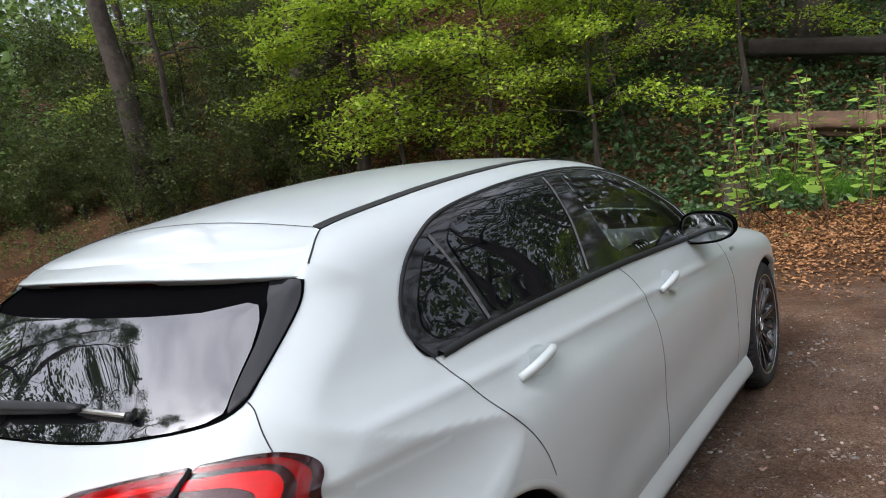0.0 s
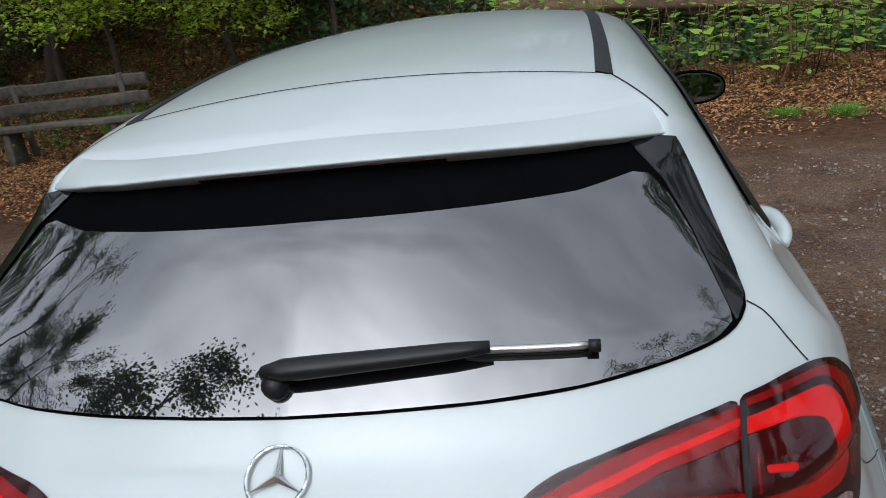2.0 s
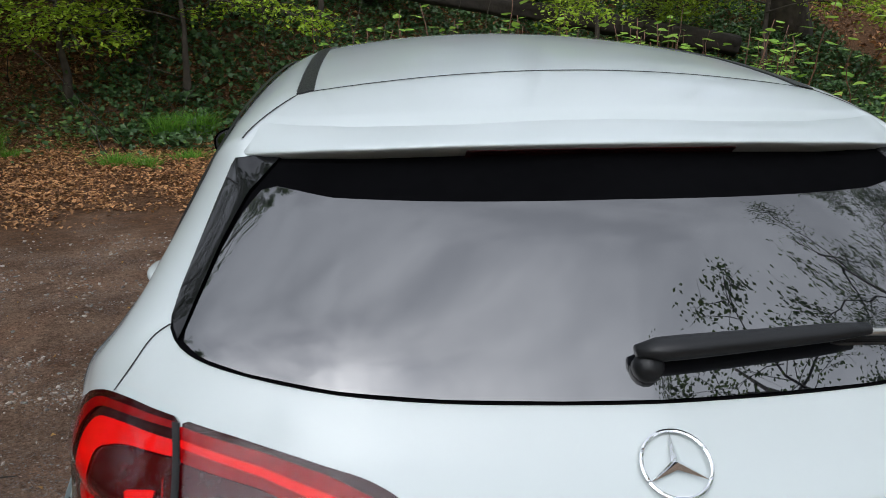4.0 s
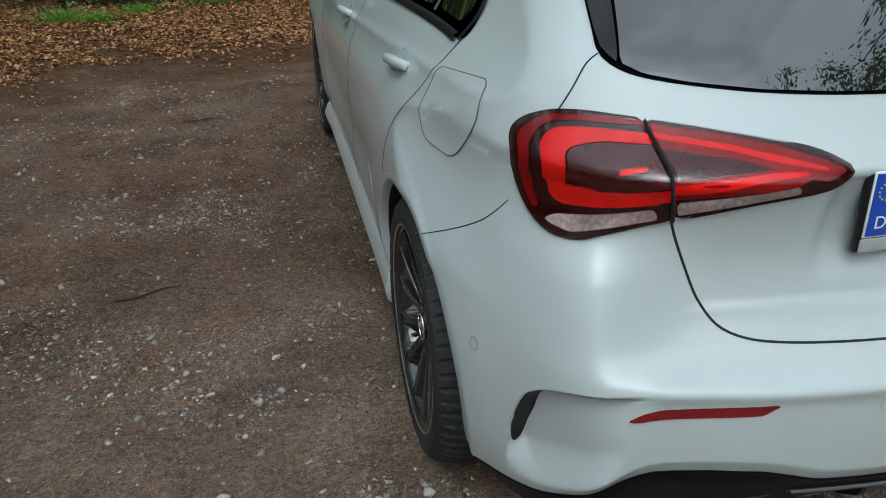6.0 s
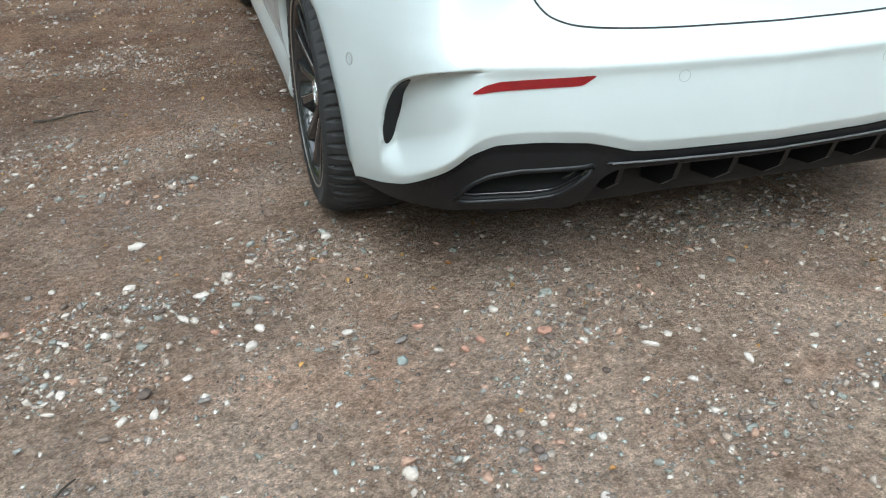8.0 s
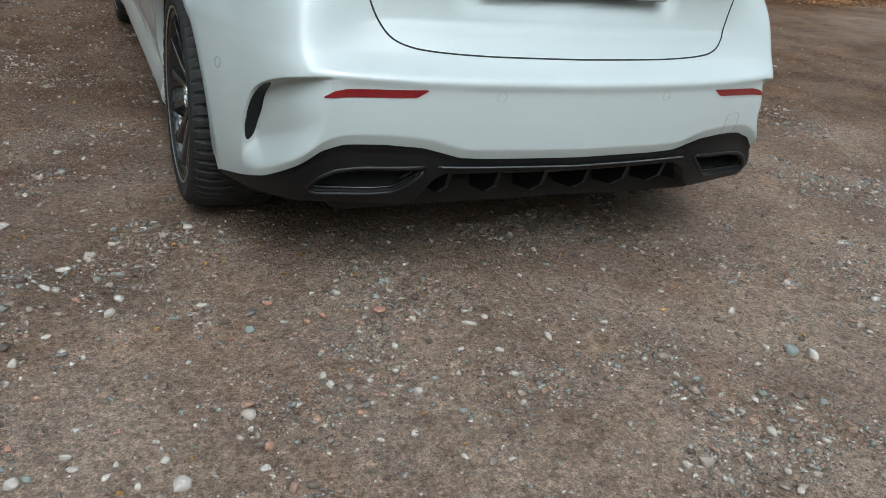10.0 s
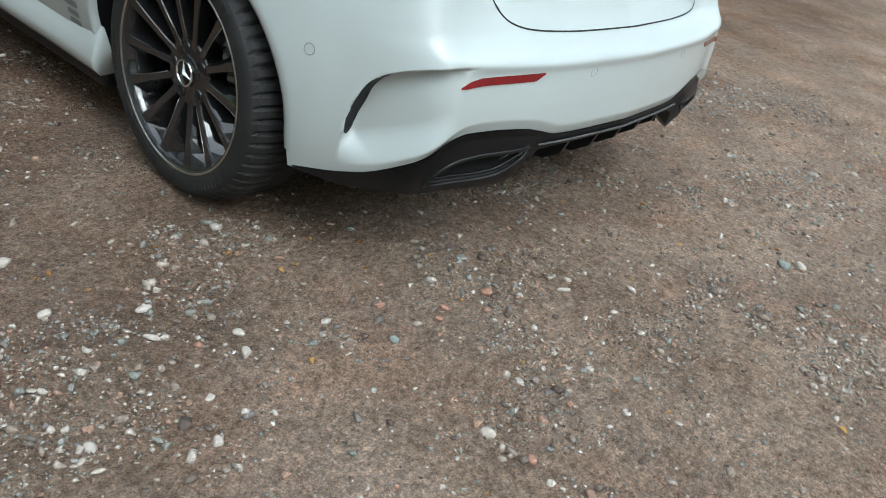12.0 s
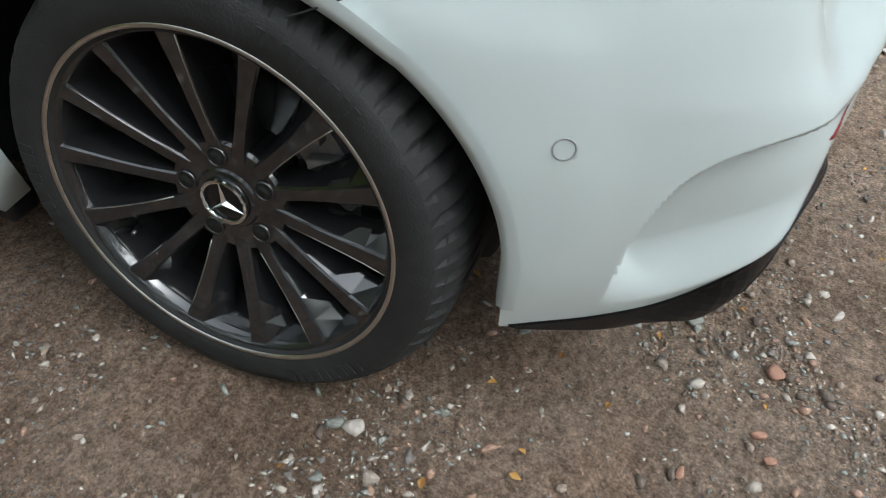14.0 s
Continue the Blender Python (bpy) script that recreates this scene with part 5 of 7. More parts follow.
# ---------------------------------------------------------------- ground
def wave(x, y, seed, size, octaves=4):
    """A cheap smooth random height, about -1 to 1."""
    rng = np.random.default_rng(seed)
    out, amp, total = 0.0, 1.0, 0.0
    for _ in range(octaves):
        for _ in range(3):
            a, p = rng.uniform(0, 2 * np.pi), rng.uniform(0, 2 * np.pi)
            out = out + amp * np.sin((x * np.cos(a) + y * np.sin(a)) * 2 * np.pi / size + p + 1.3 * np.sin((x * np.sin(a) - y * np.cos(a)) * 2 * np.pi / (size * 1.7) + p * 2))
            total += amp
        amp, size = amp * 0.5, size * 0.47
    return out / total * 1.8


def bank(x, y):
    """The wooded slope beyond the clearing and low ground round it."""
    x, y = np.asarray(x, float), np.asarray(y, float)
    start = 8.3 + 2.4 * step01(-3.5, 2.0, x) - 0.6 * step01(-6, -12, x)
    up = np.maximum(y - start, 0)
    slope = 0.62 - 0.27 * step01(-2.0, 4.0, x)
    rise = slope * (np.sqrt(up * up + 1.0) - 1.0)
    rise = 9.5 * np.tanh(rise / 9.5)
    far = np.sqrt(x * x + np.minimum(y, 0) ** 2)
    rim = 0.10 * np.maximum(far - 16, 0) * (far < 200)
    rim = 5 * np.tanh(rim / 5)
    return rise + rim * step01(6, -2, y) + (rise > 0.02) * 0.10 * wave(x, y, 5, 2.5)


def ground_z(x, y):
    x, y = np.asarray(x, float), np.asarray(y, float)
    calm = 1 - np.exp(-(((x / 1.3) ** 2 + ((y - 1.3) / 2.2) ** 2) ** 2))
    return bank(x, y) + calm * 0.014 * wave(x, y, 11, 1.7) + 0.005 * wave(x, y, 12, 0.35, 4)


def stretched(near, step, far, grow=1.12):
    pts, d = list(np.arange(0, near, step)), step
    while pts[-1] < far:
        d *= grow
        pts.append(pts[-1] + d)
    return np.array(pts)


gx = stretched(4.2, 0.035, 400)
gx = np.concatenate([-gx[:0:-1], gx])
gy1, gy0 = stretched(13.0, 0.06, 400), stretched(4.0, 0.035, 400)
gy = np.concatenate([-gy0[:0:-1], gy1]) - 0.6
GXX, GYY = np.meshgrid(gx, gy, indexing="ij")
gv = np.stack([GXX, GYY, ground_z(GXX, GYY)], -1).reshape(-1, 3)
a_, b_ = len(gx), len(gy)
gi = np.arange(a_ * b_).reshape(a_, b_)
gf = np.stack([gi[:-1, :-1], gi[1:, :-1], gi[1:, 1:], gi[:-1, 1:]], -1).reshape(-1, 4)


def ground_material():
    m = bpy.data.materials.new("gravelly_dirt")
    m.use_nodes = True
    n, l = m.node_tree.nodes, m.node_tree.links
    b = n["Principled BSDF"]
    b.inputs["Roughness"].default_value = 0.92
    b.inputs["Specular IOR Level"].default_value = 0.06
    tc = n.new("ShaderNodeTexCoord")

    def noise_tex(scale, detail=5, rough=0.6):
        t = n.new("ShaderNodeTexNoise")
        t.inputs["Scale"].default_value, t.inputs["Detail"].default_value, t.inputs["Roughness"].default_value = scale, detail, rough
        l.new(tc.outputs["Object"], t.inputs["Vector"])
        return t.outputs["Fac"]

    def ramp(fac, lo, hi, clo, chi):
        r = n.new("ShaderNodeValToRGB")
        r.color_ramp.elements[0].position, r.color_ramp.elements[0].color = lo, (*clo, 1)
        r.color_ramp.elements[1].position, r.color_ramp.elements[1].color = hi, (*chi, 1)
        l.new(fac, r.inputs["Fac"])
        return r.outputs["Color"]

    def mix(fac, a, bcol, kind="MIX"):
        x = n.new("ShaderNodeMix")
        x.data_type, x.blend_type = "RGBA", kind
        if isinstance(fac, float):
            x.inputs["Factor"].default_value = fac
        else:
            l.new(fac, x.inputs["Factor"])
        l.new(a, x.inputs["A"])
        l.new(bcol, x.inputs["B"])
        return x.outputs["Result"]

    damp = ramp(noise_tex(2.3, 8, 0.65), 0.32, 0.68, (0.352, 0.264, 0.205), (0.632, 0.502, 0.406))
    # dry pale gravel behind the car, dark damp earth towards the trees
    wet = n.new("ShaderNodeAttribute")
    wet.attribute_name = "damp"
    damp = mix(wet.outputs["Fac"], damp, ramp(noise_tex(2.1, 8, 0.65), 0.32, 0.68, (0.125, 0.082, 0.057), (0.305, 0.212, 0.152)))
    grain = ramp(noise_tex(210, 6, 0.8), 0.30, 0.70, (0.20, 0.185, 0.17), (1.90, 1.87, 1.85))
    col = mix(0.85, damp, grain, "MULTIPLY")
    clod = ramp(noise_tex(26, 9, 0.8), 0.34, 0.66, (0.56, 0.52, 0.49), (1.34, 1.32, 1.31))
    col = mix(0.8, col, clod, "MULTIPLY")
    crumb = ramp(noise_tex(75, 4, 0.7), 0.36, 0.64, (0.50, 0.48, 0.46), (1.42, 1.41, 1.40))
    col = mix(0.75, col, crumb, "MULTIPLY")
    red = ramp(noise_tex(3.1, 5, 0.6), 0.5, 0.72, (1.0, 1.0, 1.0), (1.06, 0.95, 0.90))
    col = mix(1.0, col, red, "MULTIPLY")
    # small stones pressed into the dirt
    heights = []
    for scale, size, keep, tint in ((58, 0.30, 0.72, 0.92), (135, 0.34, 0.60, 0.8), (240, 0.36, 0.55, 0.75)):
        vo = n.new("ShaderNodeTexVoronoi")
        vo.inputs["Scale"].default_value, vo.inputs["Randomness"].default_value = scale, 1.0
        l.new(tc.outputs["Object"], vo.inputs["Vector"])
        sep = n.new("ShaderNodeSeparateColor")
        l.new(vo.outputs["Color"], sep.inputs["Color"])
        some = n.new("ShaderNodeMath")
        some.operation, some.inputs[1].default_value = "GREATER_THAN", keep
        l.new(sep.outputs["Red"], some.inputs[0])
        blob = n.new("ShaderNodeMapRange")
        blob.inputs["From Min"].default_value, blob.inputs["From Max"].default_value = size + 0.06, size - 0.04
        l.new(vo.outputs["Distance"], blob.inputs["Value"])
        mask = n.new("ShaderNodeMath")
        mask.operation = "MULTIPLY"
        l.new(some.outputs[0], mask.inputs[0])
        l.new(blob.outputs["Result"], mask.inputs[1])
        stone = ramp(sep.outputs["Green"], 0.0, 1.0, tuple(tint * c for c in (0.20, 0.18, 0.17)), tuple(tint * c for c in (0.50, 0.47, 0.44)))
        hue = ramp(sep.outputs["Blue"], 0.55, 0.95, (1, 1, 1), (1.15, 0.82, 0.70))
        stone = mix(1.0, stone, hue, "MULTIPLY")
        patchy = n.new("ShaderNodeMath")
        patchy.operation = "MULTIPLY"
        thin = n.new("ShaderNodeMapRange")
        thin.inputs["From Min"].default_value, thin.inputs["From Max"].default_value = 0.46, 0.60
        l.new(noise_tex(1.8, 4), thin.inputs["Value"])
        l.new(mask.outputs[0], patchy.inputs[0])
        l.new(thin.outputs["Result"], patchy.inputs[1])
        col = mix(patchy.outputs[0], col, stone)
        heights.append(patchy.outputs[0])
    # humus and old leaves under the trees, by a mask painted on the mesh
    att = n.new("ShaderNodeAttribute")
    att.attribute_name = "litter"
    humus = ramp(noise_tex(14, 8, 0.7), 0.3, 0.7, (0.040, 0.024, 0.015), (0.22, 0.115, 0.060))
    col = mix(att.outputs["Fac"], col, humus)
    l.new(col, b.inputs["Base Color"])
    add = n.new("ShaderNodeMath")
    add.operation = "ADD"
    l.new(heights[0], add.inputs[0])
    rough_ = n.new("ShaderNodeMath")
    rough_.operation, rough_.inputs[1].default_value = "MULTIPLY_ADD", 2.4
    l.new(noise_tex(16, 9, 0.75), rough_.inputs[0])
    l.new(noise_tex(90, 7, 0.8), rough_.inputs[2])
    l.new(rough_.outputs[0], add.inputs[1])
    bump = n.new("ShaderNodeBump")
    bump.inputs["Strength"].default_value, bump.inputs["Distance"].default_value = 1.0, 0.022
    l.new(add.outputs[0], bump.inputs["Height"])
    l.new(bump.outputs["Normal"], b.inputs["Normal"])
    return m


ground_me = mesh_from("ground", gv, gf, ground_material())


def litter_share(x, y):
    """How far the ground is covered with leaves: none in the clearing, all under the trees."""
    edge = 5.7 + 0.6 * wave(x, y, 21, 3.0) + 0.3 * wave(x, y, 23, 0.7) - 0.8 * step01(0, -6, x)
    side = np.abs(x) - 9 + wave(x, y, 22, 4.0)
    return np.maximum(step01(edge - 1.1, edge + 1.0, y), step01(-0.5, 3, side))


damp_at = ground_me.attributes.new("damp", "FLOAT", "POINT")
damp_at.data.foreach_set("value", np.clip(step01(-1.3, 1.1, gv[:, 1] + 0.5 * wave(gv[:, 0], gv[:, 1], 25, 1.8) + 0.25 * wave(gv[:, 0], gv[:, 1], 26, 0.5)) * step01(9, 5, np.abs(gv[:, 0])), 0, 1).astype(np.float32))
lit = ground_me.attributes.new("litter", "FLOAT", "POINT")
lit.data.foreach_set("value", litter_share(gv[:, 0], gv[:, 1] + 1.1).astype(np.float32))
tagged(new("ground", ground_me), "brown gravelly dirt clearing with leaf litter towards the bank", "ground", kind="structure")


# ---------------------------------------------------------------- plants
def quick_mesh(name, verts, tris, material, smooth=False):
    me = bpy.data.meshes.new(name)
    tris = np.asarray(tris, np.int32)
    me.vertices.add(len(verts))
    me.vertices.foreach_set("co", np.asarray(verts, np.float32).ravel())
    me.loops.add(tris.size)
    me.loops.foreach_set("vertex_index", tris.ravel())
    me.polygons.add(len(tris))
    me.polygons.foreach_set("loop_start", np.arange(0, tris.size, tris.shape[1], dtype=np.int32))
    me.polygons.foreach_set("loop_total", np.full(len(tris), tris.shape[1], np.int32))
    me.materials.append(material)
    if smooth:
        me.polygons.foreach_set("use_smooth", [True] * len(tris))
    me.update(calc_edges=True)
    return me


def leaf_mat(name, dark, light, share=0.35, rough=0.5):
    """Leaves: each its own shade, some light passing through."""
    m = bpy.data.materials.new(name)
    m.use_nodes = True
    n, l = m.node_tree.nodes, m.node_tree.links
    b, out = n["Principled BSDF"], n["Material Output"]
    b.inputs["Roughness"].default_value = rough
    b.inputs["Specular IOR Level"].default_value = 0.35
    geo, ramp, tr, mx = n.new("ShaderNodeNewGeometry"), n.new("ShaderNodeValToRGB"), n.new("ShaderNodeBsdfTranslucent"), n.new("ShaderNodeMixShader")
    ramp.color_ramp.elements[0].color, ramp.color_ramp.elements[1].color = (*dark, 1), (*light, 1)
    l.new(geo.outputs["Random Per Island"], ramp.inputs["Fac"])
    l.new(ramp.outputs["Color"], b.inputs["Base Color"])
    l.new(ramp.outputs["Color"], tr.inputs["Color"])
    mx.inputs["Fac"].default_value = share
    l.new(b.outputs["BSDF"], mx.inputs[1])
    l.new(tr.outputs["BSDF"], mx.inputs[2])
    l.new(mx.outputs["Shader"], out.inputs["Surface"])
    return m


M_BRIGHT = leaf_mat("bright_spring_leaf", (0.18, 0.30, 0.015), (0.44, 0.56, 0.05), 0.45)
M_SHOOT = leaf_mat("shoot_leaf", (0.18, 0.36, 0.04), (0.38, 0.54, 0.09), 0.4)
M_GREEN = leaf_mat("wood_leaf", (0.04, 0.085, 0.018), (0.17, 0.26, 0.055), 0.3)
M_IVY = leaf_mat("ivy_leaf", (0.024, 0.058, 0.018), (0.080, 0.150, 0.048), 0.15, 0.42)
M_GRASS = leaf_mat("grass_blade", (0.075, 0.21, 0.02), (0.20, 0.40, 0.045), 0.35)
M_DEAD = leaf_mat("dead_leaf", (0.11, 0.045, 0.018), (0.56, 0.29, 0.12), 0.15, 0.7)
M_BARK = mat("bark", (0.060, 0.046, 0.034), 0.9, var=0.55, scale=9, bump=0.8, bump_scale=22)
M_STEM = mat("reddish_stem", (0.16, 0.075, 0.045), 0.6, var=0.4, scale=30)
M_OLDWOOD = mat("weathered_grey_wood", (0.095, 0.082, 0.066), 0.85, var=0.45, scale=18, bump=0.5, bump_scale=60)
M_LOG = mat("split_brown_wood", (0.12, 0.068, 0.038), 0.85, var=0.55, scale=7, bump=0.8, bump_scale=30)
M_DARKLOG = mat("dark_wet_bark", (0.030, 0.022, 0.016), 0.85, var=0.5, scale=8, bump=0.9, bump_scale=18)


def leaves(at, size, rng, fold=0.35, up=0.5, wide=0.62, away=None):
    """Leaves as folded rhombs at the given places; up: how far they lie flat."""
    n = len(at)
    d = rng.normal(size=(n, 3))
    d[:, 2] *= 1 - up
    if away is not None:
        d += away
    d /= np.linalg.norm(d, axis=1)[:, None] + 1e-9
    ref = np.tile((0, 0, 1.0), (n, 1)) + rng.normal(size=(n, 3)) * (1 - up) * 0.9
    s = np.cross(d, ref)
    s /= np.linalg.norm(s, axis=1)[:, None] + 1e-9
    nn = np.cross(s, d)
    sz = (size * rng.uniform(0.6, 1.25, n))[:, None]
    base, tip_ = at - d * sz * 0.5, at + d * sz * 0.5 - nn * sz * 0.08
    a_ = at - d * sz * 0.08 + s * sz * wide * 0.5 + nn * sz * fold * 0.3
    b_ = at - d * sz * 0.08 - s * sz * wide * 0.5 + nn * sz * fold * 0.3
    v = np.stack([base, a_, tip_, b_], 1).reshape(-1, 3)
    i = np.arange(n)[:, None] * 4
    t = np.concatenate([i + (0, 1, 2), i + (0, 2, 3)], 1).reshape(-1, 3)
    return v, t


def stuff(name, v, t, material, label, category):
    return tagged(new(name, quick_mesh(name, v, t, material)), label, category, kind="stuff")


def tree(seed, height, radius, spread, leaf_count, leaf_size, leaf_material, label, limbs=9, first=0.35, droop=0.1, name="tree", fine=5, limb=0.30):
    """A tree at the origin: tapered trunk, limbs with twigs, a crown of leaves along the twigs."""
    rng = np.random.default_rng(seed)
    t = thing(name, label, "tree")
    hs = np.linspace(-0.3, height, 14)
    bend = np.cumsum(rng.normal(size=(14, 2)) * height * 0.010, axis=0)
    axis = np.column_stack([bend, hs])
    rad = radius * (1 - 0.88 * np.clip(hs / height, 0, 1)) * (1 + 0.7 * np.exp(-np.maximum(hs, 0) / 0.35))
    part_mesh("trunk", mesh_from("trunk", *tube(axis, rad, 10), M_BARK), t)
    pieces, tips = [], []
    for k in range(limbs):
        h = height * (first + (0.97 - first) * (k + rng.uniform(0, 0.8)) / limbs)
        p0 = np.array([np.interp(h, hs, axis[:, 0]), np.interp(h, hs, axis[:, 1]), h])
        a = k * 2.4 + rng.uniform(-0.4, 0.4)
        reach = spread * (1.0 - 0.55 * (h / height - first) / (1 - first)) * rng.uniform(0.75, 1.15)
        out = np.array((np.cos(a), np.sin(a), 0.0))
        u = np.linspace(0, 1, 9)[:, None]
        line = p0 + out * reach * u + np.array((0, 0, 1.0)) * reach * (0.45 * u - (0.30 + droop) * u * u) + np.cumsum(rng.normal(size=(9, 3)) * 0.025 * reach, axis=0)
        pieces.append(tube(line, np.linspace(radius * limb, 0.008, 9), 5))
        for j in range(fine * 2):
            s = rng.uniform(0.2, 1.0)
            q = np.array([np.interp(s, u[:, 0], line[:, c]) for c in range(3)])
            b = a + rng.choice((-1, 1)) * rng.uniform(0.4, 1.3)
            ln = reach * rng.uniform(0.22, 0.5) * (1.15 - 0.5 * s)
            w = np.linspace(0, 1, 6)[:, None]
            tw = q + np.array((np.cos(b), np.sin(b), rng.uniform(-0.15, 0.35))) * ln * w - np.array((0, 0, 1.0)) * ln * droop * 2 * w * w + np.cumsum(rng.normal(size=(6, 3)) * 0.03 * ln, axis=0)
            pieces.append(tube(tw, np.linspace(0.011, 0.003, 6), 3))
            tips.append(tw)
            for _ in range(2):
                q2 = tw[rng.integers(2, 5)]
                e = q2 + (rng.normal(size=3) * (1, 1, 0.45)) * ln * 0.35 * np.linspace(0, 1, 4)[:, None]
                pieces.append(tube(e, np.linspace(0.005, 0.002, 4), 3))
                tips.append(e)
    v, f = joined(pieces)
    part_mesh("branching", mesh_from("branching", v, f, M_BARK), t)
    if leaf_count:
        pick = rng.integers(0, len(tips), leaf_count)
        s = rng.uniform(0.15, 1.0, leaf_count)
        at = np.array([tips[i][min(int(q * (len(tips[i]) - 1)), len(tips[i]) - 2)] for i, q in zip(pick, s)])
        at = at + rng.normal(size=at.shape) * (0.16, 0.16, 0.07)
        lv, lt = leaves(at, leaf_size, rng, up=0.55)
        part_mesh("crown", quick_mesh("crown", lv, lt, leaf_material), t, "")
    return t


def put_tree(ob, x, y, turn, scale=1.0, first=False):
    m = pose(x, y, float(ground_z(x, y)), 0, 0, turn) @ Matrix.Scale(scale, 4)
    if first:
        ob.matrix_basis = m
        return ob
    c = copy_thing(ob, m)
    c.matrix_basis = m
    return c


rng = np.random.default_rng(3)
# tall woodland trees on the bank, and thinner ones between
tall = tree(1, 15, 0.28, 4.2, 2600, 0.11, M_GREEN, "tall woodland tree with young leaves on the bank", limbs=12, first=0.22)
slim = tree(2, 10, 0.11, 2.4, 2400, 0.09, M_GREEN, "slim young tree with small green leaves on the bank", limbs=12, first=0.12)
bare = tree(4, 14, 0.20, 5.0, 9000, 0.085, M_GREEN, "thinly leaved tree beside the clearing", limbs=14, first=0.24, droop=0.25, fine=8, limb=0.16)
spots = [(-9.7, 11.2), (-2.9, 13.4), (-0.4, 14.2), (-14, 15), (-6.2, 17), (3.4, 17.5), (8, 15), (-20, 19), (-11, 22), (0.5, 22), (6.5, 23), (13, 20), (-26, 14), (-4, 26), (-17, 28), (11, 29)]
for k, (x, y) in enumerate(spots):
    put_tree(tall, x, y, 47 * k, 0.8 + 0.05 * (k * 7 % 9), first=k == 0)
spots = [(-12.2, 10.0), (-7.6, 10.2), (-10.8, 12.6), (-15.0, 11.5), (-8.6, 14.2), (-12.8, 16), (-18.5, 13.2), (-5.0, 14.6), (2.0, 15.5), (5.2, 14.2), (10.5, 12.6), (-3.6, 19), (-15.5, 20), (-23, 17), (-9.0, 18.6), (7.4, 18.6), (4.0, 20.5), (-21, 23), (-6.5, 22.5), (14, 15)]
for k, (x, y) in enumerate(spots):
    put_tree(slim, x, y, 71 * k, 0.75 + 0.06 * (k * 5 % 8), first=k == 0)
# trees round the other sides of the clearing
spots = [(-9.5, -3.5), (-7.4, -9.5), (-2.2, -13.0), (3.2, -12.5), (8.6, -7.6), (10.6, -1.0), (-12.5, 1.5), (13.5, 5.0), (-13, -11), (13.5, -12), (0.5, -19), (-7, -19), (8, -18), (-18, -4), (18, -4)]
for k, (x, y) in enumerate(spots):
    put_tree(bare, x, y, 83 * k, 0.85 + 0.05 * (k * 5 % 7), first=k == 0)
over = tree(5, 13, 0.17, 4.6, 30000, 0.085, M_GREEN, "leafy tree with drooping boughs beside the clearing", limbs=16, first=0.20, droop=0.32, fine=10, limb=0.16)
for k, (x, y) in enumerate([(-9.8, -1.6), (11.8, -3.0), (-8.6, -6.4), (8.4, -7.4), (-11.5, 3.0)]):
    put_tree(over, x, y, 61 * k, 0.9 + 0.06 * (k * 3 % 4), first=k == 0)
crest = tree(6, 19, 0.24, 6.2, 30000, 0.10, M_GREEN, "tall tree whose high crown leans over the clearing", limbs=16, first=0.48, droop=0.28, fine=10, limb=0.16)
for k, (x, y) in enumerate([(-8.4, 10.6), (-12.4, 9.8), (11.8, 8.0), (15.0, 11.0)]):
    put_tree(crest, x, y, 113 * k, 0.95 + 0.05 * (k % 3), first=k == 0)
# bright young trees that hang over the foot of the bank
sap = tree(7, 4.2, 0.05, 2.5, 8500, 0.085, M_BRIGHT, "sapling with bright yellow-green spring leaves on the bank", limbs=13, first=0.27, droop=0.16, name="sapling", fine=7)
for k, (x, y, sc) in enumerate([(-5.9, 9.4, 1.0), (-4.4, 9.7, 0.95), (-2.9, 10.0, 0.85), (-7.2, 10.0, 1.0), (-1.2, 12.4, 0.9), (-3.4, 12.2, 1.15), (3.6, 13.0, 0.9), (6.4, 12.4, 1.0), (-14, 12.0, 1.1), (-6.6, 11.2, 1.15)]):
    put_tree(sap, x, y, 101 * k, sc, first=k == 0)

# shrubs with thin stems and olive leaves on the bank's darker side
M_OLIVE = leaf_mat("olive_shrub_leaf", (0.030, 0.050, 0.012), (0.15, 0.19, 0.045), 0.3)


def shrub(seed, height, count):
    r_ = np.random.default_rng(seed)
    t = thing("shrub", "thin-stemmed shrub with olive green leaves on the bank", "shrub", group="shrubs on the bank")
    pieces, at = [], []
    for k in range(11):
        a, ln = r_.uniform(0, 2 * np.pi), height * r_.uniform(0.6, 1.05)
        u = np.linspace(0, 1, 8)[:, None]
        lean = np.array((np.cos(a), np.sin(a), 0)) * r_.uniform(0.15, 0.7)
        line = np.array((0, 0, -0.05)) + (lean * u ** 1.4 + np.array((0, 0, 1.0)) * u * (1 - 0.15 * u)) * ln + np.cumsum(r_.normal(size=(8, 3)) * 0.035, axis=0) * (1, 1, 0)
        pieces.append(tube(line, np.linspace(0.016, 0.004, 8), 4))
        for _ in range(9):
            q = line[r_.integers(2, 8)]
            e = q + r_.normal(size=3) * (0.5, 0.5, 0.3) * np.linspace(0, 1, 5)[:, None] * height * 0.22
            pieces.append(tube(e, np.linspace(0.006, 0.002, 5), 3))
            at.append(e[r_.integers(1, 5, count // 99)] + r_.normal(size=(count // 99, 3)) * (0.13, 0.13, 0.08))
    v, f = joined(pieces)
    part_mesh("branching", mesh_from("branching", v, f, M_BARK), t)
    lv, lt = leaves(np.vstack(at), 0.075, r_, up=0.45)
    part_mesh("foliage", quick_mesh("foliage", lv, lt, M_OLIVE), t)
    return t


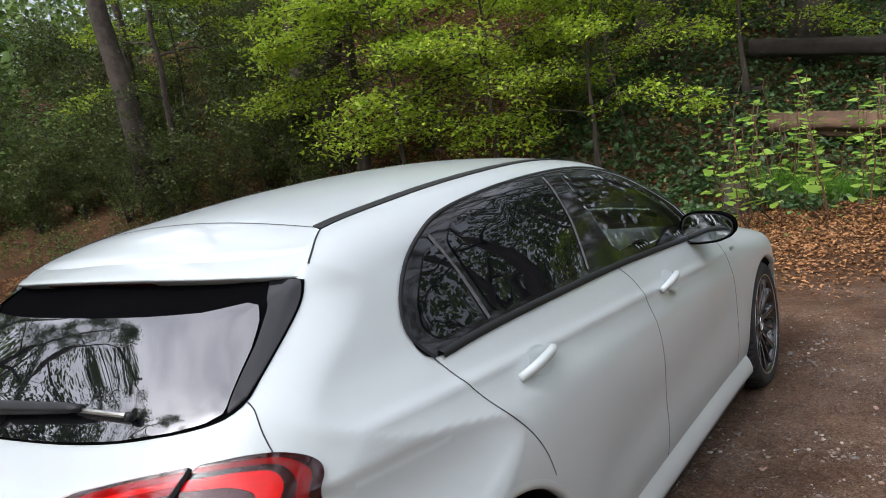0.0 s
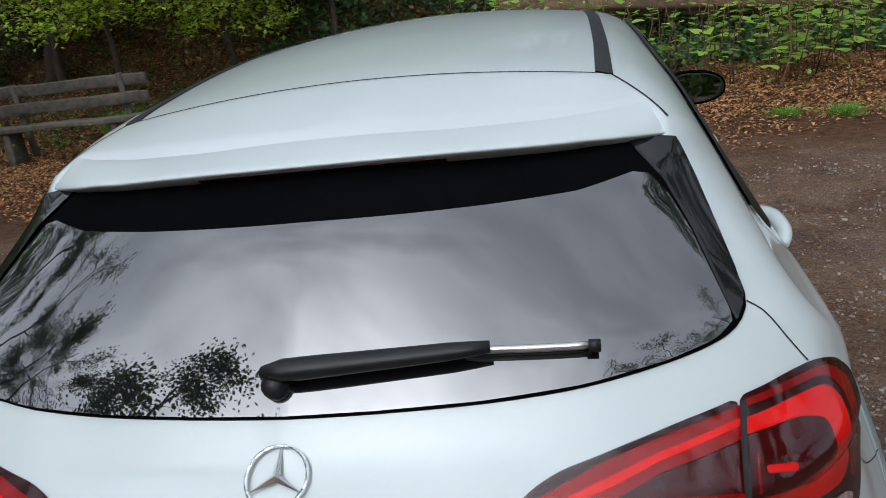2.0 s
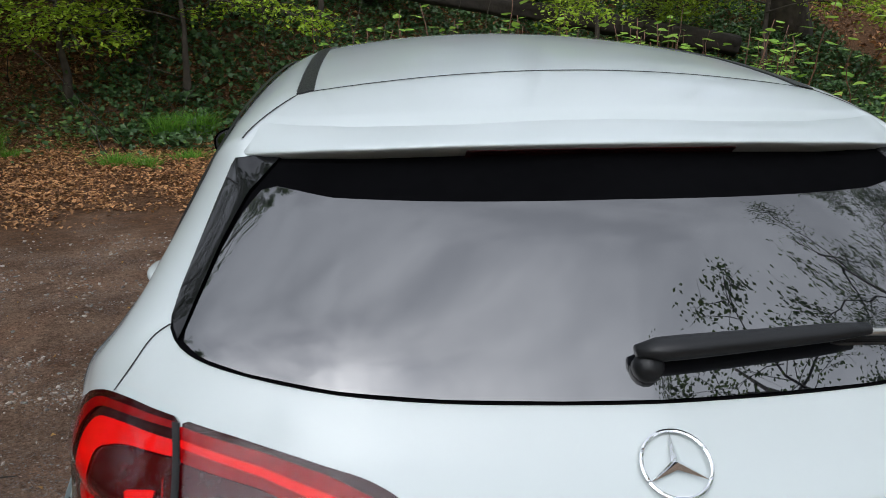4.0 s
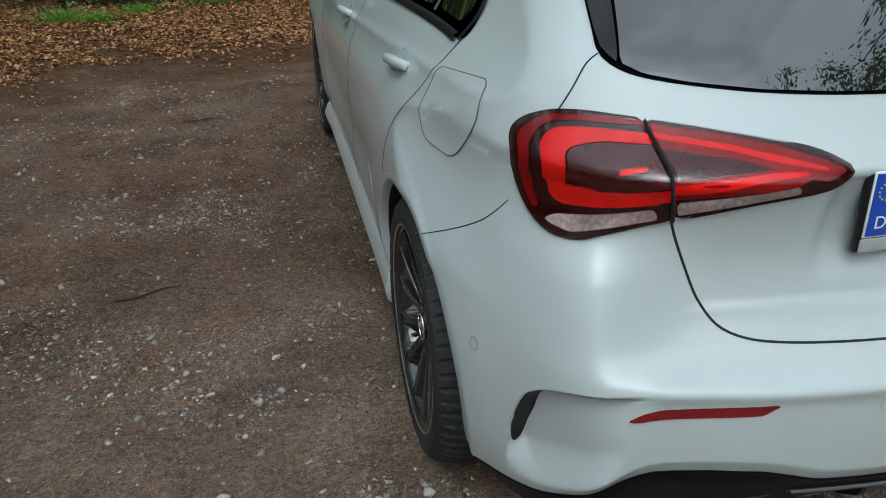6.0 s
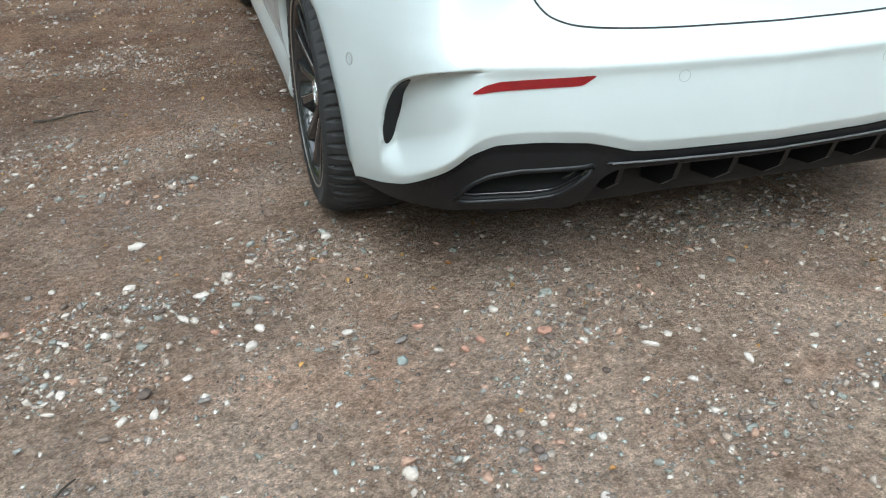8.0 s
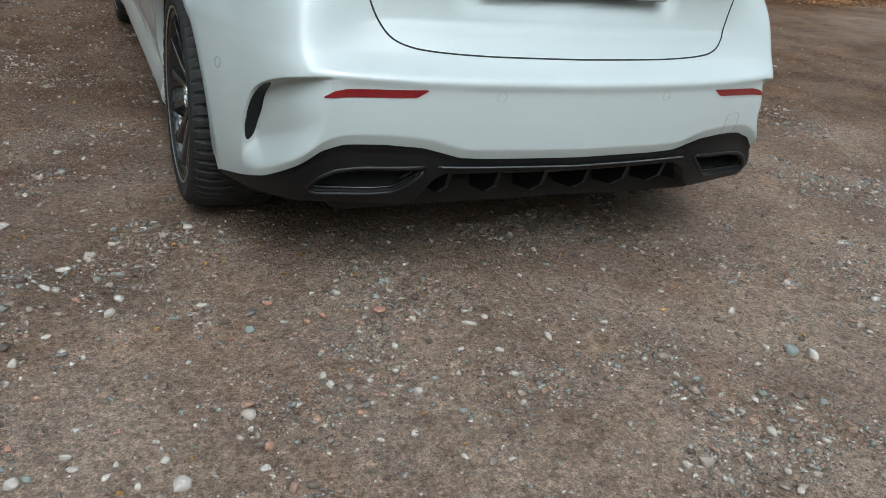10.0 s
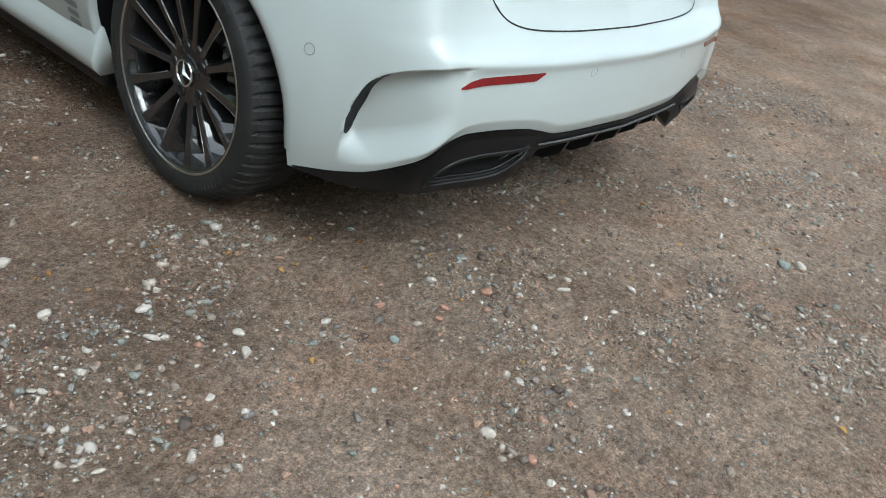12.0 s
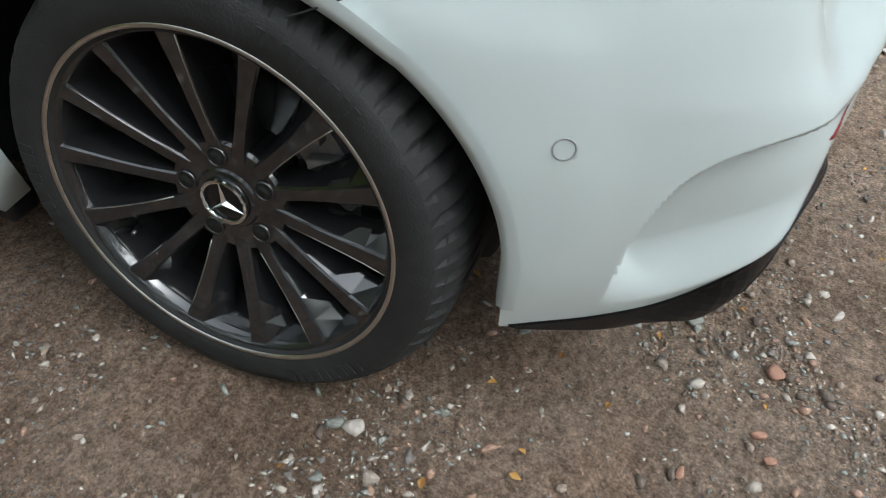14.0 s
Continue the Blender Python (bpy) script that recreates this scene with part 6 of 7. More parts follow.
shrubs = [shrub(300, 2.6, 3600), shrub(301, 1.9, 3000), shrub(302, 3.4, 4600)]
r_ = np.random.default_rng(33)
spots = [(r_.uniform(-22, -8.5), r_.uniform(9.0, 13.5)) for _ in range(26)] + [(r_.uniform(-30, -8), r_.uniform(13, 22)) for _ in range(34)] + [(r_.uniform(-8, 8), r_.uniform(14.5, 22)) for _ in range(22)] + [(-8.4, 9.8), (-3.9, 11.2), (-10.2, 9.4), (-11.6, 9.0), (-13.2, 9.3)] + [(r_.uniform(-22, -14), r_.uniform(9.2, 13)) for _ in range(16)]
for k, (x, y) in enumerate(spots):
    m = pose(x, y, float(ground_z(x, y)), 0, 0, 57 * k) @ Matrix.Scale(r_.uniform(0.8, 1.5) if y > 13 else r_.uniform(0.6, 1.0), 4)
    if k < 3:
        shrubs[k].matrix_basis = m
    else:
        c = copy_thing(shrubs[k % 3], m)
        c.matrix_basis = m

# far woods closing the view
n = 52000
fx, fy = rng.uniform(-75, 60, n), rng.uniform(22, 46, n)
fz = bank(fx, fy) + rng.uniform(0, 1, n) ** 1.2 * 11
keep = wave(fx, fz * 1.5, 31, 5.0) > -0.6
lv, lt = leaves(np.column_stack([fx, fy, fz])[keep], 0.55, rng, up=0.3)
stuff("far_woods", lv, lt, M_GREEN, "far green woodland foliage above the bank", "woods")
n = 46000
a = rng.uniform(math.radians(150), math.radians(338), n)
r = rng.uniform(21, 40, n)
fx, fy = r * np.cos(a), r * np.sin(a)
fz = bank(fx, fy) + rng.uniform(0, 1, n) ** 1.3 * 11
keep = wave(fx + fy, fz * 1.5, 32, 5.0) > -0.7
lv, lt = leaves(np.column_stack([fx, fy, fz])[keep], 0.6, rng, up=0.3)
stuff("woodland_edge", lv, lt, M_GREEN, "far woodland edge round the clearing", "woods")


def scatter(n, x0, x1, y0, y1, share, seed):
    r_ = np.random.default_rng(seed)
    x, y = r_.uniform(x0, x1, n), r_.uniform(y0, y1, n)
    k = r_.uniform(size=n) < share(x, y)
    return x[k], y[k], r_


# dead leaves
x, y, r_ = scatter(190000, -13, 9, 4.2, 11.0, lambda x, y: np.clip(litter_share(x, y) * (0.95 - 0.10 * np.maximum(y - 8.5, 0)), 0, 1) * (0.55 + 0.45 * (wave(x, y, 41, 1.4) > -0.3)), 8)
z = ground_z(x, y) + r_.uniform(0.004, 0.03, len(x))
lv, lt = leaves(np.column_stack([x, y, z]), 0.047, r_, fold=0.55, up=0.80)
stuff("dead_leaves", lv, lt, M_DEAD, "brown dead beech leaves lying under the trees", "leaf litter")
x, y, r_ = scatter(26000, -24, 12, 10, 24, lambda x, y: 0.8 + 0 * x, 9)
z = ground_z(x, y) + r_.uniform(0.01, 0.06, len(x))
lv, lt = leaves(np.column_stack([x, y, z]), 0.13, r_, fold=0.9, up=0.7)
stuff("bank_leaves", lv, lt, M_DEAD, "brown dead leaves on the wooded bank", "leaf litter")
# ivy on the middle of the bank
ivy_share = lambda x, y: np.clip(step01(-5.0, -3.4, x + 0.5 * wave(x, y, 51, 2.0)) * step01(8.0, 9.0, y + 0.6 * wave(x, y, 52, 1.5) - 0.9 * step01(-1.5, 0.5, x)), 0, 1)
x, y, r_ = scatter(80000, -5.5, 9, 7.6, 17.0, ivy_share, 10)
z = ground_z(x, y) + r_.uniform(0.02, 0.16, len(x)) + 0.10 * np.maximum(wave(x, y, 53, 0.8), 0)
lv, lt = leaves(np.column_stack([x, y, z]), 0.085, r_, up=0.45, wide=0.9)
stuff("ivy", lv, lt, M_IVY, "dark green ivy covering the bank", "ivy")
# low green herbs on the left of the bank and between the leaves
herb = lambda x, y: np.clip(step01(-2.5, -5.0, x) * step01(7.2, 8.3, y) * (wave(x, y, 61, 1.3) > 0.1) + 0.25 * (wave(x, y, 62, 1.0) > 0.45) * (y > 6.8), 0, 1)
x, y, r_ = scatter(90000, -18, 8, 6.6, 15, herb, 11)
z = ground_z(x, y) + 0.55 * r_.uniform(0.02, 1.0, len(x)) ** 1.8
lv, lt = leaves(np.column_stack([x, y, z]), 0.065, r_, up=0.5, wide=0.7)
stuff("herbs", lv, lt, M_GREEN, "low green herbs growing through the leaves", "herbs")
# thin dead twigs on the bank
tw = []
for _ in range(420):
    x, y = rng.uniform(-16, 5), rng.uniform(7.6, 16)
    p = np.array((x, y, float(ground_z(x, y))))
    d = rng.normal(size=3) * (0.6, 0.5, 0.5) + (0, 0, 0.45)
    u = np.linspace(0, 1, 5)[:, None]
    tw.append(tube(p + d * rng.uniform(0.5, 1.6) * u + np.cumsum(rng.normal(size=(5, 3)) * 0.03, axis=0), np.linspace(0.009, 0.003, 5), 3))
v, f = joined(tw)
tagged(new("twigs", mesh_from("twigs", v, f, M_BARK)), "thin dead twigs sticking out of the bank", "twigs", kind="stuff")


# tall shoots with heart-shaped leaves at the foot of the bank
def shoot(seed):
    r_ = np.random.default_rng(seed)
    t = thing("tall_shoot", "tall shoot with red-brown stem and heart-shaped light green leaves", "plant", group="shoots at the foot of the bank")
    h = r_.uniform(1.05, 1.40)
    u = np.linspace(0, 1, 9)
    line = np.column_stack([0.10 * np.cumsum(r_.normal(size=9)) * 0.3, 0.10 * np.cumsum(r_.normal(size=9)) * 0.3, h * u - 0.03])
    part_mesh("stem", mesh_from("stem", *tube(line, np.linspace(0.009, 0.004, 9), 6), M_STEM), t)
    pieces = []
    count = 13
    for k in range(count):
        s = 0.16 + 0.84 * (k + 0.5) / count
        p = np.array([np.interp(s, u, line[:, c]) for c in range(3)])
        a = k * 2.3 + r_.uniform(-0.4, 0.4)
        out = np.array((np.cos(a), np.sin(a), r_.uniform(-0.1, 0.45)))
        sz = r_.uniform(0.085, 0.150) * (1.15 - 0.45 * s)
        base = p + out * r_.uniform(0.03, 0.10)
        side = np.array((-np.sin(a), np.cos(a), r_.uniform(-0.3, 0.3)))
        nrm = np.cross(out, side)
        outline = [(0.0, 0.0), (-0.12, 0.32), (0.10, 0.52), (0.50, 0.42), (0.85, 0.18), (1.12, 0.0), (0.85, -0.18), (0.50, -0.42), (0.10, -0.52), (-0.12, -0.32)]
        lv = [base + out * o * sz + side * w * sz + nrm * (0.10 * abs(w) - 0.10 * o * o) * sz for o, w in outline] + [base + out * 0.45 * sz - nrm * 0.03 * sz]
        pieces.append((lv, [(i, (i + 1) % 10, 10) for i in range(10)]))
    v, f = joined(pieces)
    part_mesh("foliage", mesh_from("foliage", v, f, M_SHOOT), t)
    return t


models = [shoot(100 + k) for k in range(5)]
r_ = np.random.default_rng(17)
spots = [(r_.uniform(-0.4, 5.2), r_.uniform(7.3, 9.2)) for _ in range(56)] + [(r_.uniform(2.2, 6.4), r_.uniform(6.5, 7.6)) for _ in range(16)] + [(-0.7, 8.4), (-0.3, 9.0), (-1.0, 9.4)] + [(r_.uniform(-0.6, 5.0), r_.uniform(9.4, 11.3)) for _ in range(34)]
for k, (x, y) in enumerate(spots):
    m = pose(x, y, float(ground_z(x, y)), r_.uniform(-8, 8), r_.uniform(-8, 8), r_.uniform(0, 360)) @ Matrix.Scale(r_.uniform(0.75, 1.3), 4)
    if k < len(models):
        models[k].matrix_basis = m
    else:
        c = copy_thing(models[k % len(models)], m)
        c.matrix_basis = m


# grass tufts at the edge of the leaves
def tuft(seed, count, height):
    r_ = np.random.default_rng(seed)
    t = thing("grass_tuft", "clump of fresh green grass among dead leaves", "grass", group="grass clumps by the bank")
    at = r_.normal(size=(count, 2)) * 0.095
    ln = height * r_.uniform(0.5, 1.1, count)
    lean = at * 1.1 + r_.normal(size=(count, 2)) * 0.09
    wd = 0.005
    a = r_.uniform(0, 2 * np.pi, count)
    s = np.column_stack([np.cos(a), np.sin(a), 0 * a]) * wd
    b = np.column_stack([at, 0 * ln])
    mid = b + np.column_stack([lean * 0.35, ln * 0.62])
    tip_ = b + np.column_stack([lean * 1.1, ln])
    v = np.stack([b - s, b + s, mid - s * 0.8, mid + s * 0.8, tip_], 1).reshape(-1, 3)
    i = np.arange(count)[:, None] * 5
    tr = np.concatenate([i + (0, 1, 3), i + (0, 3, 2), i + (2, 3, 4)], 1).reshape(-1, 3)
    part_mesh("sward", quick_mesh("sward", v, tr, M_GRASS), t)
    return t


tufts = [tuft(200, 420, 0.42), tuft(201, 420, 0.36), tuft(202, 260, 0.20)]
spots = [(-4.9, 8.3, 0, 0.85), (-2.9, 8.8, 0, 0.8), (-2.55, 9.0, 1, 0.85), (-3.1, 7.3, 2, 0.8), (-2.75, 7.15, 2, 0.6), (-4.9, 7.6, 2, 0.5), (-4.4, 7.9, 2, 0.55), (-1.7, 8.2, 2, 0.9), (-0.9, 8.3, 1, 0.6),
         (2.6, 5.7, 2, 0.6), (3.1, 5.6, 2, 0.6), (2.2, 5.9, 2, 0.5), (-5.6, 8.6, 1, 1.0), (0.1, 9.5, 0, 1.0), (0.5, 9.8, 1, 1.0), (-0.4, 10.2, 0, 1.1), (-2.4, 7.6, 2, 0.7)]
used = set()
for k, (x, y, kind, sc) in enumerate(spots):
    m = pose(x, y, float(ground_z(x, y)) - 0.01, 0, 0, 67 * k) @ Matrix.Scale(sc, 4)
    if kind not in used:
        tufts[kind].matrix_basis = m
        used.add(kind)
    else:
        c = copy_thing(tufts[kind], m)
        c.matrix_basis = m


# ---------------------------------------------------------------- bench and logs
def plank(length, deep, thick, seed):
    bm = box_bm(length, deep, thick, 0.008, 2)
    r_ = random.Random(seed)
    bmesh.ops.subdivide_edges(bm, edges=[e for e in bm.edges if abs(e.verts[0].co.x - e.verts[1].co.x) > length * 0.5], cuts=12)
    for vert in bm.verts:
        q = vert.co
        q.y += 0.006 * math.sin(q.x * 7 + seed) + r_.uniform(-0.002, 0.002)
        q.z += 0.006 * math.sin(q.x * 5 + seed * 2)
    return bm


bz = float(ground_z(-5.56, 7.42))
bench = thing("bench", "weathered grey wooden bench at the foot of the bank", "bench", (-5.56, 7.42, bz))
bench.matrix_world = pose(-5.56, 7.42, bz - 0.02, 0, 0, -2)
part("seat_plank", plank(2.15, 0.28, 0.055, 1), M_OLDWOOD, bench, local=Matrix.Translation((0, -0.18, 0.44)))
part("back_plank", plank(2.10, 0.045, 0.135, 2), M_OLDWOOD, bench, local=Matrix.Translation((0, 0.06, 0.64)) @ pose(0, 0, 0, 8))
part("back_plank", plank(2.10, 0.045, 0.135, 3), M_OLDWOOD, bench, local=Matrix.Translation((0, 0.10, 0.85)) @ pose(0, 0, 0, 8))
for xx in (-0.72, 0.72):
    part("back_post", box_bm(0.07, 0.06, 0.95, 0.008), M_OLDWOOD, bench, local=Matrix.Translation((xx, 0.13, 0.46)) @ pose(0, 0, 0, 6))
    part("leg", box_bm(0.10, 0.26, 0.44, 0.02), M_OLDWOOD, bench, local=Matrix.Translation((xx, -0.16, 0.20)))


def log_thing(name, label, a, b, ra, rb, material, seed, rough=0.12, cut=True):
    r_ = np.random.default_rng(seed)
    t = thing(name, label, "log", tuple(a))
    u = np.linspace(0, 1, 22)[:, None]
    line = (np.array(b) - np.array(a)) * u + r_.normal(size=(22, 3)) * 0.012
    v, f = tube(line, np.linspace(ra, rb, 22), 18)
    v = np.array(v).reshape(22, 18, 3)
    c = line[:, None]
    k = 1 + rough * r_.normal(size=(1, 18, 1)) * 0.6 + rough * 0.35 * r_.normal(size=(22, 18, 1))
    v = c + (v - c) * k
    part_mesh("trunk", mesh_from("trunk", v.reshape(-1, 3), f, material), t)
    if cut:
        d = (np.array(b) - np.array(a)) / np.linalg.norm(np.array(b) - np.array(a))
        ring = v[0] - d * 0.003
        part_mesh("cut_end", mesh_from("cut_end", np.vstack([ring, ring.mean(0)]), [(i, (i + 1) % 18, 18) for i in range(18)], M_LOG, smooth=False), t, "pale sawn end")
    return t


gz = lambda x, y: float(ground_z(x, y))
log_thing("fallen_log", "split brown log lying behind the shoots", (-0.75, 11.6, gz(-0.75, 11.6) + 0.19), (5.4, 12.0, gz(5.4, 12.0) + 0.17), 0.18, 0.15, M_LOG, 1, 0.20)
log_thing("fallen_tree", "dark wet tree trunk fallen across the bank", (-1.3, 13.3, gz(-1.3, 13.3) + 0.24), (6.5, 13.8, gz(6.5, 13.8) + 0.30), 0.14, 0.19, M_DARKLOG, 2, 0.12)
log_thing("fallen_branch", "dark broken branch lying in the ivy", (-2.6, 11.9, gz(-2.6, 11.9) + 0.1), (-1.0, 12.6, gz(-1.0, 12.6) + 0.10), 0.10, 0.07, M_DARKLOG, 3, 0.12)
st = thing("tree_stump", "low mossy tree stump at the edge of the leaves", "stump", (-0.75, 9.1, gz(-0.75, 9.1)))
part_mesh("stump", mesh_from("stump", *tube([(0, 0, -0.1), (0, 0, 0.05), (0.01, 0, 0.2), (0.02, 0.0, 0.42)], [0.22, 0.18, 0.15, 0.14], 14), M_BARK), st)


# ---------------------------------------------------------------- loose stones and scraps on the dirt
ico = bmesh.new()
bmesh.ops.create_icosphere(ico, subdivisions=1, radius=1.0)
ICO_V = np.array([tuple(q.co) for q in ico.verts])
ICO_F = np.array([[q.index for q in fc.verts] for fc in ico.faces])
ico.free()


big = bmesh.new()
bmesh.ops.create_icosphere(big, subdivisions=2, radius=1.0)
BIG_V = np.array([tuple(q.co) for q in big.verts])
BIG_F = np.array([[q.index for q in fc.verts] for fc in big.faces])
big.free()
OCT_V = np.array([(1.0, 0, 0), (0, 1, 0), (-1, 0, 0), (0, -1, 0), (0, 0, 1), (0, 0, -1)])
OCT_F = np.array([(0, 1, 4), (1, 2, 4), (2, 3, 4), (3, 0, 4), (1, 0, 5), (2, 1, 5), (3, 2, 5), (0, 3, 5)])


def pebbles(x, y, size, rng, flat=0.6, sink=0.25, ICO_V=ICO_V, ICO_F=ICO_F):
    n = len(x)
    sc = size[:, None] * rng.uniform(0.6, 1.3, (n, 3)) * (1, 0.8, flat)
    a = rng.uniform(0, 2 * np.pi, n)
    lump = 1 + 0.40 * np.clip(rng.normal(size=(n, len(ICO_V), 1)), -1.6, 1.6)
    if len(ICO_V) > 20:
        # broad facets: the surface is cut back by a few random planes
        lump = np.full((n, len(ICO_V), 1), 1.25)
        for _ in range(13):
            d = rng.normal(size=(n, 1, 3))
            d /= np.linalg.norm(d, axis=2, keepdims=True)
            lump = np.minimum(lump, rng.uniform(0.60, 1.0, (n, 1, 1)) / np.maximum((ICO_V[None] * d).sum(2, keepdims=True), 0.3))
    p = ICO_V[None] * sc[:, None] * lump
    p[..., 2] = np.minimum(p[..., 2], (sc[:, 2] * rng.uniform(0.45, 0.95, n))[:, None])
    ca, sa = np.cos(a)[:, None], np.sin(a)[:, None]
    q = np.stack([p[..., 0] * ca - p[..., 1] * sa, p[..., 0] * sa + p[..., 1] * ca, p[..., 2]], -1)
    z = ground_z(x, y) + size * flat * (1 - 2 * sink) * 0.85
    v = q + np.stack([x, y, z], 1)[:, None]
    t = ICO_F[None] + (np.arange(n) * len(ICO_V))[:, None, None]
    return v.reshape(-1, 3), t.reshape(-1, 3)


def stone_mat(name, colours, rough=0.85):
    m = mat(name, colours[0], rough, bump=0.35, bump_scale=160)
    n, l = m.node_tree.nodes, m.node_tree.links
    geo, ramp = n.new("ShaderNodeNewGeometry"), n.new("ShaderNodeValToRGB")
    ramp.color_ramp.interpolation = "CONSTANT"
    while len(ramp.color_ramp.elements) < len(colours):
        ramp.color_ramp.elements.new(0.5)
    for k, (e, c) in enumerate(zip(ramp.color_ramp.elements, colours)):
        e.position, e.color = k / len(colours), (*c, 1)
    grain, mx = n.new("ShaderNodeTexNoise"), n.new("ShaderNodeMix")
    grain.inputs["Scale"].default_value, grain.inputs["Detail"].default_value = 90, 5
    mx.data_type, mx.blend_type = "RGBA", "MULTIPLY"
    mx.inputs["Factor"].default_value = 0.7
    l.new(geo.outputs["Random Per Island"], ramp.inputs["Fac"])
    l.new(ramp.outputs["Color"], mx.inputs["A"])
    l.new(grain.outputs["Fac"], mx.inputs["B"])
    l.new(mx.outputs["Result"], n["Principled BSDF"].inputs["Base Color"])
    return m


M_STONE = stone_mat("mixed_gravel", [(0.50, 0.41, 0.34), (0.24, 0.185, 0.15), (0.62, 0.53, 0.45), (0.50, 0.31, 0.22), (0.40, 0.32, 0.26), (0.33, 0.33, 0.29), (0.74, 0.65, 0.56), (0.18, 0.13, 0.105), (0.44, 0.34, 0.265), (0.28, 0.245, 0.22), (0.42, 0.41, 0.37)])
M_WHITE = stone_mat("pale_chips", [(0.84, 0.79, 0.73), (0.72, 0.67, 0.61), (0.90, 0.86, 0.80)], 0.6)
M_PEBBLE = stone_mat("pale_pebbles", [(0.72, 0.62, 0.53), (0.60, 0.51, 0.44), (0.56, 0.35, 0.26), (0.82, 0.73, 0.65), (0.46, 0.29, 0.21), (0.48, 0.44, 0.38), (0.72, 0.62, 0.53), (0.42, 0.42, 0.37)])
M_PALE = stone_mat("pale_rough_stone", [(0.66, 0.565, 0.495), (0.58, 0.49, 0.425), (0.74, 0.65, 0.575)])
M_REDSTONE = stone_mat("reddish_stone", [(0.66, 0.38, 0.28), (0.72, 0.47, 0.37), (0.56, 0.30, 0.21)])
M_GREENSTONE = stone_mat("grey_green_stone", [(0.42, 0.45, 0.42), (0.36, 0.39, 0.36)])
r_ = np.random.default_rng(77)
dense = lambda x, y: (0.13 + 0.87 * step01(-0.05, 0.55, wave(x, y, 71, 1.1) + 0.5 * wave(x, y, 72, 0.4))) * (0.42 + 0.58 * step01(0.6, -0.9, y))
for name, n, lo, hi, area, material, label in (
        ("gravel", 300000, 0.0022, 0.0068, (-3.4, 2.6, -2.7, 2.0), M_STONE, "fine mixed gravel in the dirt"),
        ("coarse_gravel", 70000, 0.0035, 0.0125, (-3.6, 2.4, -2.7, 4.2), M_STONE, "coarse grey and reddish gravel on the dirt"),
        ("pebbles", 1100, 0.007, 0.015, (-3.8, 3.4, -2.9, 2.0), M_PEBBLE, "pale and reddish pebbles lying on the dirt"),
        ("pale_stone_chips", 3600, 0.0045, 0.0085, (-5.0, 5.0, -3.4, 6.0), M_WHITE, "small white stone chips on the dirt")):
    x, y = r_.uniform(area[0], area[1], n), r_.uniform(area[2], area[3], n)
    k = r_.uniform(size=n) < (0.55 if material is M_WHITE else dense(x, y))
    x, y = x[k], y[k]
    size = lo + (hi - lo) * r_.uniform(size=len(x)) ** 2.2
    shape = (OCT_V, OCT_F) if name == "gravel" else (BIG_V, BIG_F) if name == "pebbles" else (ICO_V, ICO_F)
    v, t = pebbles(x, y, size, r_, 0.35 if material is M_WHITE else 0.72, 0.25, *shape)
    stuff(name, v, t, material, label, "gravel")
# single larger stones
PALE_NEAR = [(-1.2, -0.43, 0.016), (-1.24, -0.53, 0.016), (-1.11, -0.65, 0.017), (-0.91, -0.66, 0.013), (-1.24, -0.72, 0.012), (-1.21, -0.79, 0.013), (-0.53, -0.96, 0.013), (-0.54, -1.12, 0.013), (-0.16, -1.01, 0.013), (-0.39, -1.01, 0.008),
             (-0.31, -1.04, 0.013), (-0.08, -1.15, 0.009), (0.41, -1.01, 0.018), (0.45, -1.25, 0.021), (0.37, -1.18, 0.010), (0.05, -1.23, 0.009), (-1.19, -1.07, 0.011), (-0.88, -0.22, 0.016), (-1.35, -0.13, 0.017), (-0.32, -0.9, 0.015), (-0.71, -1.05, 0.010), (0.72, -0.92, 0.014)]
PALE_FAR = [(-1.97, 0.02, 0.018), (-1.9, 0.12, 0.014), (-1.36, -0.34, 0.014), (-1.53, -0.32, 0.010), (-1.17, -0.82, 0.010), (-1.65, -0.5, 0.010), (-1.47, -0.72, 0.012), (-1.49, -1.03, 0.019), (-1.3, -0.83, 0.014), (-1.21, -1.14, 0.011), (-1.2, -1.18, 0.012), (-1.29, -1.19, 0.016),
            (-1.41, -1.12, 0.011), (-1.45, -1.1, 0.009), (-0.6, -1.25, 0.012), (-0.67, -1.25, 0.010), (-1.15, -1.21, 0.009), (-1.1, -1.24, 0.011), (-1.03, -1.26, 0.020), (-0.89, -1.26, 0.015), (-1.13, -1.18, 0.009), (-1.05, -1.19, 0.009)]
RED = [(-0.65, -0.78, 0.013), (-0.68, -1.16, 0.012), (-0.87, -1.2, 0.011), (-1.18, -0.59, 0.011), (-0.76, -0.68, 0.013), (-0.51, -0.8, 0.016), (-1.54, -1.06, 0.015), (-1.77, -0.69, 0.016), (-0.69, -0.80, 0.012), (-1.57, -0.47, 0.009), (-1.12, -1.09, 0.008), (-1.35, -1.04, 0.012), (-1.3, -1.09, 0.010)]
GREEN = [(0.42, -1.21, 0.021), (-0.82, -0.79, 0.015), (0.02, -1.26, 0.010), (-1.7, -0.81, 0.016), (-1.27, -1.18, 0.011), (-1.31, -1.14, 0.009)]
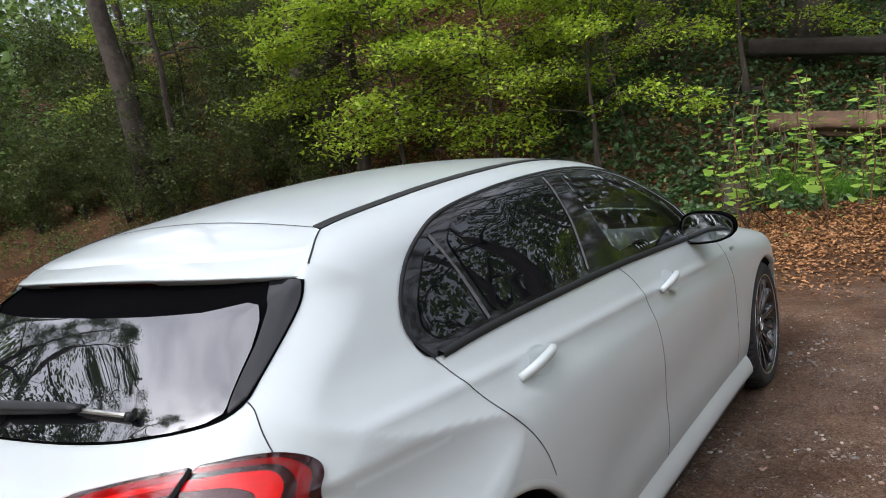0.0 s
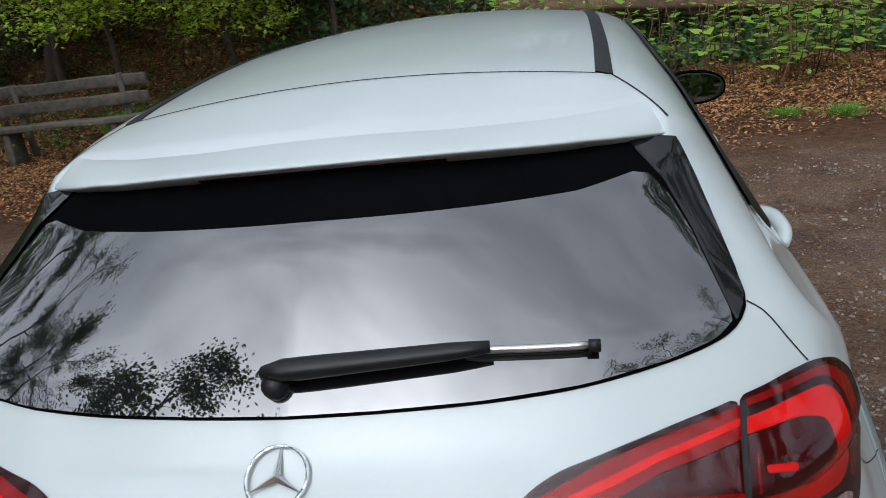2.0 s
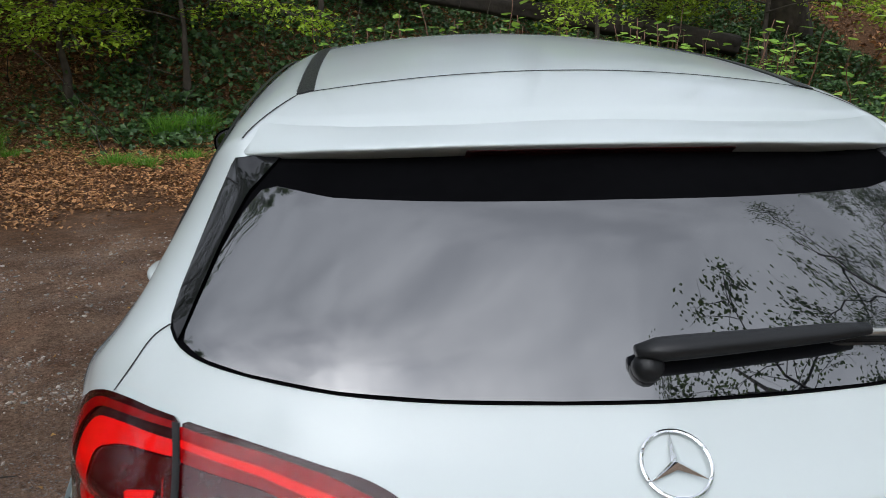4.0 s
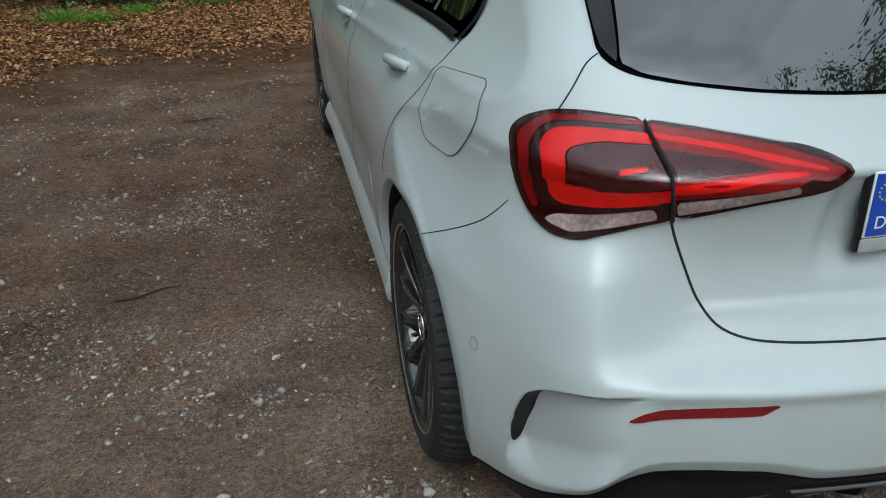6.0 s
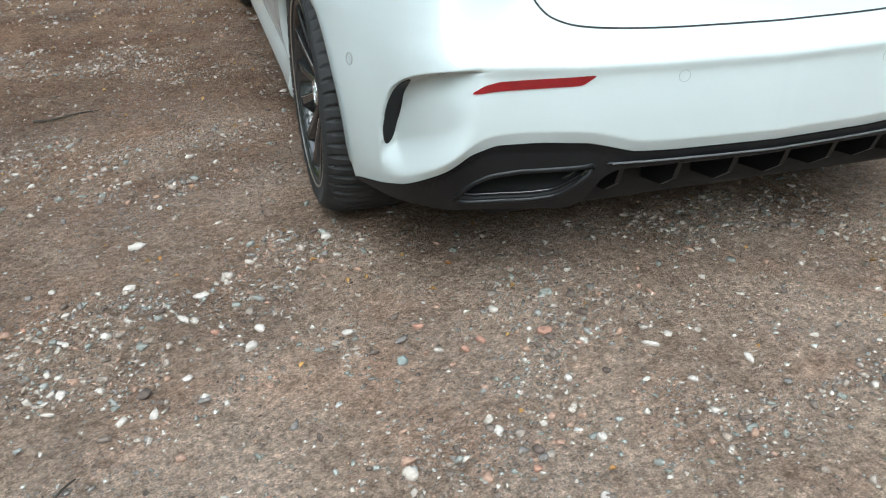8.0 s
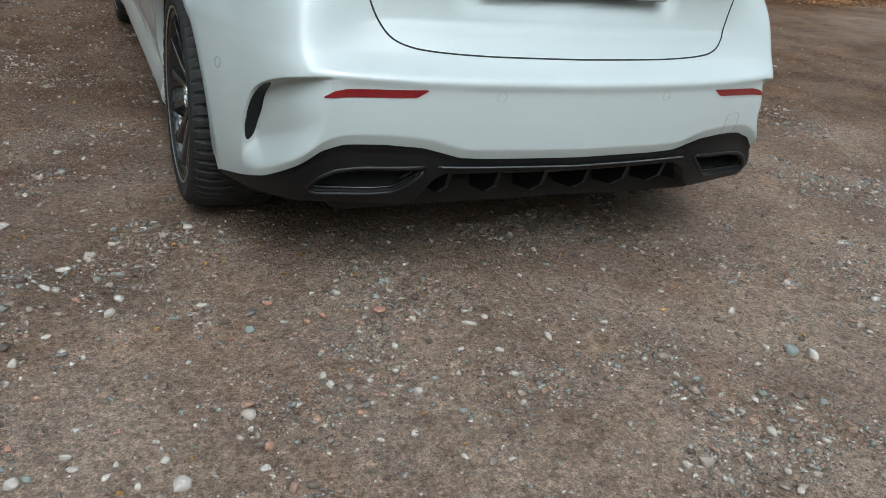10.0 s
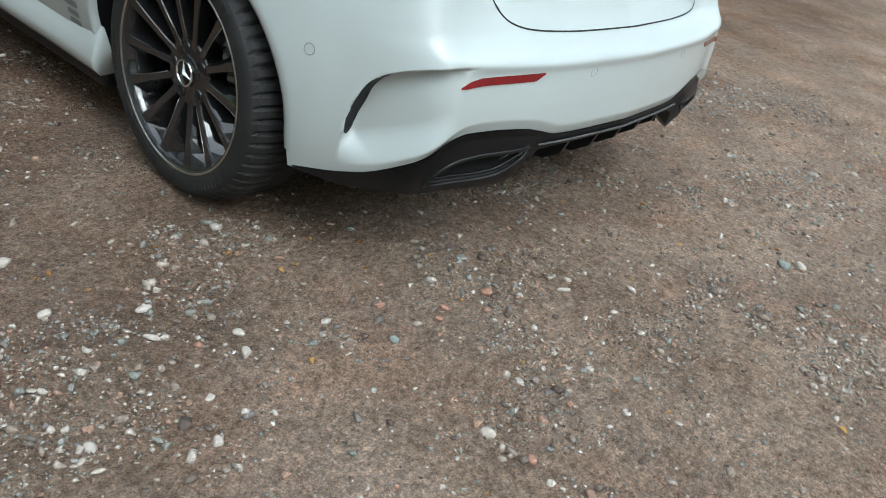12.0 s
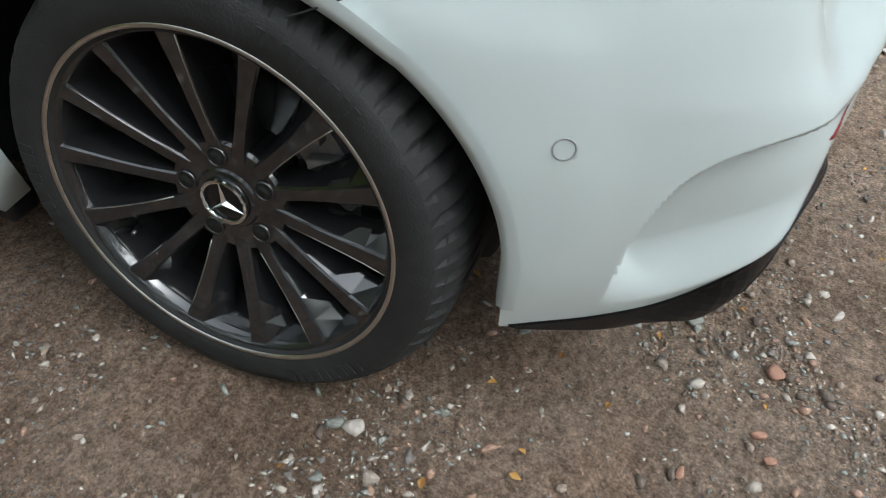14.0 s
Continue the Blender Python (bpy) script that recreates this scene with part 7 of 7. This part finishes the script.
for spots, material, label in ((PALE_NEAR + PALE_FAR, M_PALE, "pale rough stone lying on the dirt"), (RED, M_REDSTONE, "reddish stone half sunk in the dirt"), (GREEN, M_GREENSTONE, "grey-green stone half sunk in the dirt")):
    for x, y, size in spots:
        v, t = pebbles(np.array([x]), np.array([y]), np.array([size]), r_, 0.62, 0.22, BIG_V, BIG_F)
        o = np.array((x, y, float(ground_z(x, y))))
        ob = new("stone", quick_mesh("stone", v - o, t, material))
        ob.location = o
        tagged(ob, label, "stone", "loose stones on the dirt")
# a few dead leaves, straws and twigs on the dirt
n = 1100
x, y = r_.uniform(-5, 5, n), r_.uniform(-3.2, 5.6, n)
lv, lt = leaves(np.column_stack([x, y, ground_z(x, y) + 0.005]), 0.019, r_, fold=1.0, up=0.75)
stuff("leaf_scraps", lv, lt, leaf_mat("yellow_leaf_scrap", (0.22, 0.10, 0.03), (0.50, 0.28, 0.08), 0.1, 0.7), "yellow-brown leaf scraps on the dirt", "leaf litter")
for k, (x, y, ln, a) in enumerate(((-1.62, 0.95, 0.22, 0.3), (-1.55, 3.2, 0.22, 0.1), (-1.45, -1.0, 0.09, 0.9), (-0.9, 1.6, 0.12, 2.2), (-2.6, 1.4, 0.14, 1.2), (1.9, 1.6, 0.12, 0.5))):
    u = np.linspace(-0.5, 0.5, 7)
    line = np.column_stack([u * ln * math.cos(a), u * ln * math.sin(a) + 0.04 * ln * np.sin(u * 7), 0.008 + 0 * u])
    ob = new("twig", mesh_from("twig", *tube(line, np.linspace(0.005, 0.002, 7) * (0.5 + 2.5 * ln), 6), M_BARK))
    ob.location = (x, y, float(ground_z(x, y)))
    tagged(ob, "short dark twig lying on the dirt", "twig", "twigs on the dirt")

# fresh grass at the clearing's far edge
rg = np.random.default_rng(91)
n = 9000
gx_, gy_ = rg.uniform(11.5, 24, n), rg.uniform(-2, 14, n)
k = (gx_ + 0.5 * wave(gx_, gy_, 92, 3.0) > 12.6) & (np.abs(gx_ - 17) < 7)
gx_, gy_ = gx_[k], gy_[k]
n = len(gx_)
base_ = np.column_stack([gx_, gy_, ground_z(gx_, gy_) - 0.02])
an = rg.uniform(0, 2 * np.pi, n)
wid = np.column_stack([np.cos(an), np.sin(an), 0 * an]) * 0.03
top_ = base_ + np.column_stack([rg.normal(size=n) * 0.10, rg.normal(size=n) * 0.10, rg.uniform(0.15, 0.45, n)])
gv_ = np.stack([base_ - wid, base_ + wid, top_], 1).reshape(-1, 3)
stuff("meadow_grass", gv_, np.arange(3 * n).reshape(-1, 3), M_GRASS, "fresh green grass beyond the gravel", "grass")
